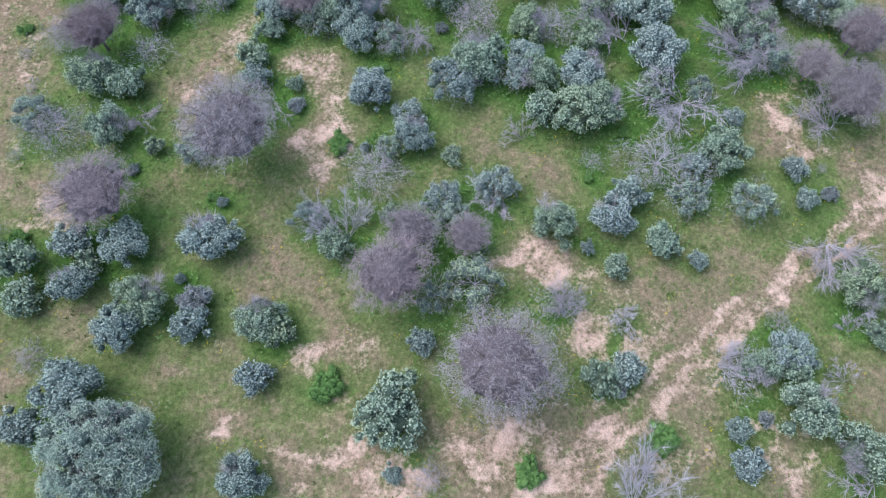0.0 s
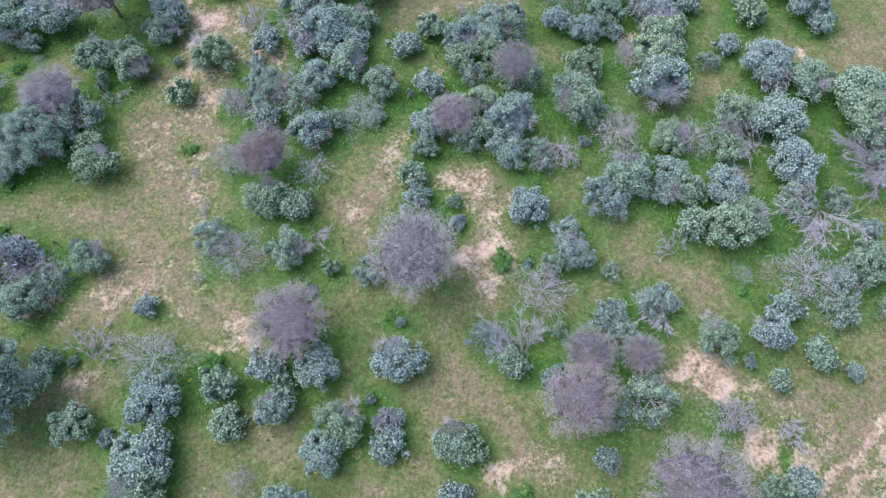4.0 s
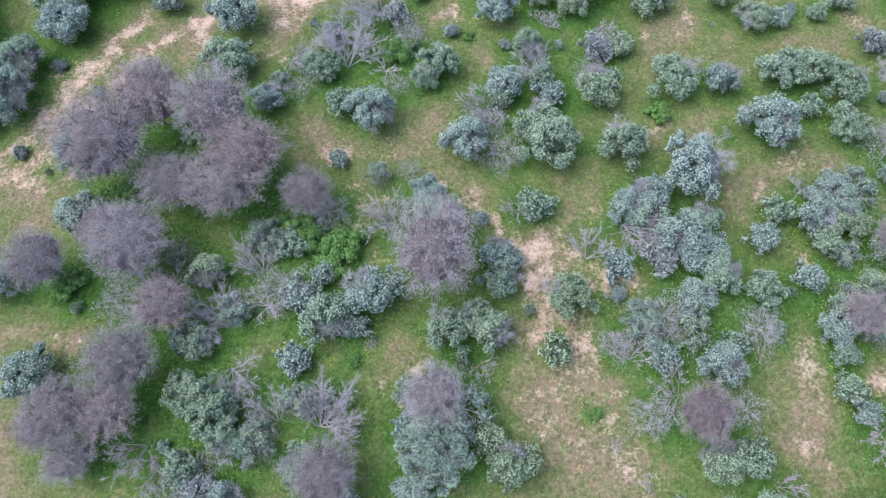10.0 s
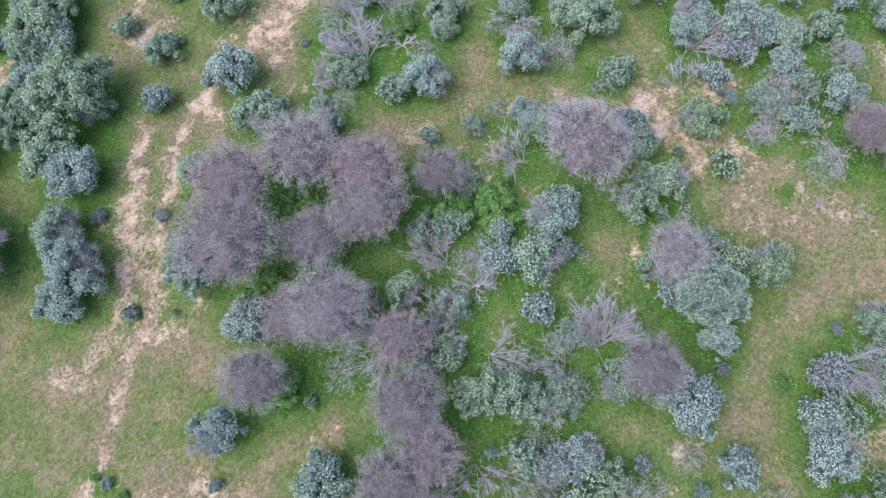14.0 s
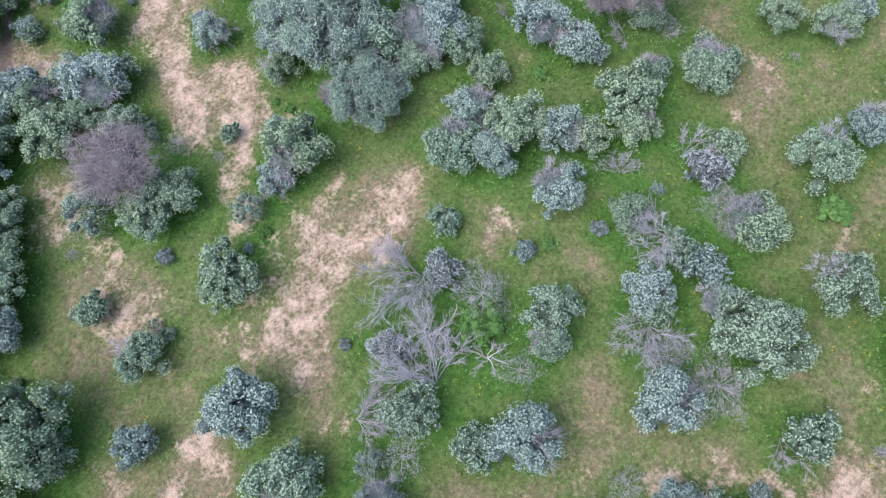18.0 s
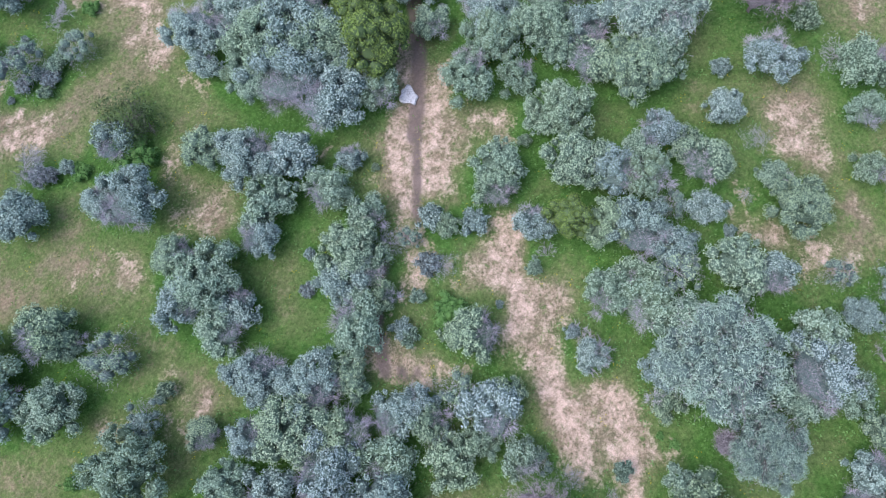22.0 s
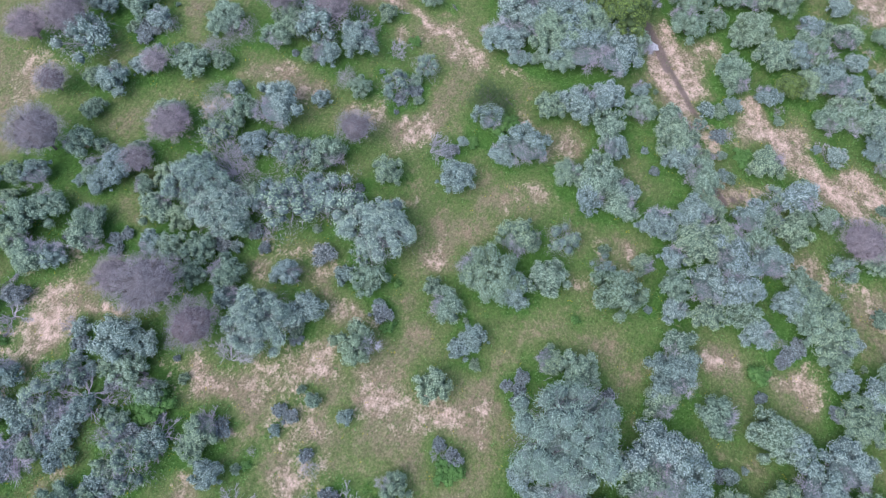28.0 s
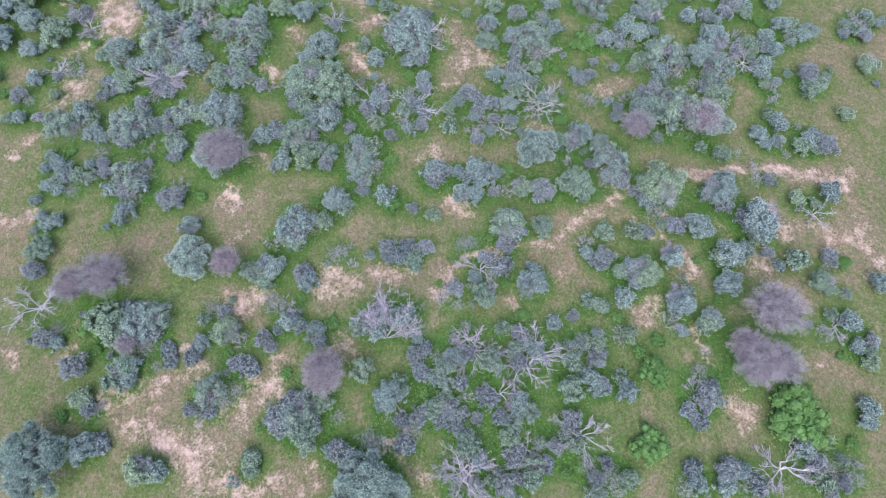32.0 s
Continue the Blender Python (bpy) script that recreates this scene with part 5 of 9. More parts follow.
low(-24.6, 83.7, 0.65)
leafless(24.5, 15.1, 2.38)
thorn(-68.9, 58.7, 3.63)
thorn(-71.3, 61.1, 2.28)
greygreen(-27.4, 86.6, 1.77)
twiggy(-47.4, 101.7, 1.09)
broad(-64.0, 114.0, 3.05)
silver(-73.6, 63.8, 2.29)
greygreen(-49.4, 41.0, 1.90)
low(-53.7, 45.2, 0.64)
greygreen(-16.6, 73.9, 2.36)
silver(-24.2, 16.5, 1.73)
silver(-59.2, 111.2, 2.69)
greygreen(-19.6, 77.1, 1.78)
thorn(-36.7, 94.7, 1.20)
thorn(-48.3, 40.5, 2.62)
silver(-70.7, 120.6, 1.95)
young_green(12.7, 16.6, 1.34)
dead(-59.6, 51.7, 1.77)
half_bare(-48.2, 104.3, 1.19)
greygreen(-41.6, 12.9, 1.60)
silver(-18.3, 17.1, 2.17)
thorn(-0.5, 16.7, 1.58)
broad(-66.1, 117.9, 3.08)
low(-39.7, 98.6, 0.42)
greygreen(-49.1, 105.7, 1.81)
thorn(-4.3, 17.0, 1.94)
young_green(-14.9, 75.3, 1.18)
young_green(-77.0, 69.8, 0.40)
greygreen(-55.0, 48.9, 2.38)
greygreen(-53.3, 109.5, 2.36)
low(-71.6, 65.1, 1.63)
greygreen(-29.7, 92.0, 1.82)
leafless(-58.2, 52.4, 2.53)
half_bare(-11.9, 18.5, 1.31)
greygreen(-27.0, 90.2, 2.20)
leafless(-9.7, 18.5, 2.20)
greygreen(5.4, 18.2, 1.73)
silver(-35.7, 14.3, 2.29)
silver(9.4, 18.4, 1.66)
greygreen(-67.8, 121.5, 2.37)
greygreen(-56.9, 113.4, 2.37)
broad(-61.0, 116.5, 3.13)
greygreen(-50.4, 108.9, 1.84)
low(-70.2, 65.3, 1.40)
silver(-21.3, 82.6, 2.05)
leafless(-65.6, 32.6, 2.28)
young_green(-53.5, 19.6, 1.34)
twiggy(-14.7, 78.1, 0.93)
young_green(-26.7, 15.1, 1.17)
twiggy(-18.1, 81.0, 1.12)
half_bare(-52.7, 111.5, 1.86)
silver(-82.3, 77.3, 2.05)
leafless(-59.8, 56.3, 2.02)
half_bare(19.3, 19.5, 1.99)
half_bare(-2.4, 19.9, 1.62)
broad(-27.4, 92.8, 3.51)
twiggy(1.0, 19.9, 1.87)
greygreen(-31.0, 95.7, 2.77)
thorn(-77.5, 46.3, 1.99)
half_bare(15.0, 19.8, 1.73)
young_silver(23.5, 19.9, 0.93)
greygreen(-15.4, 80.1, 1.60)
thorn(-26.0, 19.5, 2.85)
young_green(-66.6, 35.9, 1.60)
young_silver(-54.7, 52.9, 1.20)
half_bare(1.6, 20.8, 1.56)
silver(-48.1, 109.9, 2.80)
greygreen(-52.2, 113.2, 1.87)
greygreen(-57.8, 117.3, 2.80)
half_bare(-73.5, 71.0, 2.79)
silver(-21.7, 85.8, 2.47)
young_silver(-58.9, 28.2, 1.44)
greygreen(-37.5, 100.3, 1.64)
silver(-54.3, 23.6, 1.98)
twiggy(-71.4, 42.1, 1.87)
twiggy(-69.5, 40.2, 1.59)
low(8.3, 21.8, 0.41)
silver(-51.1, 50.5, 2.60)
thorn(-65.4, 63.8, 2.75)
greygreen(-46.4, 110.1, 2.04)
leafless(-36.3, 17.4, 2.74)
silver(-63.7, 123.1, 2.04)
greygreen(-45.8, 45.7, 2.07)
silver(-35.3, 102.0, 2.04)
young_green(-56.8, 56.5, 1.45)
broad(-60.7, 120.9, 3.20)
thorn(-75.5, 46.8, 2.61)
half_bare(-19.1, 90.1, 2.04)
broad(-79.5, 78.2, 3.02)
twiggy(-60.4, 31.3, 1.32)
thorn(-70.0, 68.4, 4.16)
leafless(-7.1, 22.1, 2.36)
low(-89.0, 62.0, 0.51)
silver(-78.7, 50.9, 2.09)
greygreen(-66.5, 126.2, 1.65)
lavender(-66.5, 38.0, 1.88)
lavender(-18.8, 12.4, 1.20)
half_bare(16.2, 22.1, 1.57)
greygreen(-24.8, 94.8, 2.51)
young_green(-26.6, 29.8, 1.59)
broad(-30.2, 99.0, 3.59)
young_silver(23.2, 22.4, 1.03)
thorn(-16.8, 83.5, 2.41)
silver(-57.3, 33.6, 2.40)
silver(-64.9, 37.2, 1.78)
half_bare(-1.4, 18.3, 1.59)
twiggy(8.6, 23.1, 0.92)
twiggy(-41.3, 18.9, 1.68)
half_bare(-52.8, 24.4, 1.78)
leafless(13.1, 22.6, 2.71)
silver(-20.2, 88.2, 1.88)
silver(-51.7, 115.0, 1.82)
greygreen(-42.2, 44.3, 1.85)
greygreen(-29.0, 30.6, 1.99)
greygreen(-65.4, 34.9, 1.63)
silver(-20.5, 93.0, 1.65)
silver(-38.6, 107.0, 1.66)
half_bare(-48.9, 112.9, 2.49)
greygreen(-43.4, 45.9, 1.70)
young_silver(-68.1, 35.6, 1.39)
half_bare(-20.7, 24.1, 1.37)
twiggy(-38.1, 107.4, 1.75)
low(-89.5, 64.8, 0.43)
young_green(-51.0, 23.5, 1.38)
low(-52.5, 55.3, 1.95)
thorn(-60.7, 62.0, 3.51)
thorn(-14.5, 81.7, 3.57)
thorn(-72.2, 46.1, 2.65)
silver(-16.3, 91.0, 1.82)
silver(-7.7, 29.0, 1.83)
half_bare(-6.1, 24.2, 1.37)
greygreen(17.9, 23.5, 1.89)
twiggy(-66.5, 40.6, 1.43)
young_green(-37.9, 41.6, 1.47)
silver(-51.7, 34.2, 1.63)
broad(-31.5, 102.6, 3.26)
young_silver(-52.0, 25.4, 1.47)
low(-10.0, 24.8, 0.92)
broad(-57.3, 122.3, 3.27)
young_silver(-16.7, 30.6, 1.22)
greygreen(-54.5, 120.9, 2.09)
half_bare(-16.0, 92.2, 2.33)
silver(-4.3, 25.1, 1.61)
leafless(-31.0, 25.8, 2.45)
greygreen(-78.3, 82.1, 2.55)
low(11.3, 25.6, 0.51)
greygreen(-26.7, 25.8, 1.71)
young_silver(-6.7, 15.4, 1.06)
greygreen(-47.2, 22.1, 1.88)
young_silver(-37.8, 21.7, 0.99)
broad(-59.8, 126.4, 2.91)
dead(-44.5, 72.6, 1.40)
lavender(-71.8, 77.3, 0.69)
leafless(-69.0, 38.2, 1.93)
leafless(-47.1, 22.8, 1.92)
young_green(-45.5, 116.7, 1.54)
greygreen(-32.2, 106.4, 2.60)
twiggy(-25.4, 33.3, 1.72)
greygreen(-44.1, 115.4, 2.60)
silver(-81.3, 59.5, 2.16)
half_bare(-15.2, 89.2, 2.36)
thorn(-54.3, 59.9, 2.39)
thorn(-16.9, 24.2, 3.52)
twiggy(22.7, 0.9, 1.73)
young_green(-17.2, 32.6, 1.40)
young_green(-48.4, 119.6, 1.04)
thorn(-29.2, 33.9, 2.44)
young_green(-9.8, 16.5, 1.39)
half_bare(-33.2, 27.3, 1.66)
half_bare(-26.6, 22.5, 0.83)
half_bare(-4.7, 26.8, 1.47)
thorn(-57.3, 37.1, 2.70)
young_silver(-28.0, 16.8, 1.40)
leafless(-32.5, 34.7, 1.92)
leafless(-33.1, 40.6, 1.45)
low(-51.4, 28.6, 0.61)
silver(-22.7, 100.3, 2.12)
half_bare(-62.8, 40.8, 1.52)
low(-6.8, 31.8, 0.43)
low(-32.0, 17.1, 0.86)
young_silver(19.5, 26.7, 0.90)
thorn(-45.3, 51.3, 3.92)
young_green(-44.9, 36.4, 1.34)
leafless(-48.0, 25.2, 2.50)
greygreen(-40.2, 48.3, 1.67)
thorn(-58.5, 64.5, 3.45)
lavender(-48.9, 26.4, 1.75)
leafless(26.0, 26.9, 1.98)
young_green(-44.7, 17.6, 1.17)
greygreen(7.6, 26.7, 2.21)
greygreen(-33.7, 109.6, 2.38)
thorn(-66.1, 72.3, 3.47)
greygreen(-65.3, 44.3, 2.17)
young_green(5.2, 27.3, 1.47)
low(-37.1, 36.1, 0.35)
thorn(-70.6, 49.4, 2.95)
half_bare(-61.9, 40.9, 1.94)
leafless(-48.2, 56.9, 2.15)
greygreen(-59.3, 38.4, 1.76)
leafless(14.8, 27.4, 2.73)
half_bare(-64.6, 44.3, 1.86)
young_silver(-48.3, 120.6, 1.05)
greygreen(-24.1, 103.0, 2.63)
low(-44.1, 118.9, 1.80)
greygreen(-50.9, 123.5, 2.81)
half_bare(-45.4, 24.1, 1.69)
twiggy(-30.5, 36.2, 1.66)
young_green(-67.9, 40.6, 1.53)
greygreen(-35.6, 45.8, 2.09)
half_bare(-18.5, 96.3, 1.74)
young_silver(-8.0, 24.5, 0.42)
silver(-39.8, 50.6, 1.94)
young_green(-16.0, 35.1, 1.18)
low(-75.8, 58.2, 1.78)
half_bare(-6.5, 34.0, 1.68)
half_bare(17.3, 29.0, 1.41)
young_silver(-44.4, 55.6, 1.28)
young_green(-45.3, 121.7, 0.88)
thorn(-60.6, 69.6, 3.73)
silver(-9.1, 34.7, 1.84)
leafless(-5.0, 34.3, 1.94)
young_green(13.8, 29.3, 1.49)
greygreen(-47.5, 123.8, 1.75)
half_bare(-1.5, 29.5, 2.28)
silver(-25.7, 36.9, 1.93)
greygreen(-66.9, 78.1, 1.72)
thorn(27.6, 27.5, 2.64)
greygreen(-42.8, 25.8, 1.61)
leafless(-60.9, 43.3, 1.99)
half_bare(-30.4, 42.3, 1.95)
greygreen(-30.7, 108.3, 2.18)
silver(-26.5, 108.3, 2.18)
greygreen(-64.2, 41.7, 1.96)
greygreen(-43.8, 56.1, 1.96)
twiggy(-71.8, 55.4, 1.71)
leafless(-63.1, 46.1, 2.00)
thorn(-76.5, 59.4, 2.78)
young_silver(-51.1, 63.8, 0.96)
leafless(-28.5, 41.9, 1.98)
half_bare(-27.9, 106.6, 2.62)
half_bare(-12.7, 36.0, 1.70)
low(-18.9, 20.5, 0.44)
young_silver(10.7, 20.1, 1.34)
young_silver(-66.8, 50.6, 1.13)
half_bare(3.0, 30.6, 1.52)
greygreen(4.9, 30.3, 1.75)
young_silver(-8.5, 95.9, 1.58)
half_bare(-47.9, 61.2, 1.39)
silver(-74.0, 85.9, 2.66)
silver(-57.1, 132.7, 2.19)
silver(8.5, 30.3, 2.15)
young_silver(-29.7, 38.7, 1.46)
young_green(-24.0, 38.1, 1.29)
greygreen(-65.3, 49.8, 1.65)
silver(-15.8, 37.2, 1.62)
young_green(-36.0, 115.9, 0.90)
silver(-49.0, 127.3, 2.46)
broad(-27.4, 111.1, 3.04)
silver(-60.5, 136.2, 2.62)
broad(-15.8, 102.4, 3.03)
silver(-46.8, 126.5, 2.04)
leafless(-21.6, 38.7, 2.19)
young_green(-20.2, 38.7, 0.87)
half_bare(-58.5, 43.2, 1.75)
thorn(-13.7, 37.5, 1.97)
thorn(25.7, 30.5, 1.93)
twiggy(-45.0, 60.9, 1.33)
silver(-8.5, 37.2, 2.45)
twiggy(-43.8, 41.7, 1.02)
silver(-21.4, 108.3, 1.78)
greygreen(0.4, 31.8, 2.31)
twiggy(-52.7, 22.9, 1.82)
greygreen(-28.9, 113.9, 2.65)
thorn(-67.2, 53.1, 2.34)
silver(-56.0, 72.0, 1.84)
leafless(20.7, 32.3, 3.02)
half_bare(-13.6, 38.7, 2.24)
silver(14.3, 32.4, 2.19)
greygreen(-8.3, 99.7, 1.61)
twiggy(-36.7, 54.3, 1.53)
greygreen(-73.8, 89.4, 2.71)
leafless(-25.5, 66.2, 2.04)
twiggy(-31.9, 49.6, 1.83)
broad(-57.7, 136.3, 3.49)
twiggy(-43.4, 127.2, 1.58)
silver(-33.0, 118.8, 2.07)
half_bare(-41.8, 126.2, 1.37)
broad(-46.5, 128.6, 3.18)
greygreen(-14.8, 105.5, 1.80)
young_green(-35.5, 54.2, 1.59)
young_silver(-36.5, 122.8, 1.37)
young_green(9.4, 33.9, 1.46)
greygreen(-66.8, 46.3, 1.77)
young_silver(-50.8, 39.0, 1.33)
greygreen(-59.1, 77.2, 2.38)
half_bare(-62.4, 51.9, 1.78)
half_bare(-54.7, 74.1, 1.18)
twiggy(-53.0, 72.7, 1.57)
lavender(-26.7, 47.1, 1.85)
young_silver(-39.1, 126.2, 1.38)
leafless(6.4, 35.2, 2.02)
young_green(-49.6, 69.7, 1.53)
greygreen(-19.9, 41.7, 1.84)
silver(-25.5, 42.6, 1.85)
greygreen(4.7, 35.2, 1.73)
greygreen(22.8, 35.1, 1.82)
silver(-47.0, 67.4, 2.48)
young_silver(-15.6, 41.8, 1.33)
silver(-51.5, 136.2, 2.27)
leafless(10.8, 35.6, 2.51)
half_bare(-3.0, 40.4, 2.28)
greygreen(-18.1, 111.1, 2.71)
leafless(0.3, 36.0, 2.33)
twiggy(3.2, 25.7, 1.23)
greygreen(-63.9, 55.5, 1.80)
greygreen(29.9, 35.7, 1.74)
leafless(-27.1, 49.5, 2.58)
silver(-24.1, 116.3, 2.72)
greygreen(-33.0, 123.5, 2.29)
silver(-23.3, 45.8, 2.04)
silver(4.0, 31.7, 1.75)
twiggy(-24.7, 26.9, 1.35)
silver(-39.4, 62.0, 2.32)
young_silver(-52.8, 47.7, 1.09)
young_silver(-64.0, 86.4, 1.56)
greygreen(-68.4, 90.4, 2.09)
leafless(-36.4, 60.1, 2.10)
half_bare(-51.3, 74.6, 1.65)
half_bare(-7.6, 42.2, 2.65)
silver(-27.9, 51.7, 1.79)
greygreen(-17.3, 113.4, 1.85)
leafless(-52.3, 75.9, 1.91)
half_bare(-26.3, 50.5, 2.25)
greygreen(-50.4, 74.0, 1.82)
greygreen(-20.6, 116.2, 2.13)
broad(-25.9, 119.7, 3.28)
young_green(26.1, 10.1, 1.06)
greygreen(9.6, 27.6, 1.86)
greygreen(-30.8, 125.0, 2.59)
greygreen(-43.9, 135.0, 2.32)
silver(-70.3, 94.4, 2.29)
greygreen(-48.5, 138.2, 2.76)
young_green(-12.8, 44.4, 1.53)
greygreen(-1.7, 43.1, 1.79)
broad(-68.4, 92.2, 4.02)
silver(-57.6, 82.7, 2.56)
twiggy(-43.8, 70.4, 1.40)
greygreen(-22.2, 49.0, 1.90)
silver(-25.7, 52.5, 2.09)
young_silver(-17.8, 46.1, 1.46)
greygreen(-9.9, 45.3, 1.64)
twiggy(-34.5, 30.3, 0.64)
broad(-32.4, 60.3, 2.99)
silver(-40.0, 136.2, 1.62)
half_bare(-58.6, 57.7, 1.87)
silver(-44.1, 139.9, 2.83)
silver(13.7, 36.3, 2.51)
young_green(-15.4, 48.1, 1.48)
low(-51.7, 32.9, 0.69)
leafless(-68.7, 54.6, 2.71)
low(-54.0, 53.6, 1.47)
half_bare(-8.3, 47.9, 2.41)
greygreen(10.4, 37.6, 1.83)
silver(-1.3, 47.3, 1.67)
broad(-46.8, 143.1, 3.56)
greygreen(-25.8, 58.1, 2.33)
twiggy(-12.0, 49.2, 1.42)
half_bare(-9.8, 48.1, 2.27)
greygreen(-49.4, 147.0, 2.40)
young_silver(-3.7, 48.6, 1.50)
half_bare(-58.0, 92.0, 0.59)
greygreen(-2.7, 38.8, 2.30)
broad(-20.6, 53.7, 3.22)
greygreen(-11.2, 39.4, 1.68)
low(-63.7, 67.9, 1.99)
greygreen(21.2, 38.7, 2.56)
half_bare(-46.3, 39.2, 2.56)
twiggy(-66.2, 58.2, 1.68)
silver(4.4, 40.1, 2.85)
low(-55.7, 57.3, 2.00)
greygreen(17.6, 40.5, 2.05)
low(-39.4, 97.3, 0.51)
greygreen(-56.6, 20.4, 1.92)
twiggy(-53.5, 17.3, 1.80)
leafless(-2.6, 51.8, 2.44)
twiggy(-59.6, 24.4, 1.81)
greygreen(-25.7, 64.6, 2.31)
leafless(-53.0, 58.6, 2.04)
silver(14.2, 42.7, 2.08)
silver(-44.1, 58.1, 1.66)
greygreen(-22.6, 43.9, 1.93)
half_bare(-31.5, 44.9, 0.98)
twiggy(-32.0, 40.5, 1.70)
thorn(-75.5, 43.3, 1.97)
twiggy(2.9, 44.6, 1.69)
greygreen(-5.2, 54.3, 1.94)
greygreen(4.6, 44.2, 2.11)
half_bare(-10.9, 55.8, 1.48)
young_silver(11.5, 45.2, 1.27)
silver(-12.1, 56.1, 2.81)
half_bare(-30.3, 40.9, 1.97)
lavender(14.4, 40.8, 1.70)
low(-36.3, 36.1, 0.50)
young_green(-7.2, 57.3, 1.39)
silver(-54.0, 115.6, 2.33)
broad(-72.2, 128.4, 3.58)
twiggy(-16.1, 28.1, 1.84)
half_bare(-26.8, 40.3, 2.00)
low(-20.8, 60.5, 1.36)
half_bare(-11.6, 43.0, 1.50)
greygreen(-2.9, 58.4, 2.19)
half_bare(9.4, 43.4, 1.30)
leafless(2.3, 58.4, 1.76)
leafless(-36.8, 63.6, 1.52)
half_bare(-69.2, 131.0, 1.88)
greygreen(-5.2, 61.0, 2.03)
silver(-13.9, 62.3, 1.94)
greygreen(-8.1, 61.5, 2.23)
greygreen(-4.5, 78.0, 1.90)
young_green(-66.7, 131.7, 1.02)
greygreen(-18.0, 63.5, 2.35)
broad(-74.4, 137.2, 2.90)
silver(-4.7, 80.2, 1.67)
young_silver(6.9, 48.0, 1.44)
silver(-77.7, 140.8, 2.61)
lavender(2.2, 62.3, 1.60)
young_silver(14.5, 48.6, 1.24)
greygreen(0.9, 49.2, 1.86)
lavender(5.5, 49.8, 1.69)
broad(-77.4, 143.3, 3.76)
silver(19.7, 49.5, 2.27)
half_bare(-68.2, 137.5, 2.67)
young_silver(-56.8, 51.6, 1.59)
greygreen(-59.6, 132.1, 2.46)
young_silver(-4.8, 67.8, 1.29)
greygreen(1.2, 51.3, 2.20)
greygreen(-70.1, 141.0, 1.62)
young_green(-0.9, 67.4, 1.18)
greygreen(-77.3, 146.4, 2.67)
greygreen(-7.7, 68.4, 1.92)
half_bare(-23.1, 110.6, 1.65)
young_green(2.0, 68.0, 1.40)
greygreen(-70.8, 143.0, 2.80)
young_silver(16.4, 53.2, 1.60)
thorn(-43.1, 54.7, 1.54)
young_green(-5.0, 96.0, 1.34)
young_green(-38.5, 124.4, 1.34)
greygreen(-22.6, 113.9, 2.54)
low(-54.6, 138.1, 1.17)
twiggy(-12.1, 109.2, 1.31)
greygreen(-58.2, 140.4, 2.23)
greygreen(-43.1, 130.4, 2.24)
thorn(29.8, 33.1, 2.37)
silver(-17.8, 116.3, 2.26)
silver(-11.9, 113.3, 2.05)
young_green(-11.5, 36.7, 1.54)
leafless(23.8, 32.6, 2.05)
half_bare(22.7, 32.4, 2.20)
greygreen(-24.7, 125.5, 1.74)
broad(-57.7, 147.3, 3.40)
twiggy(0.3, 108.9, 1.75)
broad(-22.9, 124.2, 3.42)
silver(-66.3, 154.3, 2.85)
silver(-59.7, 150.2, 2.08)
young_silver(-8.1, 116.3, 1.17)
broad(-4.6, 113.5, 2.99)
broad(-14.8, 122.0, 3.46)
broad(-11.9, 121.3, 2.92)
silver(-70.1, 98.3, 1.88)
young_green(1.5, 113.5, 1.54)
greygreen(-22.5, 130.0, 2.02)
greygreen(-16.5, 125.8, 2.70)
young_silver(-60.1, 156.1, 0.95)
low(-54.7, 152.4, 2.45)
greygreen(-26.1, 133.3, 2.60)
leafless(-62.6, 158.9, 2.07)
greygreen(-33.4, 139.0, 2.38)
greygreen(-69.7, 163.2, 2.35)
broad(-37.6, 141.5, 3.86)
young_silver(1.4, 47.2, 1.03)
silver(-55.2, 154.3, 2.37)
greygreen(-17.2, 129.2, 2.39)
silver(-14.1, 128.7, 2.75)
silver(-33.3, 142.7, 2.76)
broad(-21.1, 134.7, 3.35)
broad(-38.8, 146.4, 4.25)
broad(-16.7, 132.2, 3.35)
thorn(-0.5, 118.3, 4.40)
young_green(-44.0, 99.1, 0.98)
broad(-40.8, 149.2, 3.01)
greygreen(-24.0, 140.7, 2.09)
half_bare(-10.9, 133.0, 2.23)
silver(-43.1, 154.8, 1.85)
broad(-18.8, 137.8, 3.05)
broad(-33.9, 147.4, 4.21)
broad(-37.4, 150.9, 4.34)
silver(-21.0, 144.5, 2.13)
greygreen(-13.5, 139.3, 2.87)
half_bare(-56.6, 168.7, 2.86)
broad(-38.0, 156.5, 3.11)
young_silver(-30.5, 47.0, 1.49)
broad(-41.2, 158.5, 3.46)
broad(-32.9, 152.1, 4.88)
silver(-12.6, 46.4, 1.96)
half_bare(-51.2, 166.6, 2.27)
greygreen(-59.0, 173.5, 1.89)
dead(-139.4, 190.8, 2.02)
lavender(-140.6, 192.0, 1.27)
young_silver(-140.2, 189.5, 1.41)
half_bare(-138.6, 190.8, 2.85)
twiggy(-142.1, 191.2, 1.34)
twiggy(-138.4, 189.2, 1.04)
young_silver(-139.9, 193.6, 1.27)
broad(-25.6, 150.8, 3.75)
half_bare(-140.6, 163.9, 1.81)
young_silver(-139.8, 165.5, 1.33)
lavender(-142.3, 164.4, 1.20)
young_green(-144.2, 105.8, 1.35)
young_green(-142.7, 106.7, 1.39)
young_green(-145.4, 106.9, 1.41)
young_green(-143.0, 104.5, 1.05)
lavender(-141.3, 159.1, 1.34)
young_silver(-139.6, 159.3, 1.27)
half_bare(-141.9, 160.7, 1.12)
young_green(-140.9, 157.5, 1.48)
young_green(-185.4, 165.2, 1.14)
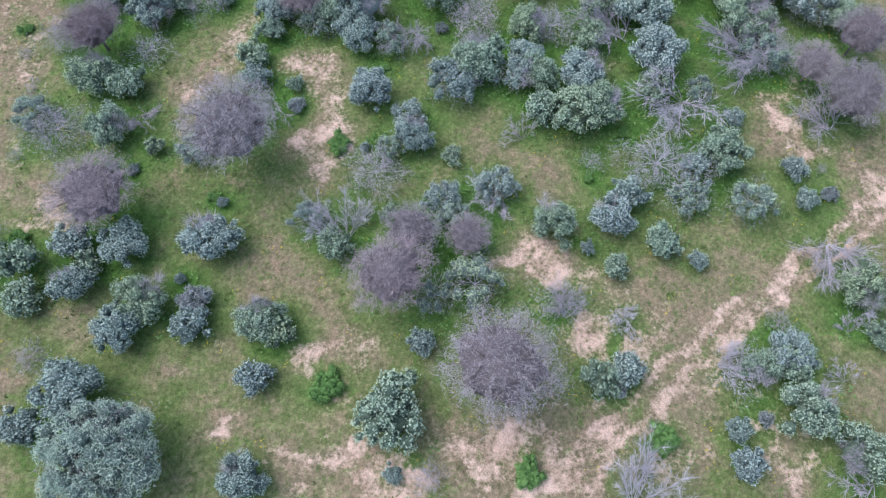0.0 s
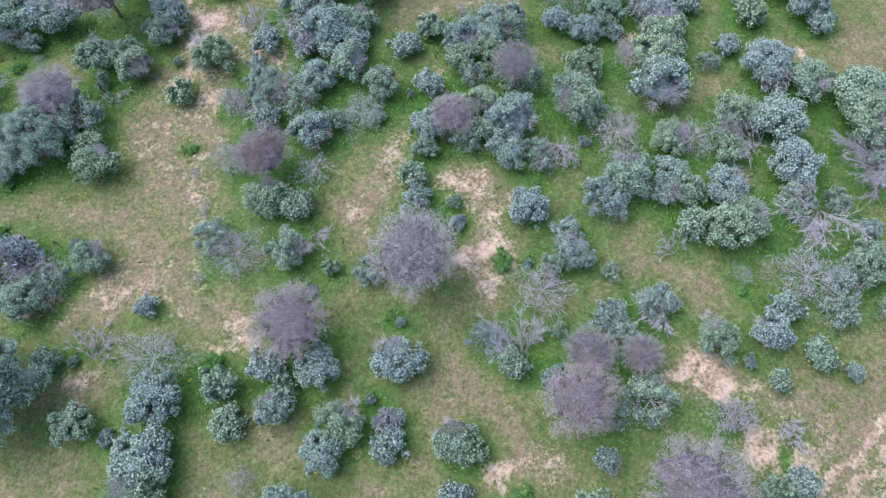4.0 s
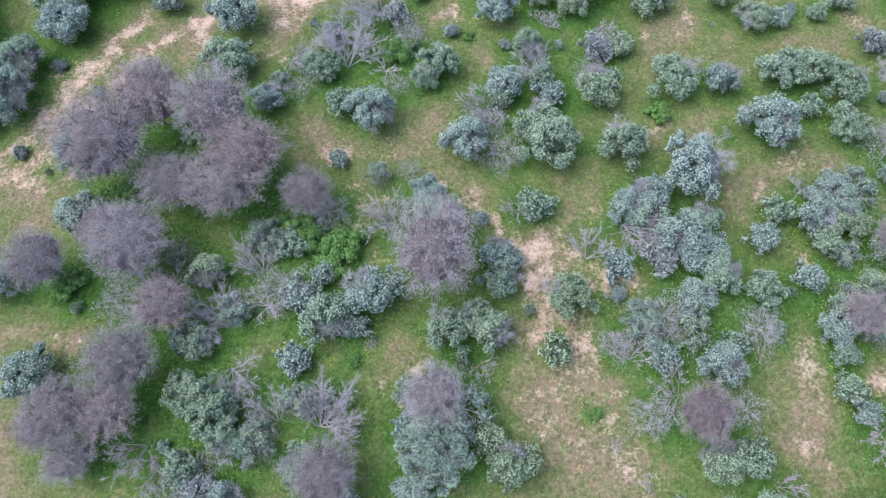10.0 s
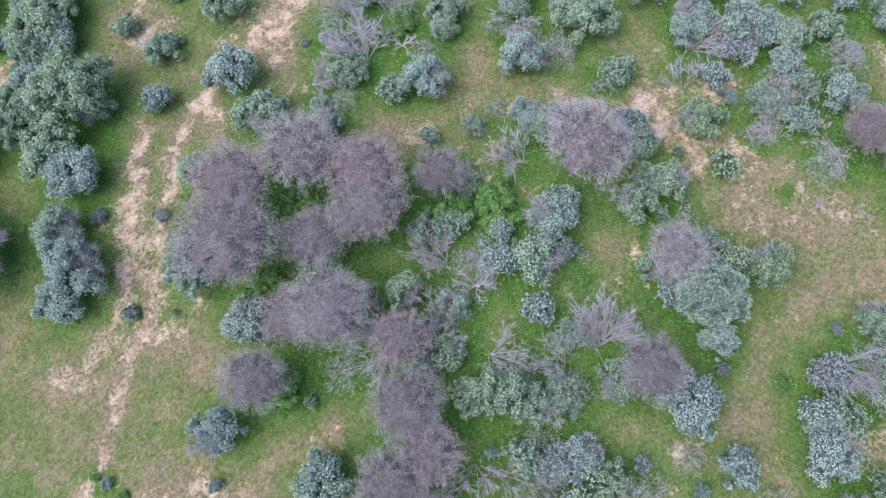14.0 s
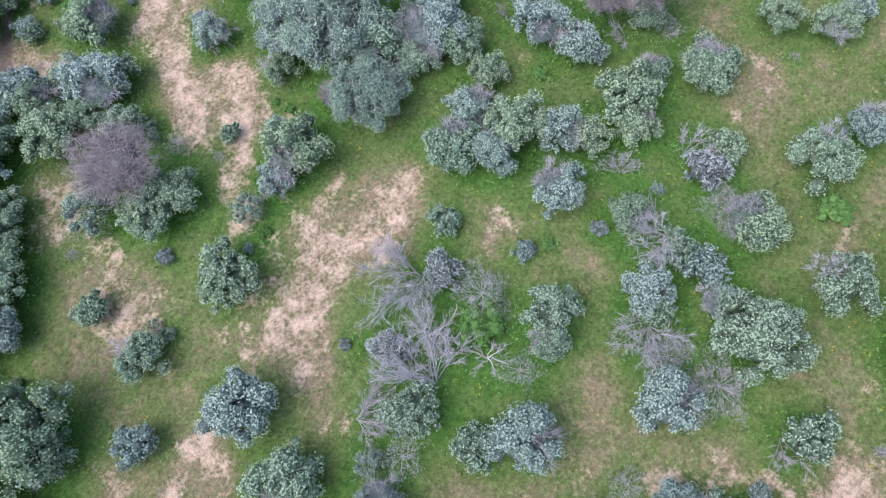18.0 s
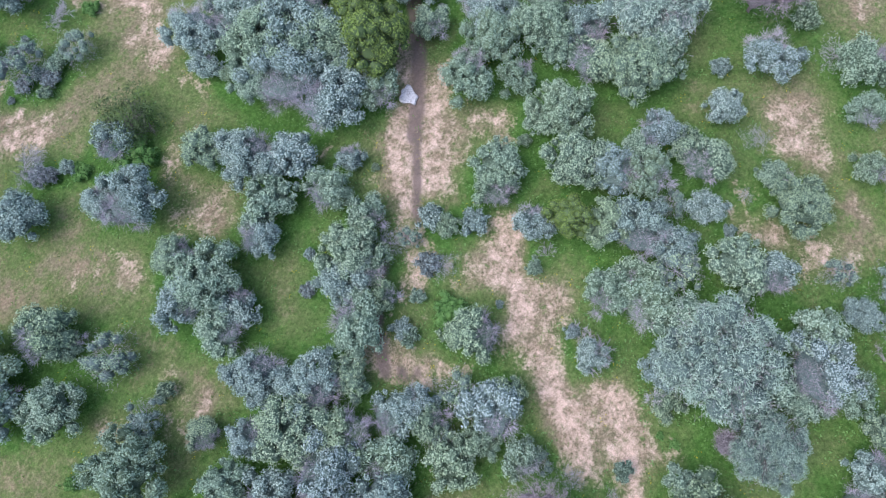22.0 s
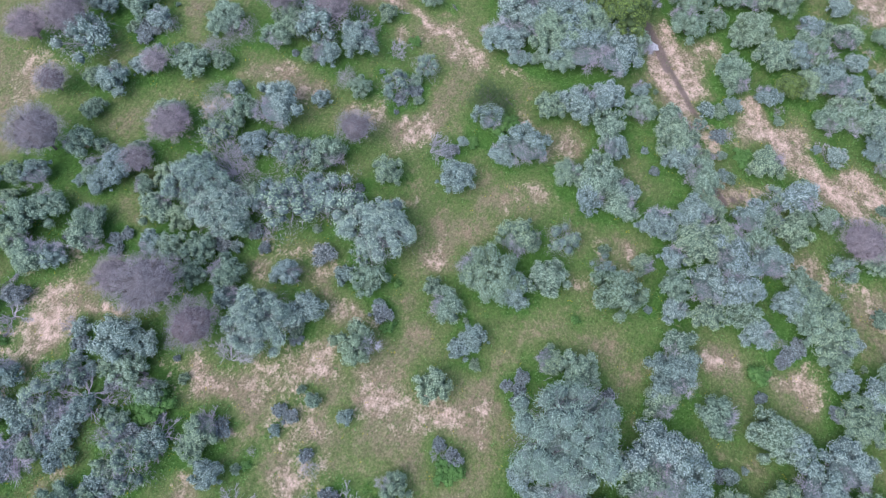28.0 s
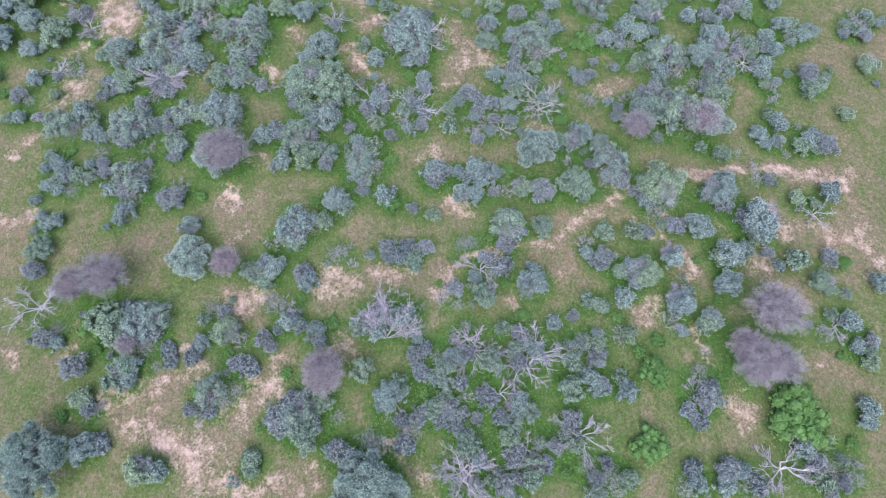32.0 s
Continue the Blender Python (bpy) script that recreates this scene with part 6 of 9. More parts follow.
young_silver(-185.1, 163.5, 0.98)
young_silver(-183.8, 165.9, 1.49)
young_green(-187.0, 164.7, 1.23)
lavender(-188.6, 151.0, 1.39)
lavender(-188.3, 149.4, 0.92)
twiggy(-187.1, 151.6, 1.35)
half_bare(-190.1, 150.6, 1.09)
twiggy(-186.7, 149.1, 1.12)
twiggy(-190.6, 138.9, 1.33)
lavender(-190.4, 140.6, 1.11)
twiggy(-192.2, 138.7, 1.19)
lavender(-189.0, 139.0, 0.98)
half_bare(-192.0, 141.3, 1.51)
young_green(-191.2, 137.1, 1.36)
twiggy(-188.8, 141.1, 1.10)
young_silver(-193.4, 129.6, 1.25)
dusty(-191.9, 129.6, 1.40)
twiggy(-193.8, 131.1, 1.23)
broad(-28.8, 154.1, 3.76)
broad(-34.8, 158.1, 3.76)
lavender(-192.7, 125.7, 1.49)
young_silver(-194.3, 126.6, 1.29)
young_silver(-193.2, 124.0, 1.09)
young_green(-188.8, 147.9, 1.40)
half_bare(-187.3, 147.1, 1.62)
dead(-186.4, 154.6, 2.09)
half_bare(-188.0, 154.0, 1.12)
young_silver(-185.5, 153.2, 1.19)
twiggy(-187.2, 156.0, 1.40)
young_green(-187.9, 152.3, 0.94)
twiggy(-195.5, 114.1, 1.31)
young_green(-196.4, 115.4, 1.36)
twiggy(-196.5, 112.8, 1.13)
lavender(-194.3, 115.1, 1.16)
lavender(-198.0, 114.9, 0.88)
half_bare(-194.7, 112.3, 1.10)
twiggy(-195.4, 116.9, 1.17)
twiggy(-197.2, 111.3, 1.12)
twiggy(-195.5, 110.8, 1.15)
lavender(-197.1, 113.0, 1.11)
twiggy(-140.6, 141.3, 1.31)
twiggy(-141.3, 142.9, 1.19)
half_bare(-141.9, 140.3, 1.12)
young_silver(-139.2, 142.2, 0.99)
lavender(-143.0, 142.7, 1.14)
lavender(-140.1, 139.4, 0.99)
dead(-141.6, 138.8, 1.93)
half_bare(-140.9, 137.2, 1.30)
twiggy(-140.3, 139.8, 0.87)
leafless(-58.3, 176.4, 1.93)
dusty(-142.1, 121.1, 0.89)
young_silver(-140.9, 122.2, 0.87)
dusty(-143.5, 122.0, 0.91)
twiggy(-140.8, 120.0, 0.96)
thorn(-139.0, 177.4, 3.67)
young_green(-142.5, 117.8, 1.04)
dusty(-142.3, 116.1, 1.14)
half_bare(-140.9, 118.3, 1.28)
greygreen(-177.7, 190.8, 2.00)
young_silver(-178.3, 189.4, 1.39)
dead(-185.9, 155.2, 3.21)
dead(-194.1, 119.4, 3.23)
young_green(-140.2, 146.1, 1.43)
low(-47.2, 170.6, 1.07)
young_silver(-181.9, 167.5, 1.36)
dusty(-183.6, 167.9, 1.48)
young_green(-179.5, 178.6, 1.27)
young_green(-180.7, 178.8, 1.16)
dusty(-136.4, 188.7, 0.88)
half_bare(-137.4, 189.9, 1.62)
young_silver(-120.8, 174.5, 1.54)
lavender(-121.2, 172.8, 1.18)
young_green(-119.2, 174.5, 1.60)
dusty(-122.5, 174.6, 1.46)
half_bare(-119.7, 172.0, 1.34)
half_bare(-139.1, 151.7, 1.25)
lavender(-138.7, 150.0, 1.16)
twiggy(-137.6, 152.4, 0.96)
dead(-139.5, 132.3, 2.62)
twiggy(-140.1, 124.7, 1.30)
twiggy(-139.1, 124.9, 0.95)
greygreen(-137.5, 167.2, 2.49)
young_silver(-138.4, 167.9, 1.42)
lavender(-137.1, 165.8, 1.54)
half_bare(-136.6, 168.8, 1.56)
dusty(-141.4, 106.9, 1.58)
young_silver(-140.2, 105.6, 1.18)
twiggy(-140.5, 108.4, 1.23)
young_silver(-142.5, 105.6, 1.02)
dead(-185.4, 147.5, 1.92)
twiggy(-187.0, 147.5, 1.26)
half_bare(-185.0, 145.9, 0.96)
lavender(-185.6, 149.1, 1.46)
dusty(-187.5, 145.9, 1.21)
lavender(-181.0, 168.4, 1.67)
half_bare(-180.3, 169.7, 1.09)
lavender(-135.2, 194.8, 0.93)
young_silver(-135.1, 196.5, 0.98)
lavender(-136.8, 194.5, 1.15)
twiggy(-133.5, 195.0, 1.38)
young_green(-137.4, 156.2, 1.33)
half_bare(-136.4, 156.6, 1.28)
dusty(-173.7, 195.8, 1.37)
silver(-173.9, 197.5, 1.68)
young_green(-183.6, 154.0, 1.44)
low(-188.3, 133.5, 2.36)
dead(-122.8, 185.3, 2.24)
dusty(-124.5, 185.3, 1.32)
twiggy(-122.5, 183.7, 1.26)
dusty(-123.0, 186.9, 0.99)
greygreen(-98.6, 123.0, 2.57)
silver(-85.6, 142.4, 1.92)
greygreen(-93.1, 154.9, 2.90)
silver(-114.3, 163.5, 2.01)
silver(-99.6, 126.8, 2.25)
twiggy(-180.3, 165.1, 1.44)
twiggy(-181.5, 164.4, 1.48)
dusty(-191.5, 114.6, 1.19)
young_silver(-192.5, 116.0, 1.42)
twiggy(-192.6, 113.3, 1.34)
dusty(-136.7, 140.7, 1.43)
lavender(-138.2, 141.5, 0.97)
dusty(-137.2, 139.0, 1.31)
half_bare(-138.0, 136.6, 1.41)
twiggy(-136.5, 136.0, 1.03)
twiggy(-137.8, 138.2, 1.07)
greygreen(-105.9, 143.5, 2.03)
young_silver(-137.9, 131.4, 1.02)
young_green(-138.3, 129.8, 1.00)
young_silver(-134.8, 184.1, 1.47)
half_bare(-134.0, 184.6, 2.06)
dusty(-136.1, 185.0, 1.15)
greygreen(-90.9, 106.1, 2.81)
young_silver(-135.7, 172.5, 1.55)
dusty(-135.4, 170.7, 1.57)
broad(-88.9, 101.4, 3.35)
dusty(-135.6, 169.4, 1.12)
young_green(-136.0, 167.6, 0.96)
broad(-86.9, 96.5, 3.35)
greygreen(-178.2, 172.2, 1.88)
half_bare(-184.8, 142.7, 1.00)
young_green(-186.3, 141.9, 1.15)
lavender(-183.6, 141.5, 1.47)
lavender(-185.8, 144.1, 0.97)
dead(-185.4, 140.9, 3.28)
young_green(-137.0, 145.5, 1.19)
young_silver(-136.0, 144.2, 1.02)
leafless(-100.2, 168.8, 2.24)
low(-77.3, 131.6, 0.68)
half_bare(-138.4, 111.6, 1.14)
twiggy(-137.6, 110.2, 1.25)
young_silver(-137.3, 112.7, 1.43)
low(-111.5, 160.2, 0.67)
broad(-51.9, 177.3, 3.21)
dusty(-138.1, 104.4, 1.48)
half_bare(-140.0, 104.8, 3.06)
young_silver(-137.2, 103.0, 1.34)
half_bare(-138.8, 105.7, 1.08)
dusty(-135.1, 150.1, 1.43)
young_green(-135.8, 151.7, 1.44)
dusty(-136.5, 149.1, 1.12)
half_bare(-133.7, 151.0, 1.08)
twiggy(-180.5, 160.1, 1.48)
dusty(-179.1, 161.1, 1.08)
dusty(-181.8, 161.1, 1.36)
half_bare(-117.2, 171.8, 3.47)
silver(-56.2, 181.0, 2.59)
dusty(-121.0, 185.9, 1.18)
young_green(-121.2, 184.1, 1.38)
twiggy(-119.3, 186.1, 0.87)
dusty(-122.7, 185.8, 1.20)
low(-89.1, 153.1, 0.95)
young_silver(20.5, 47.6, 1.54)
half_bare(-182.4, 148.3, 1.60)
dusty(-181.2, 149.6, 1.09)
young_green(-183.9, 149.2, 1.42)
young_silver(-181.0, 147.4, 0.98)
dusty(-176.7, 175.0, 1.38)
young_silver(-176.2, 173.5, 1.45)
half_bare(-135.6, 143.5, 1.15)
lavender(-135.0, 142.0, 1.47)
silver(-98.3, 130.4, 2.05)
dusty(-107.3, 154.4, 0.91)
twiggy(-108.4, 153.4, 1.38)
greygreen(-92.8, 117.2, 2.84)
half_bare(-115.8, 175.1, 2.80)
broad(-91.2, 113.2, 4.04)
silver(-114.1, 171.1, 2.04)
lavender(-179.9, 153.8, 0.90)
dusty(-181.1, 154.9, 1.02)
lavender(-180.7, 152.3, 0.88)
lavender(-179.0, 155.1, 1.46)
half_bare(-182.7, 154.1, 1.60)
twiggy(-175.7, 171.9, 1.28)
lavender(-177.2, 172.8, 0.94)
low(-189.3, 115.1, 3.98)
greygreen(-112.3, 166.9, 2.04)
dusty(-134.8, 135.7, 1.08)
young_green(-136.1, 134.8, 1.56)
young_silver(-133.7, 134.7, 1.32)
dusty(-135.8, 124.7, 1.48)
lavender(-135.3, 123.2, 0.95)
young_silver(-134.6, 125.6, 1.08)
young_silver(-175.5, 173.7, 1.45)
young_silver(-176.8, 172.6, 1.08)
dusty(-174.1, 172.7, 1.30)
twiggy(-132.6, 164.2, 1.19)
young_silver(-134.1, 164.8, 1.50)
young_green(-132.9, 162.7, 1.33)
young_green(-132.3, 165.8, 1.53)
half_bare(-134.8, 162.9, 2.82)
young_silver(-133.2, 155.6, 1.46)
lavender(-134.6, 154.6, 0.98)
dusty(-131.9, 154.5, 1.47)
lavender(-134.4, 156.9, 1.40)
lavender(-88.0, 154.6, 1.53)
young_green(-178.5, 157.2, 1.36)
lavender(-178.9, 158.9, 1.34)
dusty(-180.0, 156.4, 1.20)
dusty(-185.6, 127.5, 1.23)
dusty(-187.0, 126.8, 1.09)
twiggy(-184.6, 126.2, 1.08)
broad(-84.2, 98.3, 3.41)
greygreen(-83.4, 147.5, 2.30)
young_green(-134.6, 115.2, 1.40)
half_bare(-135.7, 116.6, 1.14)
twiggy(-135.7, 113.9, 1.17)
silver(-24.9, 47.5, 2.57)
young_silver(-115.1, 175.6, 1.03)
young_green(-113.6, 176.3, 1.19)
twiggy(-116.2, 177.0, 1.19)
lavender(-114.3, 174.2, 1.24)
young_green(-113.7, 178.0, 1.12)
young_green(-135.5, 97.8, 1.55)
young_green(-137.3, 98.0, 1.21)
young_silver(-87.2, 107.9, 1.13)
dusty(-87.6, 108.9, 1.04)
dead(-132.7, 155.8, 2.69)
twiggy(-100.4, 139.8, 1.09)
lavender(-99.8, 138.4, 1.22)
dusty(-99.2, 140.7, 0.99)
lavender(-175.5, 171.3, 0.94)
half_bare(-173.9, 171.6, 1.15)
half_bare(-176.2, 172.6, 2.43)
young_green(-175.0, 169.8, 1.32)
dusty(-173.8, 173.3, 1.43)
lavender(-177.4, 171.3, 1.28)
twiggy(-171.7, 183.8, 1.09)
lavender(-172.2, 185.3, 1.04)
dead(-176.9, 161.5, 2.08)
young_silver(-176.9, 163.2, 0.86)
dusty(-169.2, 197.1, 1.10)
twiggy(-169.6, 196.1, 1.25)
young_silver(-130.9, 194.8, 0.92)
twiggy(-129.8, 193.4, 1.13)
half_bare(-129.8, 196.1, 1.66)
young_green(-117.7, 185.8, 1.29)
young_silver(-119.1, 186.5, 1.53)
half_bare(-118.0, 184.3, 1.36)
young_silver(-117.2, 187.3, 1.09)
greygreen(-92.1, 120.7, 2.31)
dusty(-134.3, 109.4, 1.44)
lavender(-135.8, 110.0, 0.91)
young_green(-134.4, 107.9, 1.15)
half_bare(-134.6, 111.3, 3.26)
half_bare(-136.8, 108.6, 1.33)
silver(-91.9, 163.2, 2.29)
greygreen(-110.1, 166.6, 2.28)
young_silver(-179.8, 146.8, 1.32)
half_bare(-181.5, 146.2, 1.49)
young_silver(-118.5, 188.6, 1.47)
young_silver(-118.7, 190.2, 1.25)
dusty(-129.7, 189.9, 1.10)
half_bare(-130.5, 190.6, 3.23)
young_silver(-131.2, 189.1, 1.23)
half_bare(-129.7, 190.5, 3.34)
dusty(-131.9, 191.7, 1.55)
young_silver(-129.7, 187.9, 0.99)
half_bare(-129.8, 186.4, 1.13)
lavender(-131.3, 185.4, 1.07)
dusty(-128.5, 185.2, 0.99)
half_bare(-131.0, 187.7, 1.36)
greygreen(-108.3, 178.6, 2.28)
low(-133.6, 117.5, 0.69)
twiggy(-130.3, 179.7, 1.28)
half_bare(-131.5, 177.3, 2.72)
dusty(-128.8, 178.9, 1.10)
young_green(-168.0, 197.8, 1.48)
lavender(-135.0, 98.3, 1.13)
twiggy(-133.4, 98.8, 1.40)
lavender(-135.8, 99.7, 1.22)
young_green(-130.9, 160.0, 1.43)
young_green(-131.6, 161.6, 1.64)
young_green(-132.2, 159.0, 1.29)
dead(-109.3, 166.4, 2.22)
dusty(-109.2, 165.0, 1.39)
dusty(-132.3, 148.2, 1.40)
young_silver(-130.6, 147.8, 1.22)
twiggy(-132.3, 150.0, 0.91)
broad(-78.0, 170.5, 3.27)
silver(-176.0, 161.8, 1.97)
young_green(-175.0, 160.6, 1.57)
dead(-178.5, 148.8, 2.34)
dusty(-178.5, 150.6, 1.32)
twiggy(-180.2, 148.4, 1.16)
twiggy(-171.4, 182.5, 1.29)
twiggy(-172.2, 181.0, 0.92)
half_bare(-170.6, 182.2, 2.47)
dusty(-172.9, 183.1, 0.96)
twiggy(-171.0, 179.7, 0.98)
half_bare(-185.2, 123.4, 1.03)
dusty(-183.4, 123.4, 0.98)
lavender(-185.6, 125.2, 0.96)
young_silver(-132.5, 137.3, 1.44)
half_bare(-131.4, 137.0, 1.01)
silver(-114.9, 181.3, 2.29)
broad(-89.1, 116.5, 4.10)
half_bare(-129.1, 182.6, 2.41)
young_silver(-130.2, 183.4, 1.28)
young_green(-130.1, 180.8, 1.62)
young_green(-130.5, 177.0, 1.09)
twiggy(-129.0, 176.3, 1.50)
half_bare(-129.9, 177.8, 2.71)
dusty(-111.3, 172.4, 1.00)
twiggy(-110.4, 173.9, 1.06)
twiggy(-113.0, 172.8, 0.96)
young_silver(-87.7, 143.4, 1.52)
young_green(-81.7, 150.1, 1.52)
broad(-80.6, 96.3, 3.45)
young_silver(-180.8, 137.2, 1.15)
greygreen(-180.1, 140.6, 1.72)
greygreen(-24.5, 135.1, 2.03)
young_green(-132.6, 112.1, 1.40)
half_bare(-115.6, 186.2, 2.63)
greygreen(-41.2, 70.3, 1.61)
dusty(-176.3, 153.1, 1.02)
half_bare(-176.0, 154.8, 1.23)
twiggy(-178.0, 153.0, 0.96)
twiggy(-174.6, 153.0, 0.99)
young_green(-177.6, 155.6, 1.17)
lavender(-180.3, 136.5, 1.09)
young_silver(-179.3, 137.8, 1.32)
twiggy(-182.6, 125.7, 1.47)
lavender(-184.2, 124.9, 1.32)
twiggy(-181.4, 124.4, 1.20)
half_bare(-167.5, 193.1, 1.08)
greygreen(-165.6, 192.8, 1.76)
young_silver(-126.9, 197.8, 0.91)
twiggy(-128.5, 198.6, 1.48)
twiggy(-127.3, 196.1, 1.02)
low(-110.2, 173.8, 2.74)
young_silver(-101.4, 152.3, 1.18)
young_silver(-129.3, 166.9, 1.44)
young_green(-129.8, 165.2, 1.31)
greygreen(-128.0, 165.5, 2.64)
dusty(-131.0, 167.2, 1.22)
lavender(-128.4, 164.2, 1.26)
dusty(-104.3, 159.9, 1.00)
lavender(-104.3, 158.3, 1.07)
greygreen(-84.8, 158.1, 2.33)
young_green(-179.9, 134.1, 1.17)
young_silver(-181.7, 133.9, 1.37)
silver(-80.6, 101.9, 2.35)
silver(-104.8, 179.1, 2.09)
lavender(-128.1, 163.9, 1.21)
twiggy(-129.3, 162.8, 1.23)
greygreen(-109.2, 174.9, 2.09)
young_silver(-166.8, 192.3, 1.25)
young_silver(-165.3, 191.8, 1.51)
young_green(-166.6, 193.9, 1.60)
young_silver(-175.1, 156.2, 0.93)
half_bare(-174.0, 154.8, 1.66)
dusty(-174.0, 157.6, 1.17)
low(-180.4, 129.8, 2.06)
young_silver(-126.3, 197.4, 1.60)
young_green(-127.2, 195.9, 1.28)
half_bare(-124.7, 197.0, 1.56)
dusty(-129.0, 133.2, 1.28)
dusty(-130.7, 133.6, 1.04)
lavender(-126.1, 189.1, 1.25)
young_silver(-127.6, 188.6, 0.88)
silver(-105.8, 182.1, 2.89)
twiggy(-127.3, 170.3, 1.19)
lavender(-126.4, 171.8, 1.25)
young_green(-101.5, 156.9, 1.07)
greygreen(-172.2, 164.5, 1.62)
thorn(-171.7, 168.8, 2.64)
young_green(-127.5, 162.2, 0.95)
young_green(-128.7, 163.3, 1.60)
greygreen(-130.0, 161.2, 3.04)
young_silver(-126.6, 163.5, 1.37)
young_silver(-130.1, 162.5, 1.47)
young_green(-126.4, 160.7, 1.13)
dusty(-168.6, 177.9, 1.46)
lavender(-167.7, 179.3, 1.07)
silver(-88.8, 168.0, 2.12)
broad(-80.6, 105.0, 3.27)
greygreen(-147.0, 202.8, 1.74)
dead(-129.6, 128.5, 1.94)
half_bare(-128.5, 129.6, 2.82)
twiggy(-130.2, 130.0, 1.41)
twiggy(-129.1, 127.1, 1.07)
low(-129.3, 122.5, 2.09)
silver(-115.0, 191.8, 2.10)
dusty(-129.8, 116.7, 1.33)
lavender(-128.9, 118.0, 1.03)
half_bare(-131.3, 117.3, 1.12)
twiggy(-128.4, 116.0, 1.24)
lavender(-129.9, 119.3, 1.31)
twiggy(-131.2, 115.4, 1.34)
half_bare(-112.3, 185.3, 2.67)
greygreen(-174.7, 149.0, 1.75)
young_green(-174.1, 154.6, 1.09)
half_bare(-173.1, 153.2, 1.45)
thorn(-182.4, 118.3, 3.05)
thorn(-182.9, 115.4, 2.67)
young_green(-176.8, 139.4, 1.42)
twiggy(-178.0, 138.4, 0.94)
half_bare(-175.5, 138.5, 1.59)
thorn(-100.1, 173.9, 3.33)
greygreen(-92.3, 175.3, 2.69)
young_green(-106.2, 172.5, 0.83)
young_silver(-129.3, 112.5, 1.39)
young_silver(-129.7, 110.8, 0.99)
young_silver(-111.4, 185.3, 1.13)
dusty(-111.6, 183.7, 1.45)
young_silver(-109.9, 185.6, 1.10)
young_silver(-113.0, 185.3, 0.91)
young_silver(-110.0, 183.1, 0.99)
silver(-127.2, 147.8, 1.88)
young_silver(-127.2, 149.4, 1.33)
greygreen(-81.4, 111.6, 2.73)
young_green(-86.2, 124.3, 1.38)
lavender(-86.5, 122.8, 0.90)
lavender(-84.6, 124.4, 0.98)
young_green(-87.8, 124.4, 1.47)
young_green(-60.2, 95.9, 1.44)
leafless(-47.6, 76.0, 3.03)
half_bare(-71.7, 174.0, 2.72)
half_bare(-81.5, 159.9, 2.62)
young_silver(-129.5, 100.1, 0.89)
lavender(-128.6, 98.8, 1.45)
dusty(-128.4, 101.4, 1.44)
twiggy(-27.5, 74.7, 1.03)
lavender(-84.3, 165.2, 1.59)
dusty(-171.1, 156.4, 1.11)
lavender(-171.8, 157.8, 1.23)
twiggy(-172.4, 155.4, 0.93)
young_silver(-169.8, 157.2, 0.87)
dusty(-173.5, 157.6, 0.96)
dusty(-164.0, 187.4, 1.05)
dusty(-165.7, 187.1, 1.07)
dusty(-165.7, 184.4, 1.35)
half_bare(-164.3, 183.4, 1.30)
dead(-174.6, 143.2, 3.45)
dead(-172.8, 150.6, 2.77)
young_silver(-125.5, 154.0, 1.54)
greygreen(-83.0, 118.3, 2.39)
young_silver(-87.1, 155.3, 0.97)
young_silver(-128.0, 104.6, 1.43)
greygreen(-93.4, 144.4, 2.61)
dusty(-88.9, 134.6, 1.09)
dusty(-89.1, 136.2, 0.86)
dusty(-90.4, 134.0, 1.16)
dusty(-87.4, 134.9, 1.14)
greygreen(-9.4, 72.3, 1.86)
lavender(-74.2, 98.0, 1.12)
greygreen(-126.0, 136.9, 1.78)
silver(-126.2, 132.7, 1.79)
thorn(-180.1, 118.3, 2.44)
thorn(-162.8, 192.0, 1.37)
young_silver(-173.3, 144.0, 0.97)
young_green(-173.6, 145.6, 1.20)
young_silver(-174.7, 143.3, 1.41)
lavender(-171.8, 144.6, 1.09)
dusty(-175.3, 145.7, 1.33)
young_green(-175.5, 135.7, 1.36)
half_bare(-174.7, 137.1, 1.34)
lavender(-177.0, 136.2, 1.42)
young_silver(-174.1, 135.1, 0.91)
lavender(-166.7, 175.0, 0.87)
lavender(-165.5, 175.8, 1.29)
thorn(-66.4, 170.0, 2.77)
twiggy(-126.2, 119.0, 0.99)
twiggy(-127.1, 120.2, 1.32)
young_silver(-123.9, 174.8, 1.44)
twiggy(-123.3, 176.3, 1.33)
young_silver(-125.5, 175.1, 1.10)
young_green(-122.4, 174.4, 1.54)
greygreen(-124.1, 177.0, 2.02)
half_bare(-125.0, 173.3, 1.51)
young_green(-124.3, 164.5, 1.11)
young_green(-124.8, 163.1, 1.26)
young_silver(-122.8, 164.4, 1.44)
young_silver(-127.9, 95.4, 1.49)
lavender(-127.3, 96.8, 1.60)
young_green(-129.4, 95.6, 1.37)
young_silver(-126.5, 95.0, 1.25)
young_silver(7.3, 71.2, 1.11)
young_silver(-160.2, 200.9, 1.08)
twiggy(-158.5, 201.1, 1.27)
dusty(-167.3, 169.1, 1.17)
half_bare(-166.2, 169.3, 1.55)
dead(-171.1, 151.1, 2.19)
twiggy(-170.7, 152.6, 1.13)
lavender(-172.7, 151.2, 0.98)
twiggy(-169.6, 150.9, 0.94)
lavender(-122.6, 193.0, 0.86)
dusty(-121.0, 193.0, 1.46)
dusty(-123.0, 194.6, 1.21)
young_green(-122.5, 191.4, 1.27)
dusty(-120.4, 194.6, 0.86)
young_silver(-125.7, 125.8, 1.44)
young_silver(-18.4, 140.7, 1.54)
greygreen(-3.5, 103.4, 2.01)
twiggy(-175.0, 132.6, 1.04)
young_green(-175.1, 131.3, 1.17)
half_bare(-73.0, 178.6, 2.75)
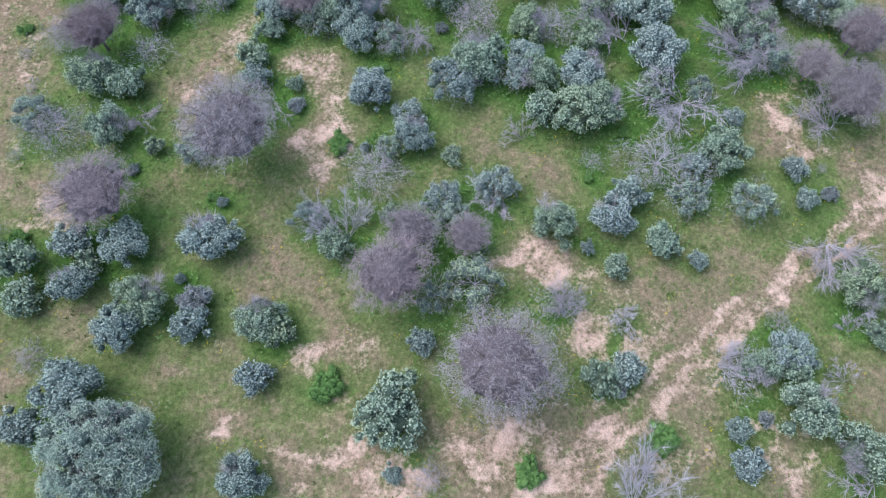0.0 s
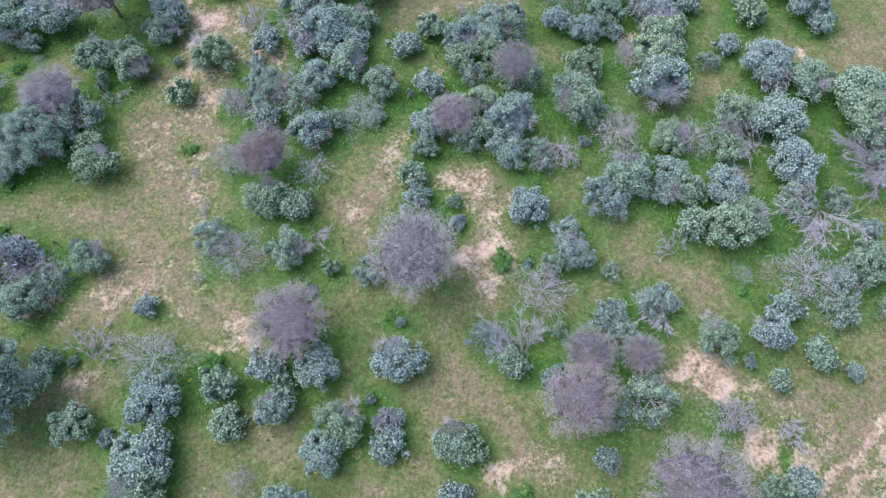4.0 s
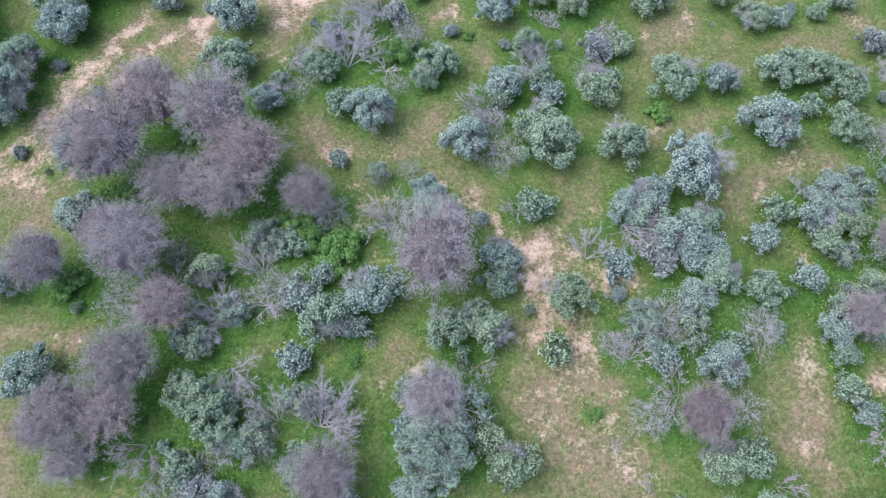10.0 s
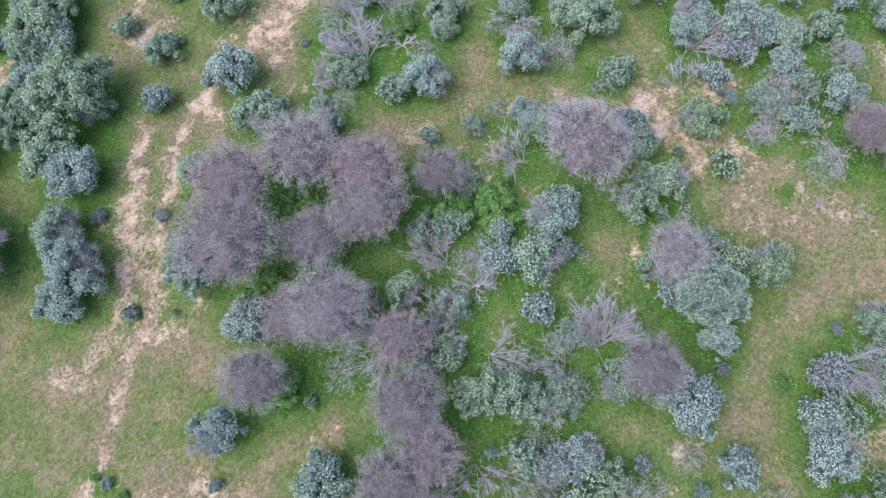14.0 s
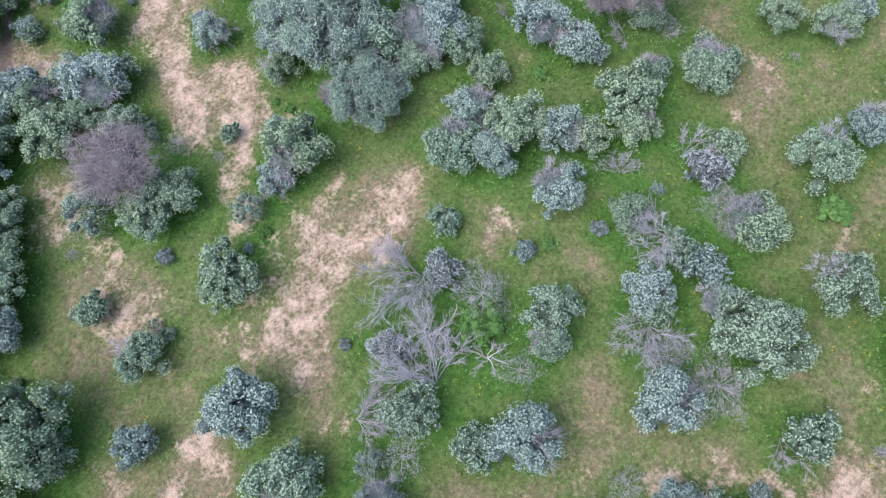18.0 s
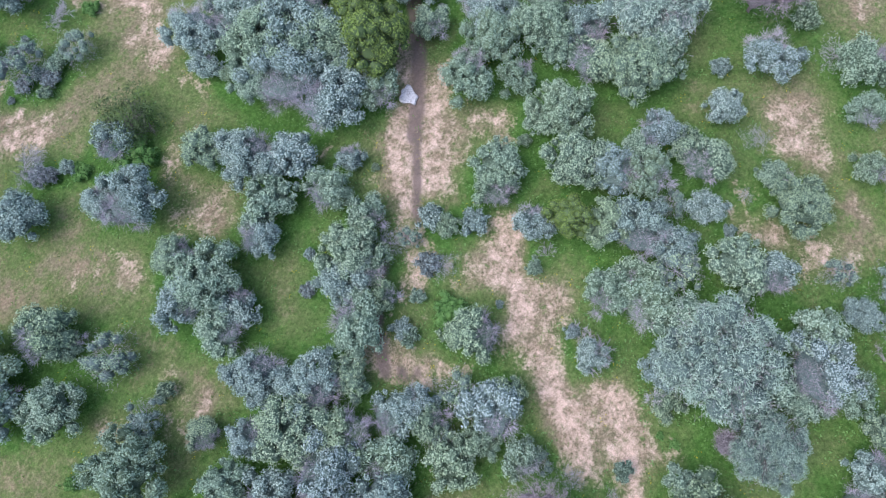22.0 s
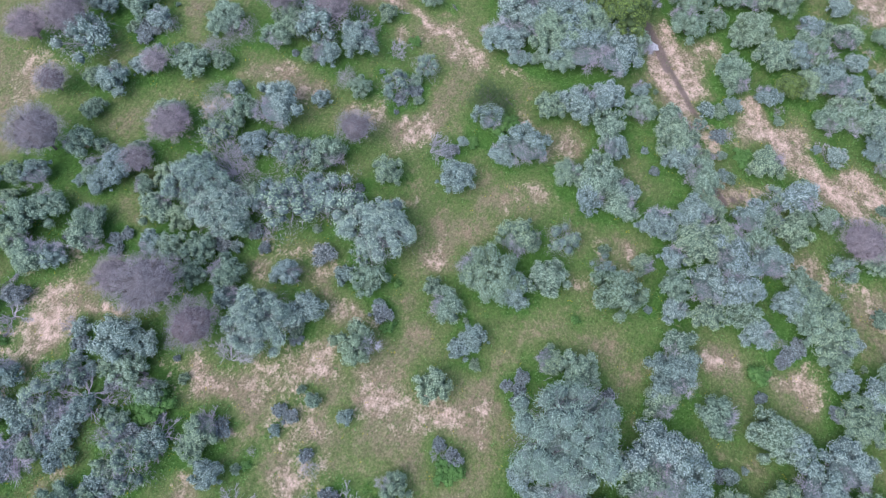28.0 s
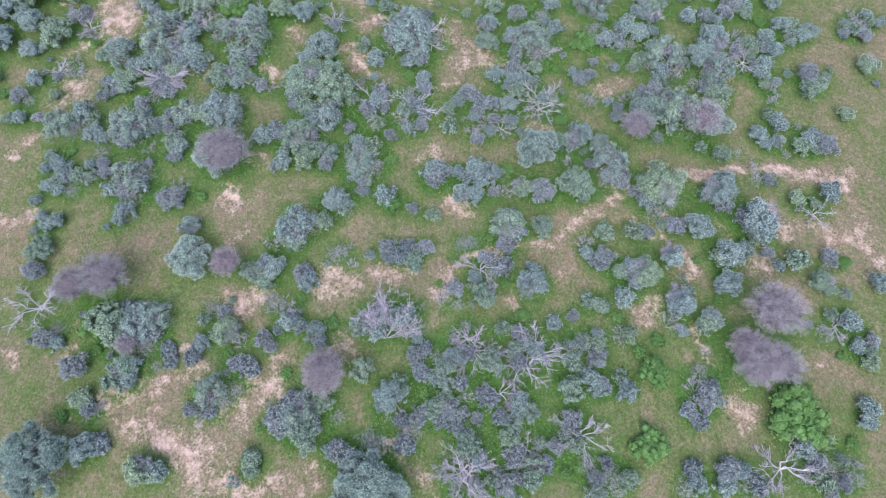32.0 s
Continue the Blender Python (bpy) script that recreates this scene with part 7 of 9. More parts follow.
young_silver(-143.3, 202.4, 1.00)
young_silver(-143.1, 200.9, 1.33)
young_silver(-141.8, 202.9, 0.98)
greygreen(-163.7, 179.7, 1.93)
young_green(-163.7, 180.9, 1.39)
twiggy(-165.0, 178.7, 1.11)
young_green(-148.2, 99.9, 1.15)
young_silver(-149.9, 99.3, 1.52)
half_bare(-125.9, 110.8, 1.46)
young_green(-124.9, 109.4, 1.39)
young_silver(-124.8, 112.0, 1.24)
lavender(-127.0, 109.7, 1.05)
young_silver(-123.3, 110.0, 0.97)
young_green(-170.8, 146.5, 1.20)
greygreen(-83.7, 128.8, 2.78)
silver(-121.7, 161.6, 2.33)
young_silver(-122.2, 163.1, 1.54)
young_green(-123.1, 160.8, 1.21)
young_silver(-106.6, 187.5, 1.32)
twiggy(-107.1, 189.1, 1.17)
dusty(-108.1, 186.6, 1.37)
half_bare(-122.8, 150.6, 1.39)
twiggy(-122.5, 148.9, 0.86)
lavender(-121.3, 151.2, 1.16)
young_green(-123.2, 145.6, 1.15)
young_silver(-121.5, 145.5, 1.40)
young_green(-123.4, 147.2, 1.38)
twiggy(-123.1, 144.0, 1.33)
silver(-9.2, 136.4, 1.69)
broad(-79.3, 118.1, 3.37)
thorn(-98.4, 181.4, 4.42)
dusty(-164.9, 171.1, 1.10)
silver(-163.9, 172.0, 1.69)
half_bare(-160.1, 194.1, 1.16)
young_green(-159.8, 192.4, 1.41)
greygreen(-159.3, 194.1, 2.45)
young_green(-161.7, 193.6, 1.31)
dusty(-158.1, 192.1, 1.57)
young_silver(-179.9, 103.5, 1.56)
young_silver(-171.5, 140.1, 1.20)
young_green(-178.2, 111.0, 1.44)
lavender(-160.2, 189.3, 1.27)
half_bare(-160.0, 190.8, 2.58)
dusty(-161.8, 189.0, 1.23)
twiggy(-158.6, 189.4, 1.26)
lavender(-161.7, 191.6, 1.47)
half_bare(-159.8, 188.1, 2.21)
young_silver(-158.4, 191.6, 1.22)
twiggy(-163.3, 189.9, 1.35)
dead(-180.0, 105.4, 2.22)
young_green(-178.3, 105.4, 1.02)
twiggy(-180.4, 106.9, 1.15)
dusty(-179.7, 103.8, 1.10)
twiggy(-174.7, 125.4, 1.40)
young_silver(-176.2, 124.5, 0.91)
low(-158.9, 195.0, 2.82)
half_bare(-123.6, 127.0, 1.30)
twiggy(-122.5, 126.9, 1.41)
young_green(-120.3, 192.0, 1.52)
young_green(-120.5, 190.3, 1.23)
dead(-109.2, 196.5, 2.24)
twiggy(-110.9, 196.6, 1.40)
silver(-122.7, 135.9, 1.81)
twiggy(-166.3, 161.5, 1.38)
dusty(-165.6, 162.9, 1.06)
young_silver(-167.8, 161.8, 1.48)
lavender(-164.8, 161.0, 0.98)
half_bare(-166.8, 164.0, 1.51)
young_silver(-85.5, 161.3, 1.47)
greygreen(-84.0, 132.7, 2.08)
low(-73.7, 107.9, 1.46)
young_silver(-166.7, 158.2, 1.56)
silver(-175.3, 120.4, 1.57)
young_green(-176.1, 121.5, 1.52)
lavender(-167.1, 159.5, 0.99)
twiggy(-166.3, 158.1, 1.30)
young_silver(-165.9, 160.6, 1.05)
twiggy(-123.7, 118.9, 0.91)
half_bare(-122.2, 117.9, 2.78)
twiggy(-122.7, 120.3, 1.00)
young_silver(-124.8, 117.7, 1.03)
twiggy(-121.0, 118.3, 1.40)
greygreen(3.7, 128.7, 1.84)
young_green(-124.2, 103.5, 1.00)
young_green(-124.0, 101.8, 0.97)
half_bare(-77.9, 165.3, 2.44)
dusty(-123.9, 97.3, 1.55)
half_bare(-124.4, 99.0, 1.34)
young_silver(-125.3, 96.5, 1.44)
young_silver(-122.4, 98.0, 0.97)
greygreen(-94.4, 178.9, 2.18)
thorn(-99.2, 186.6, 3.04)
silver(16.0, 120.5, 1.83)
twiggy(-160.0, 181.7, 1.22)
young_green(-161.3, 182.8, 1.00)
lavender(-160.7, 180.2, 1.02)
dusty(-122.8, 107.4, 1.57)
young_silver(-122.5, 109.0, 1.24)
young_green(-124.4, 107.4, 1.11)
broad(-23.3, 148.1, 3.50)
lavender(-121.3, 130.7, 1.68)
young_green(-122.1, 130.7, 1.00)
thorn(-176.8, 113.9, 3.54)
twiggy(-119.9, 147.0, 1.15)
half_bare(-123.0, 148.8, 3.97)
twiggy(-120.8, 145.5, 1.41)
dead(-116.7, 201.3, 2.01)
dusty(-117.8, 201.4, 0.87)
twiggy(-161.8, 172.9, 1.48)
twiggy(-160.6, 174.2, 1.37)
dead(-154.8, 203.3, 3.27)
greygreen(-7.2, 138.3, 2.13)
young_silver(-63.2, 177.7, 1.42)
young_silver(-120.9, 125.1, 1.60)
dusty(-173.2, 123.0, 1.09)
silver(-172.4, 123.7, 2.36)
young_silver(-173.2, 124.5, 1.39)
young_green(-159.4, 179.1, 0.61)
young_green(-169.7, 134.9, 1.28)
young_green(-170.8, 133.6, 1.24)
young_green(-119.4, 138.4, 0.99)
half_bare(-80.3, 172.0, 4.74)
greygreen(7.9, 128.7, 2.55)
young_silver(-170.4, 130.4, 1.59)
dusty(-119.6, 147.0, 1.22)
young_green(-118.1, 146.4, 1.43)
twiggy(-119.3, 148.6, 0.95)
young_silver(-120.0, 145.5, 1.25)
young_silver(-117.0, 147.7, 0.96)
twiggy(-121.1, 148.1, 1.30)
dusty(-118.1, 144.7, 1.11)
young_green(-118.0, 149.7, 1.21)
greygreen(0.3, 106.4, 2.83)
silver(-1.8, 136.3, 2.14)
twiggy(-144.2, 97.2, 1.24)
young_green(-143.1, 98.4, 0.91)
twiggy(-145.6, 98.0, 1.02)
lavender(-142.9, 96.2, 0.92)
greygreen(-119.3, 134.0, 1.60)
half_bare(-76.6, 167.5, 3.92)
greygreen(-166.2, 147.5, 1.82)
lavender(-164.3, 151.1, 1.20)
twiggy(-165.1, 152.9, 1.17)
twiggy(-163.4, 157.9, 0.81)
dusty(-69.4, 105.3, 1.22)
twiggy(-68.5, 106.7, 0.90)
lavender(-71.0, 105.9, 0.97)
dusty(-68.0, 104.6, 1.16)
young_silver(-120.5, 119.2, 1.09)
young_silver(-118.9, 119.5, 0.86)
half_bare(-121.2, 120.7, 1.03)
lavender(-119.9, 117.7, 1.30)
twiggy(-118.7, 121.2, 1.09)
half_bare(-80.5, 175.8, 2.83)
broad(-68.2, 181.9, 3.88)
young_green(-115.6, 194.6, 1.27)
twiggy(-115.3, 192.9, 1.25)
greygreen(-90.8, 179.9, 2.46)
greygreen(-92.6, 183.0, 2.45)
dusty(-120.6, 103.2, 1.29)
lavender(-118.8, 103.2, 1.09)
greygreen(3.8, 133.6, 2.85)
dead(-116.2, 158.8, 2.45)
lavender(-117.2, 159.1, 1.22)
greygreen(-3.9, 139.3, 2.86)
silver(-93.4, 186.4, 1.86)
young_green(-117.9, 127.1, 1.00)
half_bare(-166.4, 141.8, 1.60)
young_silver(-166.7, 140.2, 1.05)
silver(-165.6, 141.3, 2.13)
silver(-171.6, 116.7, 1.84)
greygreen(-174.3, 104.6, 1.73)
thorn(-153.7, 198.0, 2.53)
dead(-118.4, 114.6, 2.21)
young_green(-136.4, 198.3, 1.18)
half_bare(-137.3, 196.7, 1.24)
silver(-69.1, 109.9, 2.25)
young_silver(-117.5, 130.1, 1.50)
young_green(-119.5, 92.0, 1.12)
half_bare(-119.8, 93.6, 1.17)
young_silver(-120.9, 91.3, 1.53)
broad(-7.1, 142.5, 3.97)
dusty(-117.3, 113.1, 1.41)
lavender(-118.5, 112.9, 0.97)
thorn(-153.8, 193.6, 2.94)
young_green(-115.5, 150.6, 1.50)
low(-112.5, 195.8, 0.89)
broad(-15.4, 149.7, 3.58)
lavender(-157.8, 169.7, 1.34)
young_silver(-159.4, 169.2, 1.31)
acacia(-83.3, 185.0, 4.40)
young_silver(-117.0, 109.8, 1.37)
half_bare(-118.4, 108.7, 1.60)
twiggy(-115.6, 108.8, 0.96)
greygreen(-86.0, 177.5, 2.25)
leafless(-79.0, 181.3, 2.50)
lavender(-115.4, 121.0, 1.47)
young_green(-116.6, 120.8, 1.48)
young_silver(-166.6, 127.9, 1.55)
half_bare(-168.3, 128.0, 1.50)
greygreen(-167.7, 126.8, 2.41)
young_green(-166.8, 129.6, 1.18)
half_bare(-156.7, 175.6, 1.65)
lavender(-155.7, 174.4, 1.55)
half_bare(-155.8, 176.9, 1.22)
young_green(-157.8, 174.5, 1.36)
silver(-156.3, 173.5, 1.85)
dead(-162.3, 147.1, 2.58)
twiggy(-163.5, 146.0, 1.18)
lavender(-161.0, 146.2, 1.07)
young_silver(-163.5, 148.1, 1.06)
dusty(-162.8, 144.4, 1.43)
young_silver(-133.6, 201.0, 1.08)
young_silver(-134.3, 202.5, 1.05)
young_silver(-134.9, 200.1, 1.33)
half_bare(-132.3, 201.9, 1.18)
low(-112.6, 174.4, 1.04)
thorn(-32.8, 162.0, 2.90)
silver(-117.3, 97.6, 2.50)
young_silver(-113.6, 152.8, 1.01)
low(-83.3, 154.7, 0.61)
young_green(-170.6, 106.7, 1.76)
young_silver(-170.8, 109.0, 1.03)
thorn(-154.8, 179.0, 2.15)
dusty(-165.0, 131.9, 1.40)
lavender(-164.3, 130.9, 1.36)
lavender(-171.0, 102.0, 1.27)
twiggy(-172.1, 102.4, 0.95)
greygreen(-101.4, 198.8, 2.85)
greygreen(-88.3, 184.8, 2.26)
silver(-100.2, 196.5, 2.25)
young_green(-112.4, 161.0, 0.76)
twiggy(-48.7, 177.3, 1.36)
leafless(-79.2, 184.6, 3.33)
lavender(-114.6, 117.1, 1.35)
young_silver(-67.4, 189.7, 1.45)
greygreen(-110.5, 201.0, 2.49)
young_green(-168.0, 116.2, 1.41)
silver(-167.9, 115.1, 2.04)
silver(-166.3, 122.4, 1.88)
dusty(-158.4, 156.7, 1.41)
young_green(-159.6, 155.4, 1.46)
dusty(-156.9, 155.9, 1.01)
twiggy(-156.3, 165.1, 1.50)
twiggy(-155.6, 164.0, 1.01)
young_green(-57.1, 183.5, 1.46)
greygreen(-14.6, 153.5, 2.63)
broad(-27.5, 162.9, 2.92)
dead(-138.2, 99.5, 2.47)
dusty(-136.9, 98.4, 1.15)
twiggy(-137.5, 101.0, 1.46)
lavender(-139.1, 98.1, 1.08)
half_bare(-73.8, 175.7, 3.46)
greygreen(-100.9, 202.2, 2.14)
greygreen(-88.4, 188.3, 2.52)
young_silver(-167.5, 112.4, 1.27)
lavender(-156.7, 158.4, 1.22)
dusty(-158.1, 158.3, 1.19)
lavender(-157.8, 153.4, 1.14)
dusty(-157.8, 154.6, 0.89)
twiggy(-109.9, 178.4, 1.45)
lavender(-110.7, 179.9, 1.01)
twiggy(-111.2, 177.3, 1.09)
dusty(-108.6, 179.4, 0.87)
broad(-18.5, 157.1, 3.21)
greygreen(-38.9, 172.0, 2.20)
greygreen(-44.7, 176.5, 1.62)
twiggy(-158.4, 147.4, 1.11)
twiggy(-158.3, 148.6, 1.14)
twiggy(-161.6, 132.7, 1.18)
young_silver(-163.3, 133.1, 1.01)
dusty(-94.8, 191.4, 1.03)
dusty(-96.1, 190.2, 1.08)
dusty(-93.4, 190.4, 0.99)
greygreen(-112.2, 129.5, 2.54)
dusty(-110.2, 149.6, 1.23)
lavender(-111.5, 149.5, 1.45)
greygreen(-81.1, 178.6, 1.92)
broad(-111.5, 140.1, 2.91)
silver(-74.4, 182.2, 2.30)
twiggy(-46.8, 179.7, 1.72)
lavender(-152.0, 170.1, 1.93)
twiggy(-152.6, 172.8, 1.21)
young_green(-153.5, 170.4, 1.27)
thorn(-113.7, 106.3, 3.07)
silver(-113.2, 98.0, 2.55)
twiggy(-95.5, 197.3, 1.20)
young_green(-96.7, 196.0, 1.40)
young_green(-161.1, 129.9, 1.53)
greygreen(-109.8, 143.7, 1.93)
lavender(-87.9, 179.0, 1.36)
lavender(-89.1, 178.0, 1.25)
twiggy(-86.6, 178.1, 0.98)
twiggy(-89.1, 180.1, 1.15)
young_silver(-88.4, 176.4, 0.92)
twiggy(-86.2, 179.9, 1.13)
broad(-31.4, 169.5, 2.95)
young_green(-112.2, 91.9, 1.56)
greygreen(-86.6, 192.2, 1.67)
greygreen(-157.7, 142.2, 2.48)
young_silver(-158.5, 141.3, 1.53)
young_green(-156.5, 142.9, 1.54)
lavender(-159.8, 143.1, 1.36)
silver(-163.1, 117.4, 1.95)
lavender(-163.8, 116.1, 1.17)
young_green(-161.8, 126.0, 1.47)
dusty(-162.1, 124.2, 1.17)
greygreen(-158.6, 137.7, 1.66)
silver(-148.1, 183.4, 1.66)
lavender(-151.2, 168.7, 1.45)
half_bare(-151.5, 169.6, 2.91)
lavender(-162.2, 120.1, 1.44)
young_green(-161.6, 121.6, 1.04)
greygreen(-83.1, 187.4, 1.68)
silver(-88.9, 197.8, 1.93)
greygreen(-93.8, 195.7, 2.31)
greygreen(-83.9, 190.4, 1.94)
young_silver(-164.8, 110.4, 0.98)
dusty(-165.2, 108.8, 1.65)
dusty(-163.1, 110.4, 1.58)
young_green(-166.4, 110.6, 1.04)
silver(-164.5, 109.1, 2.90)
young_green(-151.2, 166.1, 1.54)
broad(-109.0, 121.6, 2.96)
young_green(-153.5, 151.6, 1.29)
greygreen(-109.7, 101.7, 2.59)
greygreen(-94.6, 201.6, 2.57)
leafless(-49.9, 186.6, 3.45)
silver(-85.9, 197.0, 2.58)
half_bare(-51.9, 183.2, 4.54)
leafless(-63.1, 196.6, 2.59)
half_bare(-144.1, 191.7, 1.82)
young_silver(-144.6, 192.7, 1.12)
dead(-164.6, 100.8, 2.00)
young_green(-163.2, 100.2, 0.90)
thorn(-49.2, 183.3, 3.67)
greygreen(-71.1, 171.7, 2.61)
leafless(-76.8, 183.1, 2.26)
leafless(-85.2, 198.4, 2.59)
greygreen(-70.5, 186.8, 2.60)
leafless(-71.9, 190.2, 2.60)
greygreen(-107.1, 118.1, 2.35)
low(-106.7, 109.5, 0.79)
greygreen(-107.4, 107.5, 1.97)
low(-150.4, 156.8, 1.84)
greygreen(-75.4, 195.6, 2.34)
young_green(-124.4, 207.9, 1.14)
young_silver(-124.7, 206.4, 1.27)
twiggy(-107.3, 103.6, 1.09)
twiggy(-105.6, 103.4, 1.39)
dusty(-107.6, 105.3, 1.36)
young_silver(-148.2, 163.7, 1.61)
silver(-148.4, 164.4, 1.44)
half_bare(-149.5, 163.0, 1.75)
young_green(-162.0, 102.4, 1.31)
greygreen(-82.1, 196.0, 1.71)
broad(-106.4, 115.9, 3.38)
young_silver(-149.3, 157.3, 1.57)
lavender(-143.2, 184.8, 1.48)
twiggy(-141.6, 185.0, 1.39)
dusty(-157.4, 122.6, 1.12)
half_bare(-157.2, 121.1, 1.60)
dusty(-156.0, 123.2, 1.23)
silver(-158.6, 112.9, 2.55)
young_silver(-158.7, 114.2, 1.22)
dusty(-160.5, 112.5, 1.46)
silver(-151.3, 146.8, 1.70)
young_silver(-162.3, 97.7, 1.58)
lavender(-153.0, 136.0, 1.71)
lavender(-153.4, 135.9, 1.77)
young_silver(-152.2, 136.9, 1.07)
dusty(-106.7, 91.5, 1.27)
twiggy(-105.2, 90.8, 1.46)
dusty(-106.4, 93.0, 1.20)
young_green(-84.0, 201.5, 1.33)
silver(-91.8, 206.1, 2.36)
silver(-103.7, 130.8, 1.86)
young_green(-157.7, 120.9, 1.58)
greygreen(-156.7, 120.4, 3.18)
young_silver(-157.7, 122.5, 1.49)
twiggy(-157.9, 119.2, 1.57)
young_green(-155.2, 122.0, 1.51)
twiggy(-159.5, 121.7, 1.50)
young_green(-155.8, 118.8, 1.53)
greygreen(-152.1, 139.0, 1.71)
lavender(-151.8, 142.6, 0.86)
half_bare(-149.3, 142.6, 2.04)
young_silver(-151.8, 145.3, 1.56)
twiggy(-151.7, 141.1, 1.19)
young_silver(-149.7, 144.1, 1.43)
half_bare(-158.9, 110.9, 1.65)
lavender(-157.5, 110.2, 0.90)
twiggy(-121.4, 205.5, 1.06)
lavender(-120.5, 206.8, 1.36)
twiggy(-68.8, 192.2, 1.77)
young_green(-121.5, 201.5, 1.06)
young_green(-88.4, 200.1, 1.40)
lavender(-87.2, 201.3, 1.20)
young_silver(-89.7, 201.0, 1.03)
young_green(-87.2, 199.2, 1.15)
broad(-57.5, 197.7, 3.01)
low(-101.6, 138.4, 1.91)
greygreen(-153.5, 131.4, 2.42)
young_green(-152.8, 132.6, 1.09)
young_green(-154.9, 130.9, 1.32)
half_bare(-136.7, 201.0, 1.23)
young_silver(-138.3, 200.8, 0.95)
dusty(-136.2, 199.5, 1.38)
young_silver(-137.1, 202.4, 1.06)
twiggy(-138.6, 199.1, 1.18)
broad(-104.8, 98.2, 3.04)
young_green(-42.1, 152.5, 1.23)
young_green(-146.1, 159.3, 0.99)
young_silver(-145.0, 160.4, 1.55)
dusty(-147.4, 160.1, 1.14)
half_bare(-153.0, 126.0, 1.59)
lavender(-154.2, 125.0, 1.29)
twiggy(-151.8, 125.0, 1.18)
twiggy(-157.8, 106.1, 1.19)
lavender(-158.4, 104.6, 1.03)
twiggy(-156.3, 105.8, 1.17)
lavender(-147.6, 149.9, 1.87)
lavender(-147.0, 148.3, 1.15)
thorn(-77.7, 193.5, 3.12)
broad(-103.1, 102.0, 3.70)
dusty(-148.5, 145.3, 1.14)
young_silver(-147.4, 144.2, 1.48)
young_silver(-147.7, 146.7, 1.09)
half_bare(-149.5, 144.1, 1.02)
thorn(-75.6, 193.7, 1.87)
thorn(-84.0, 194.6, 2.30)
dead(-143.4, 159.3, 2.51)
half_bare(-144.5, 159.5, 2.08)
twiggy(-144.2, 158.0, 1.43)
half_bare(-143.6, 159.5, 2.17)
lavender(-146.0, 159.7, 1.05)
half_bare(-141.1, 171.4, 0.99)
young_silver(-140.8, 170.1, 1.39)
leafless(-101.4, 125.5, 3.04)
young_silver(-117.9, 204.4, 1.34)
greygreen(-96.3, 193.9, 2.67)
greygreen(-100.2, 114.5, 2.69)
half_bare(-151.5, 125.8, 2.89)
lavender(-151.3, 124.6, 1.08)
young_silver(-149.4, 126.3, 1.11)
half_bare(-152.7, 126.3, 1.40)
twiggy(-149.7, 123.7, 1.03)
dusty(-150.3, 128.1, 0.92)
dusty(-153.0, 124.2, 1.22)
broad(-101.3, 94.9, 3.09)
twiggy(-49.9, 171.9, 1.82)
greygreen(-85.2, 204.2, 2.41)
twiggy(-117.3, 199.6, 1.33)
twiggy(-117.8, 198.0, 1.23)
greygreen(-79.7, 206.1, 1.76)
greygreen(-66.7, 197.6, 2.69)
broad(-99.7, 117.9, 3.74)
twiggy(-122.9, 93.4, 1.26)
dusty(-123.4, 91.9, 1.42)
twiggy(-121.3, 93.2, 1.20)
young_green(-153.0, 109.4, 1.36)
young_silver(-139.1, 170.0, 0.95)
dusty(-95.8, 162.6, 0.93)
young_green(-94.7, 163.3, 1.29)
thorn(-87.2, 207.6, 4.23)
silver(-94.9, 173.2, 2.04)
young_green(-151.3, 112.0, 1.09)
lavender(-62.6, 157.4, 1.17)
lavender(-61.8, 156.8, 1.00)
twiggy(-144.4, 111.6, 1.00)
dusty(-144.7, 109.9, 1.19)
young_green(-142.8, 111.7, 1.33)
twiggy(-146.1, 111.6, 1.09)
dusty(-195.2, 122.7, 1.31)
twiggy(-194.2, 124.1, 1.33)
twiggy(-196.7, 123.3, 1.08)
half_bare(-147.3, 125.6, 1.50)
half_bare(-148.9, 126.0, 2.18)
broad(-96.3, 125.2, 3.13)
greygreen(-56.9, 189.1, 2.47)
low(-59.5, 154.9, 1.16)
young_silver(-153.8, 96.4, 1.38)
young_green(-155.2, 95.8, 0.97)
dusty(-152.9, 95.2, 1.36)
young_green(-154.5, 97.8, 1.63)
lavender(-155.1, 94.2, 1.58)
young_silver(-152.9, 102.5, 1.07)
half_bare(-152.8, 100.7, 1.27)
young_silver(-151.1, 103.0, 1.39)
lavender(-146.5, 129.9, 1.45)
silver(-145.9, 128.5, 2.09)
young_green(-146.1, 131.3, 1.48)
greygreen(-75.5, 118.9, 2.55)
broad(-96.5, 106.0, 3.81)
broad(-96.9, 100.6, 4.07)
silver(-74.4, 206.0, 2.73)
silver(-112.3, 205.2, 1.78)
leafless(-58.2, 195.2, 2.75)
greygreen(-75.1, 209.1, 1.79)
broad(-96.2, 87.9, 3.43)
dead(-110.5, 147.6, 2.28)
twiggy(-110.0, 148.6, 1.14)
thorn(-146.6, 120.4, 2.38)
twiggy(-62.1, 205.4, 1.85)
broad(-94.9, 92.3, 3.18)
silver(-70.3, 204.3, 1.81)
greygreen(-64.2, 194.4, 1.68)
young_silver(-140.9, 98.0, 1.46)
young_green(-142.3, 97.1, 0.95)
young_silver(-139.6, 96.8, 1.46)
young_green(-150.8, 89.0, 1.40)
thorn(-147.8, 110.9, 2.85)
silver(-109.7, 210.0, 2.75)
silver(-62.0, 206.9, 2.09)
dusty(-42.3, 123.2, 1.30)
twiggy(-41.5, 122.0, 1.21)
thorn(-78.8, 213.1, 2.42)
half_bare(-145.5, 113.5, 4.00)
dusty(-143.5, 113.1, 1.15)
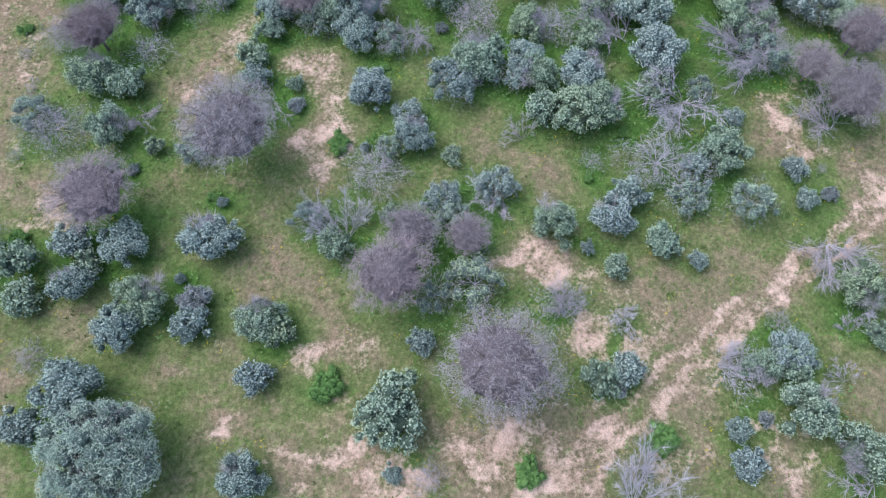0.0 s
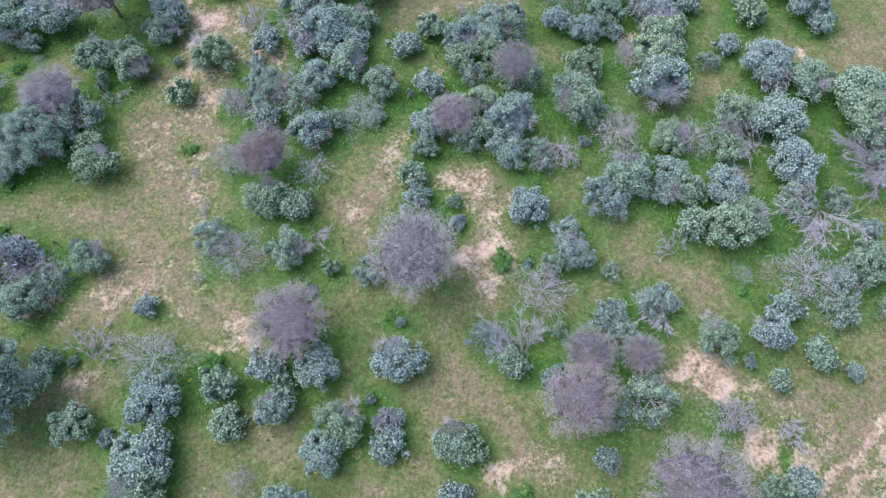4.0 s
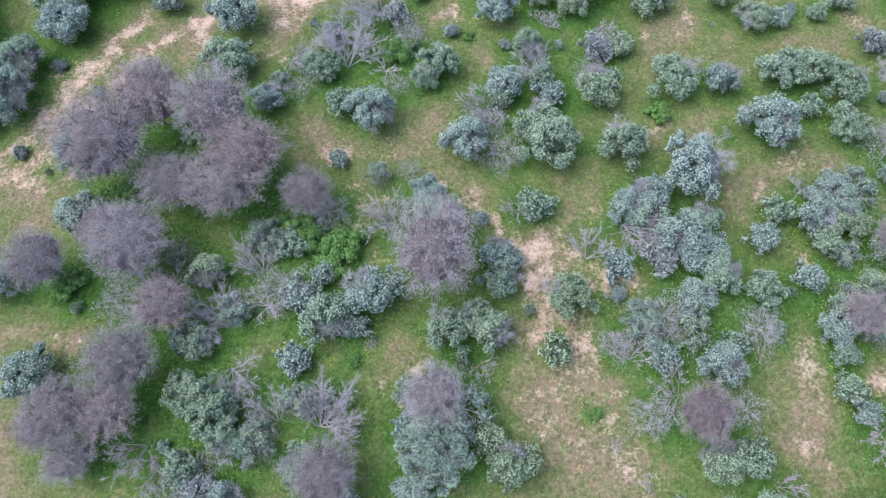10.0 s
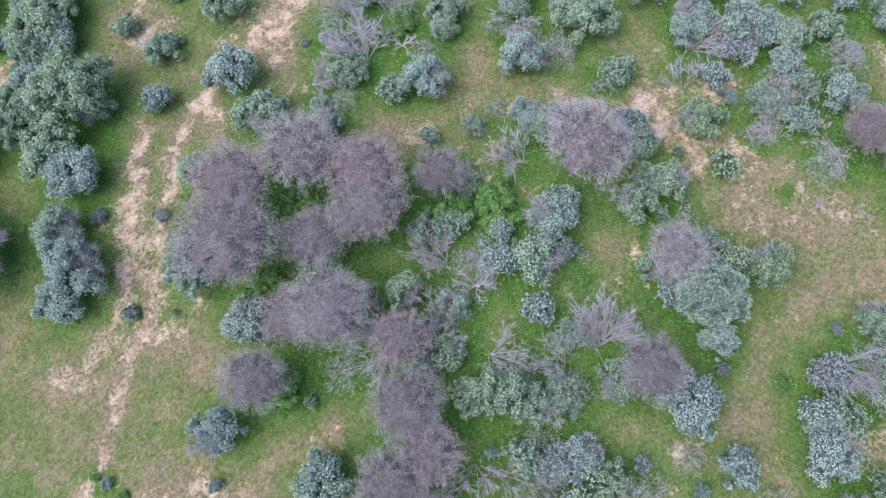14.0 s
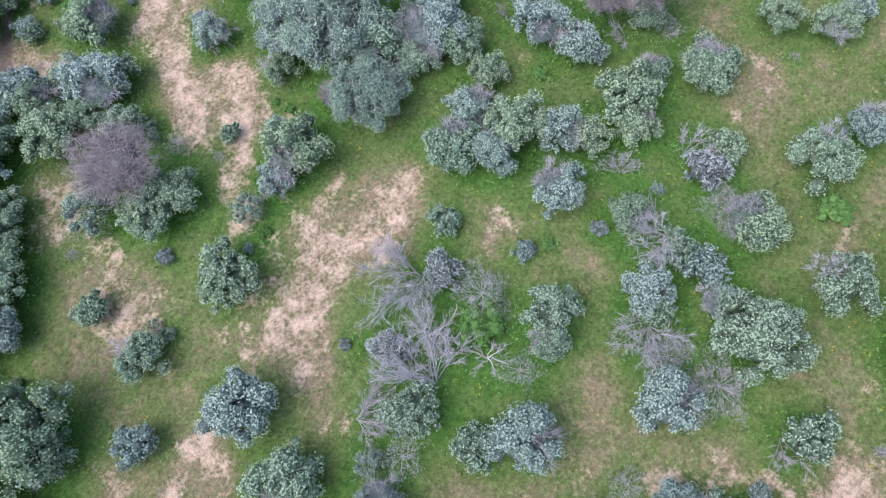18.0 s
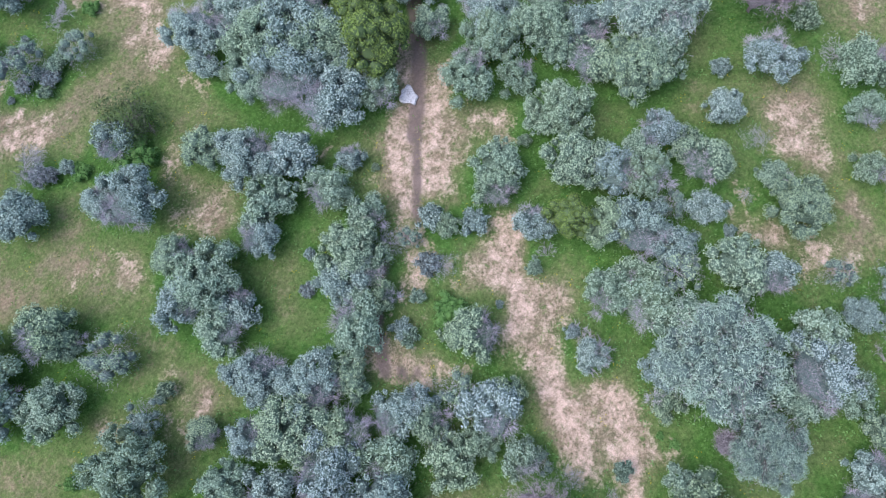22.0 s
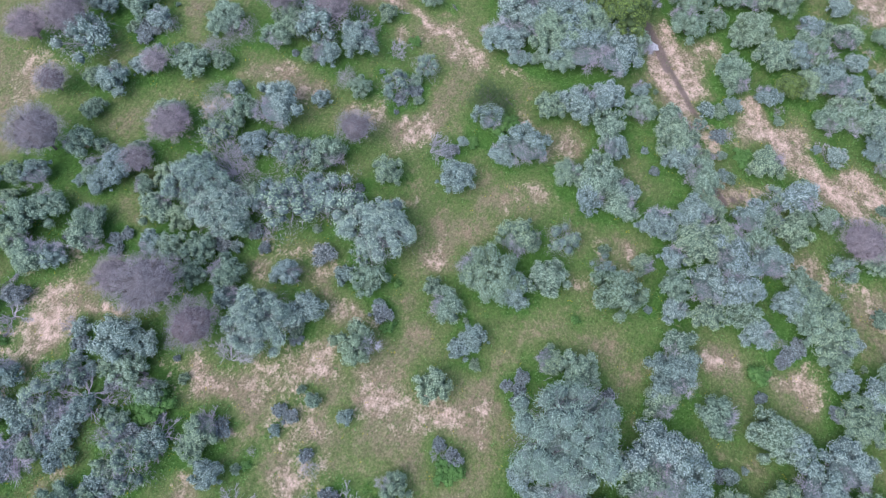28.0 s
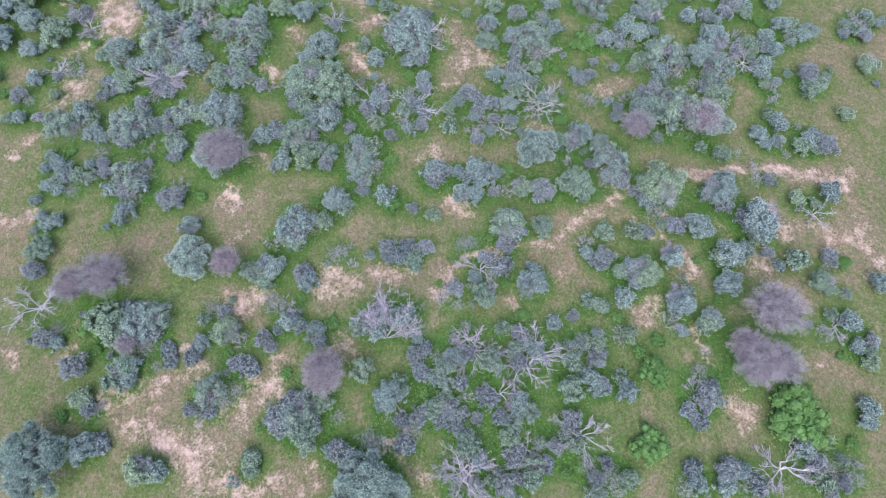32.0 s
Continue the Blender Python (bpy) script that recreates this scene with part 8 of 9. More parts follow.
dusty(-143.1, 114.6, 1.20)
lavender(-145.0, 113.0, 1.32)
lavender(-141.9, 112.9, 0.97)
greygreen(-107.2, 211.7, 2.10)
twiggy(-85.4, 173.5, 1.23)
dusty(-85.6, 175.2, 1.37)
dusty(-86.9, 173.0, 0.99)
twiggy(-83.9, 173.9, 1.00)
silver(-106.6, 205.3, 2.10)
lavender(-107.0, 198.5, 1.31)
lavender(-106.4, 197.0, 1.33)
twiggy(-105.7, 199.5, 1.42)
thorn(-50.5, 191.2, 3.99)
dusty(-55.4, 166.1, 1.19)
young_silver(-56.0, 167.7, 0.89)
young_green(-56.8, 165.1, 0.91)
young_green(-53.9, 166.9, 1.22)
dusty(-57.8, 167.6, 1.02)
half_bare(-141.7, 114.0, 1.43)
lavender(-140.2, 114.8, 1.18)
twiggy(-142.8, 115.3, 1.36)
twiggy(-140.8, 112.7, 0.95)
lavender(-140.5, 116.5, 1.23)
young_silver(-143.6, 113.6, 1.13)
half_bare(-138.9, 113.7, 1.47)
young_silver(-190.1, 106.4, 1.42)
young_silver(-191.5, 107.2, 1.20)
thorn(-69.3, 202.0, 2.15)
silver(-103.7, 209.6, 2.82)
broad(-56.6, 211.2, 2.98)
young_silver(-144.1, 91.7, 1.16)
young_green(-145.0, 90.2, 1.30)
lavender(-142.6, 91.2, 1.61)
young_green(-145.6, 92.3, 1.62)
half_bare(-143.9, 88.9, 1.12)
twiggy(-66.3, 202.2, 1.31)
young_green(-64.7, 201.3, 0.92)
greygreen(-108.8, 181.1, 1.73)
broad(-86.5, 92.1, 4.26)
silver(-44.3, 195.3, 2.59)
twiggy(-132.2, 132.8, 1.36)
young_silver(-133.8, 133.4, 1.28)
young_green(-132.4, 131.1, 1.32)
dusty(-131.9, 134.4, 1.41)
half_bare(-135.0, 132.0, 1.39)
greygreen(-101.8, 206.6, 2.85)
greygreen(-61.4, 210.8, 2.59)
leafless(-49.0, 206.4, 3.83)
silver(-63.4, 215.7, 2.45)
broad(-84.5, 86.4, 4.02)
half_bare(-71.2, 213.6, 4.80)
half_bare(-117.4, 191.8, 2.16)
thorn(-84.9, 88.0, 3.33)
dusty(-64.5, 208.2, 1.44)
lavender(-63.8, 206.7, 0.97)
dusty(-63.3, 209.2, 1.00)
dusty(-65.8, 207.3, 1.36)
twiggy(-62.2, 206.9, 1.06)
young_green(-65.0, 210.0, 1.14)
young_silver(-119.4, 180.9, 1.25)
half_bare(-119.4, 182.6, 1.64)
young_silver(-121.0, 180.5, 1.35)
young_silver(-117.8, 181.2, 1.55)
young_green(-121.1, 183.1, 1.07)
young_green(-119.8, 179.0, 1.14)
greygreen(-63.3, 220.3, 2.19)
dusty(-116.7, 182.6, 0.89)
lavender(-118.1, 183.3, 1.10)
half_bare(-117.0, 181.1, 1.13)
lavender(-116.2, 184.1, 1.34)
dusty(-119.3, 182.1, 1.47)
half_bare(-115.2, 181.4, 1.09)
young_green(-122.9, 155.8, 1.18)
young_silver(-121.7, 155.1, 0.89)
young_silver(-41.3, 185.0, 1.34)
silver(-97.2, 211.6, 2.90)
greygreen(-97.7, 203.2, 2.90)
greygreen(-58.8, 215.3, 2.20)
broad(-102.5, 84.5, 2.95)
young_green(-129.3, 120.5, 1.13)
young_silver(-129.5, 118.7, 1.45)
half_bare(-127.8, 130.4, 3.34)
young_green(-183.8, 102.7, 0.94)
young_silver(-182.8, 103.8, 1.06)
young_green(-185.2, 103.5, 1.26)
lavender(-182.6, 101.8, 0.97)
broad(-74.4, 95.7, 2.96)
half_bare(-75.3, 187.2, 3.31)
half_bare(-134.7, 90.0, 1.03)
young_silver(-135.9, 88.8, 1.33)
young_green(-133.2, 89.2, 1.30)
half_bare(-136.1, 91.0, 1.24)
half_bare(-135.0, 87.2, 1.54)
young_silver(-133.0, 91.1, 1.47)
young_silver(-128.3, 113.9, 1.20)
young_silver(-128.4, 115.6, 1.53)
young_silver(-129.9, 113.4, 1.52)
young_silver(-126.7, 114.2, 1.25)
young_green(-136.3, 80.0, 1.34)
twiggy(-135.7, 78.5, 0.90)
half_bare(-135.0, 80.9, 1.28)
lavender(-137.7, 79.2, 1.35)
twiggy(-134.0, 78.6, 1.35)
dusty(-136.6, 81.9, 1.02)
greygreen(-124.3, 91.3, 1.83)
silver(19.9, 118.2, 1.70)
young_silver(12.7, 125.7, 1.43)
young_silver(-175.9, 97.3, 1.48)
dusty(-136.4, 95.4, 1.13)
young_silver(-137.4, 94.0, 1.47)
young_silver(-134.9, 94.7, 1.48)
broad(-20.9, 161.2, 2.94)
greygreen(-112.5, 88.1, 1.68)
broad(-28.3, 168.9, 2.96)
greygreen(-96.6, 206.9, 1.94)
silver(-107.4, 85.7, 1.72)
young_silver(-128.4, 90.6, 1.57)
young_green(-126.8, 90.3, 1.06)
young_green(-116.1, 210.6, 1.35)
silver(-117.0, 87.5, 2.78)
thorn(-109.8, 211.7, 2.40)
greygreen(-92.1, 83.0, 2.81)
silver(2.5, 119.4, 1.90)
thorn(-21.6, 156.2, 4.11)
greygreen(-143.2, 81.6, 1.89)
thorn(-72.8, 221.9, 3.30)
silver(-37.8, 191.9, 2.20)
half_bare(-28.2, 178.2, 2.95)
thorn(-69.1, 217.2, 3.80)
broad(-53.6, 188.2, 2.94)
greygreen(-93.2, 209.5, 1.93)
young_green(-135.3, 77.0, 1.01)
young_silver(-133.7, 76.5, 0.98)
twiggy(-135.3, 78.7, 1.46)
half_bare(-135.6, 75.4, 1.26)
half_bare(-148.4, 117.3, 1.04)
young_green(-4.4, -0.3, 0.62)
dusty(24.4, -0.5, 0.58)
young_silver(-5.3, 1.6, 0.65)
young_silver(-37.1, 75.4, 0.82)
young_silver(-27.1, 71.0, 0.50)
dusty(17.9, 4.8, 0.57)
dusty(-32.3, 72.4, 0.68)
dusty(-54.2, 95.3, 0.72)
young_silver(-49.7, 91.0, 0.48)
twiggy(-58.6, 100.9, 0.59)
dusty(-39.3, 11.9, 0.68)
young_silver(7.7, 16.2, 0.58)
young_silver(-71.9, 123.6, 0.66)
young_silver(15.1, 15.3, 0.77)
twiggy(-52.0, 46.2, 0.60)
young_green(-6.1, 19.0, 0.69)
dusty(25.4, 20.4, 0.67)
twiggy(-21.8, 89.8, 0.66)
young_silver(-69.2, 42.6, 0.56)
dusty(-79.3, 72.5, 0.78)
young_silver(-61.8, 29.3, 0.67)
young_silver(-20.2, 14.2, 0.49)
twiggy(25.4, 22.6, 0.48)
dusty(-62.9, 33.6, 0.75)
young_silver(-38.1, 109.6, 0.71)
young_green(-45.3, 42.9, 0.69)
dusty(-89.2, 63.7, 0.46)
dusty(-19.0, 86.1, 0.57)
young_green(-1.6, 23.6, 0.84)
twiggy(-28.6, 22.0, 0.61)
young_green(-23.6, 24.5, 0.80)
young_silver(-40.6, 115.9, 0.46)
young_silver(-84.1, 57.2, 0.59)
dusty(-13.4, 28.2, 0.76)
twiggy(-34.1, 24.0, 0.62)
dusty(-25.0, 22.7, 0.51)
twiggy(-35.8, 33.5, 0.66)
dusty(-44.8, 27.4, 0.54)
young_green(-38.8, 45.5, 0.53)
young_green(-42.8, 17.5, 0.54)
dusty(-2.3, 35.6, 0.61)
young_silver(-40.3, 54.6, 0.79)
young_green(-75.1, 55.8, 0.62)
young_silver(-18.0, 20.0, 0.47)
young_green(-11.0, 93.9, 0.47)
dusty(-75.3, 81.7, 0.85)
twiggy(-34.0, 116.3, 0.81)
young_silver(-49.3, 132.0, 0.67)
young_silver(-21.4, 105.4, 0.75)
dusty(-51.8, 129.5, 0.81)
young_green(-17.3, 41.1, 0.50)
twiggy(-17.5, 106.4, 0.81)
young_green(-27.0, 125.2, 0.79)
young_green(-38.9, 133.9, 0.50)
dusty(-53.2, 32.6, 0.65)
twiggy(-15.6, 56.8, 0.57)
young_green(-13.7, 30.1, 0.75)
young_silver(0.2, 56.3, 0.77)
young_silver(-2.3, 61.8, 0.53)
young_silver(13.7, 50.7, 0.70)
dusty(-2.7, 69.0, 0.67)
twiggy(-11.0, 69.3, 0.46)
young_silver(13.7, 54.2, 0.48)
twiggy(-52.2, 138.5, 0.47)
young_green(-67.2, 96.2, 0.56)
dusty(-73.2, 165.9, 0.78)
twiggy(-46.0, 98.5, 0.57)
young_silver(-24.9, 145.0, 0.52)
lavender(-136.9, 160.1, 1.01)
half_bare(-139.9, 161.1, 0.58)
twiggy(-187.0, 162.2, 0.89)
low(-192.2, 151.9, 0.94)
low(-188.9, 143.6, 0.79)
lavender(-195.2, 132.9, 0.73)
twiggy(-195.0, 128.7, 0.49)
low(-193.4, 109.7, 0.92)
twiggy(-138.9, 143.6, 0.58)
half_bare(-142.9, 136.2, 0.66)
low(-185.0, 168.5, 0.65)
half_bare(-181.4, 181.0, 0.99)
lavender(-139.6, 154.6, 1.05)
young_green(-83.8, 144.4, 0.46)
half_bare(-137.3, 128.1, 0.63)
half_bare(-134.2, 168.2, 0.78)
twiggy(-91.9, 97.3, 0.65)
twiggy(-109.9, 160.5, 0.64)
young_silver(-54.5, 172.4, 0.53)
low(-175.9, 177.3, 0.55)
half_bare(-112.9, 179.3, 0.53)
lavender(-133.2, 121.9, 0.84)
twiggy(-173.9, 175.7, 0.82)
low(-134.2, 160.9, 0.59)
young_silver(-85.7, 106.4, 0.58)
half_bare(-128.9, 156.8, 0.73)
twiggy(-176.9, 168.2, 0.97)
twiggy(-174.0, 184.4, 0.61)
young_silver(-96.7, 120.6, 0.66)
twiggy(-133.9, 188.4, 1.00)
half_bare(-134.8, 119.3, 1.05)
low(-169.3, 200.4, 0.85)
silver(-134.3, 103.2, 2.63)
low(-129.3, 149.9, 0.97)
low(-169.9, 184.3, 0.71)
twiggy(-130.2, 135.9, 0.48)
young_green(-88.6, 140.9, 0.85)
young_silver(-106.6, 159.2, 0.78)
low(-176.6, 157.7, 0.63)
low(-176.5, 127.9, 1.02)
lavender(-123.7, 198.7, 0.61)
low(-124.6, 170.9, 0.51)
young_green(-100.9, 158.8, 0.67)
low(-170.4, 173.6, 0.86)
twiggy(-168.6, 180.8, 0.66)
low(-133.0, 127.8, 0.61)
lavender(-130.7, 125.9, 0.63)
twiggy(-112.6, 188.6, 0.80)
half_bare(-127.4, 118.1, 0.65)
dusty(-104.5, 174.8, 0.50)
dusty(-50.2, 80.7, 0.46)
lavender(-130.8, 101.2, 0.65)
lavender(-130.4, 102.6, 0.63)
half_bare(-128.5, 155.0, 0.91)
low(-182.6, 121.7, 0.58)
low(-169.6, 143.7, 0.96)
half_bare(-126.3, 165.2, 0.52)
low(-131.5, 93.6, 0.96)
young_silver(5.3, 71.9, 0.66)
low(-165.3, 167.2, 1.00)
twiggy(-166.5, 151.2, 0.96)
dusty(-21.0, 142.2, 0.49)
low(-177.5, 130.6, 0.91)
half_bare(-143.5, 204.2, 0.68)
low(-166.2, 180.2, 0.77)
half_bare(-121.3, 110.3, 0.58)
twiggy(-124.5, 149.4, 0.51)
half_bare(-164.7, 173.9, 0.78)
low(-162.2, 196.3, 0.88)
lavender(-178.9, 108.5, 0.54)
twiggy(-165.9, 188.9, 0.78)
lavender(-163.3, 194.5, 0.48)
dusty(-76.4, 107.0, 0.79)
low(-173.2, 118.4, 0.62)
twiggy(-179.1, 122.6, 0.86)
twiggy(-165.6, 155.7, 0.55)
twiggy(-120.9, 99.3, 0.49)
twiggy(-120.0, 110.1, 0.70)
lavender(-114.2, 202.7, 0.49)
low(-161.0, 170.3, 0.63)
low(-120.4, 128.1, 0.71)
half_bare(-169.3, 121.7, 0.63)
lavender(-171.2, 137.4, 0.99)
low(-172.5, 131.9, 0.81)
twiggy(-117.7, 140.0, 0.66)
twiggy(-117.2, 135.9, 0.76)
young_green(-81.4, 168.1, 0.69)
low(-163.1, 152.9, 0.60)
young_green(-0.8, 131.6, 0.81)
low(-120.0, 156.4, 0.46)
lavender(-116.2, 128.3, 0.81)
low(-164.9, 139.8, 0.58)
low(-164.9, 144.5, 0.72)
half_bare(-176.3, 102.1, 0.95)
half_bare(-114.2, 113.9, 1.03)
young_green(-14.4, 144.0, 0.66)
lavender(-157.0, 197.9, 0.50)
half_bare(-119.9, 105.9, 0.96)
low(-132.0, 199.4, 0.80)
lavender(-168.6, 109.6, 1.00)
low(-172.2, 100.2, 0.98)
twiggy(-114.8, 198.6, 0.78)
low(-167.5, 119.0, 0.57)
half_bare(-157.2, 166.5, 0.51)
twiggy(-157.8, 163.3, 0.79)
half_bare(-157.2, 160.8, 0.81)
twiggy(-38.3, 168.0, 0.54)
twiggy(-43.0, 174.5, 0.66)
low(-158.2, 144.9, 0.62)
low(-160.0, 150.3, 0.57)
half_bare(-110.5, 125.8, 0.52)
twiggy(-111.6, 151.9, 0.65)
young_green(-116.4, 142.4, 0.60)
twiggy(-113.5, 101.1, 0.75)
dusty(-97.4, 197.6, 0.52)
half_bare(-154.8, 140.6, 0.53)
twiggy(-149.3, 167.1, 0.50)
low(-148.0, 170.5, 0.66)
half_bare(-145.3, 194.6, 0.57)
lavender(-151.8, 153.9, 1.02)
low(-122.5, 207.2, 0.49)
lavender(-125.2, 203.8, 1.04)
dusty(-105.3, 105.8, 0.47)
low(-147.8, 166.8, 0.87)
low(-143.4, 181.8, 0.88)
twiggy(-142.0, 187.5, 0.58)
low(-148.7, 139.7, 1.03)
twiggy(-155.7, 109.3, 0.65)
low(-119.2, 209.4, 1.02)
low(-155.0, 128.7, 0.93)
half_bare(-139.1, 203.9, 0.94)
twiggy(-157.9, 102.5, 0.51)
young_silver(-147.0, 150.0, 1.82)
low(-143.3, 155.3, 0.97)
greygreen(-140.6, 166.8, 2.17)
twiggy(-122.0, 95.1, 0.58)
twiggy(-153.1, 106.9, 0.75)
half_bare(-148.1, 128.4, 0.68)
half_bare(-151.0, 96.5, 0.68)
twiggy(-154.8, 100.1, 0.71)
twiggy(-149.4, 131.2, 1.03)
low(-142.2, 129.9, 1.03)
young_green(-98.7, 82.7, 0.50)
young_green(-58.0, 206.8, 0.47)
dusty(-59.8, 167.2, 0.47)
young_silver(-52.3, 209.7, 0.82)
young_green(-141.9, 94.0, 0.84)
young_green(-142.5, 87.1, 0.54)
young_silver(-66.1, 204.7, 0.66)
dusty(-51.0, 211.4, 0.69)
young_silver(-67.5, 205.6, 0.69)
low(-183.4, 106.1, 0.68)
young_silver(-113.2, 85.3, 0.57)
twiggy(-113.6, 210.7, 0.69)
dusty(-146.4, 81.5, 0.64)
young_green(-73.8, 226.7, 0.81)
dusty(-33.0, 176.9, 0.76)
dusty(-57.5, 185.8, 0.62)
twiggy(-134.6, 72.9, 0.50)
young_green(11.5, 53.9, 1.20)
broad(14.4, 54.0, 2.70)
silver(18.5, 52.9, 2.26)
young_silver(8.4, 50.2, 1.60)
leafless(18.2, 56.0, 2.75)
young_green(14.3, 48.7, 1.68)
lavender(5.0, 49.2, 1.85)
greygreen(5.9, 44.3, 1.83)
greygreen(21.4, 36.5, 2.61)
silver(24.6, 39.0, 2.22)
half_bare(27.5, 37.0, 2.20)
leafless(30.0, 39.3, 1.97)
leafless(-56.4, 42.1, 2.33)
dead(-122.2, 185.5, 3.79)
dead(-112.9, 181.3, 3.29)
dead(-107.6, 179.0, 2.82)
dead(-122.9, 146.2, 3.55)
dead(-113.4, 171.2, 2.74)


# ---- the broken slab beside the muddy rut ----
def slab_material():
    mat, tree, shader = base_material("weathered_concrete", 0.9, 0.2)
    cracks = ramp(tree, noise_of(tree, 5.0, 6, 0.8), [(0.40, (0.30, 0.29, 0.29)), (0.52, (0.66, 0.65, 0.66)), (0.46, (0.55, 0.54, 0.55))])
    tree.links.new(mix(tree, 0.6, cracks, ramp(tree, noise_of(tree, 22.0, 3), [(0.3, (0.75, 0.75, 0.75)), (0.7, (1.15, 1.15, 1.15))]), "MULTIPLY"), shader.inputs["Base Color"])
    return mat


def broken_slab(x, y):
    rng = np.random.default_rng(77)
    v, f = finer(*FINE_BALL)
    p = v * (1.15, 0.85, 0.45) * (1 + 0.16 * np.sin(3.1 * v[:, :1] + 2.3 * v[:, 1:2]) + 0.1 * np.sin(6.7 * v[:, 1:2] - 4.1 * v[:, :1]) + rng.uniform(-0.035, 0.035, (len(v), 1)))
    p[:, 2] = np.minimum(p[:, 2], 0.26 + 0.12 * p[:, 0])
    soup = Soup()
    soup.add(p, tri=f)
    ob = tagged(new("broken_slab", soup.mesh("broken_slab", slab_material())), "pale grey broken concrete slab lying in the muddy track", "slab")
    ob.matrix_basis = pose(x, y, float(rise(x, y)) + 0.1, 4, 9, 60)


broken_slab(-31.0, 137.3)
acacia(-186.4, 166.1, 4.28)
dead(-175.6, 145.0, 3.77)
dead(-187.1, 155.5, 2.88)
leafless(-166.5, 159.9, 3.50)
thorn(-172.0, 168.9, 2.64)
dead(-121.9, 186.0, 3.33)
dead(-121.5, 148.2, 3.91)
dead(-124.5, 109.8, 3.02)
dead(-135.4, 150.4, 3.36)
dead(-138.4, 131.7, 2.93)
acacia(-138.5, 178.5, 3.33)
silver(9.2, 64.6, 2.44)
silver(6.7, 58.0, 1.98)
young_silver(9.9, 58.1, 1.47)
young_silver(11.3, 55.6, 1.24)
dusty(9.5, 54.3, 1.24)
greygreen(5.6, 46.6, 2.30)
leafless(2.7, 44.7, 1.54)
thorn(-8.1, 42.6, 2.05)
young_green(8.1, 66.8, 1.34)
leafless(-49.3, 35.8, 1.80)
acacia(-147.9, 109.7, 2.92)
young_silver(9.4, 7.7, 1.25)
lavender(8.7, 6.9, 0.78)
leafless(5.8, 12.2, 1.34)
leafless(16.4, 8.3, 1.37)
greygreen(18.0, 7.9, 1.36)
silver(19.9, 8.9, 1.58)
lavender(-159.3, 202.5, 1.40)
lavender(-163.9, 198.6, 1.72)
lavender(-175.5, 175.2, 1.46)
lavender(-149.8, 203.7, 1.47)
half_bare(-127.6, 200.7, 2.71)
lavender(-143.1, 186.1, 1.60)
silver(-136.3, 105.8, 2.40)


# ---- the ground ----
def spaced(lo, hi, step, far):
    out = [far * (1 - k / 6) ** 2 for k in range(6)]
    return np.array([lo - d for d in out] + list(np.arange(lo, hi + 0.01, step)) + [hi + d for d in out[::-1]])


def fields(x, y):
    """How bare and how lush the ground is at each place."""
    bare, lush = np.zeros_like(x), np.zeros_like(x)
    wx = x + 0.9 * np.sin(0.9 * y + 0.6 * x) + 0.5 * np.sin(2.1 * x - 1.3 * y)
    wy = y + 0.9 * np.sin(0.8 * x - 0.7 * y) + 0.5 * np.sin(1.9 * y + 1.1 * x)
    for px, py, a, b, deg, strength in PATCHES:
        near = (np.abs(x - px) < 1.6 * max(a, b) + 2) & (np.abs(y - py) < 1.6 * max(a, b) + 2)
        dx, dy = wx[near] - px, wy[near] - py
        c, s = math.cos(radians(deg)), math.sin(radians(deg))
        d = np.sqrt(((dx * c + dy * s) / a) ** 2 + ((dy * c - dx * s) / b) ** 2)
        bare[near] = np.maximum(bare[near], strength * np.clip(1.5 - 1.0 * d, 0, 1))
    for width, points in TRACKS:
        for (ax, ay), (bx, by) in zip(points, points[1:]):
            near = (x > min(ax, bx) - 4) & (x < max(ax, bx) + 4) & (y > min(ay, by) - 4) & (y < max(ay, by) + 4)
            px, py = 0.4 * wx[near] + 0.6 * x[near] - ax, 0.4 * wy[near] + 0.6 * y[near] - ay
            ux, uy = bx - ax, by - ay
            k = np.clip((px * ux + py * uy) / (ux * ux + uy * uy), 0, 1)
            d = np.hypot(px - k * ux, py - k * uy)
            bare[near] = np.maximum(bare[near], np.clip(1.4 - 0.75 * d / width, 0, 0.74))
    for px, py, r, name in STANDS:
        reach = 1.7 * r + 0.8
        near = (np.abs(x - px) < reach) & (np.abs(y - py) < reach)
        d = np.hypot(x[near] - px, y[near] - py) / reach
        lush[near] += np.clip(1 - d, 0, 1) * 0.75
    lush = lush + 0.16 / (1 + np.exp((55 - y) / 9.0)) - 0.08 - 0.22 / (1 + np.exp((x + 128) / 9.0)) - 0.1 / (1 + np.exp((y - 22) / 5.0))
    return bare, np.clip(lush, 0, 1)


fine_x, fine_y = np.arange(0.25, 31, 0.5), np.arange(-1.75, 23, 0.5)
gx, gy = np.meshgrid(np.union1d(spaced(-236, 48, 1.0, 2400), fine_x), np.union1d(spaced(-18, 244, 1.0, 2400), fine_y))
nx, ny = gx.shape[1], gx.shape[0]
gx, gy = gx.ravel(), gy.ravel()
cell = (np.arange(ny - 1)[:, None] * nx + np.arange(nx - 1)).ravel()
sheet = Soup()
sheet.add(np.stack([gx, gy, rise(gx, gy)], 1), quad=np.stack([cell, cell + 1, cell + nx + 1, cell + nx], 1))
ground = tagged(new("ground", sheet.mesh("ground", GROUND)), "flat bushveld ground with green grass and bare sandy patches", "ground", kind="structure")
bare, lush = fields(gx, gy)
mud = np.zeros_like(gx)
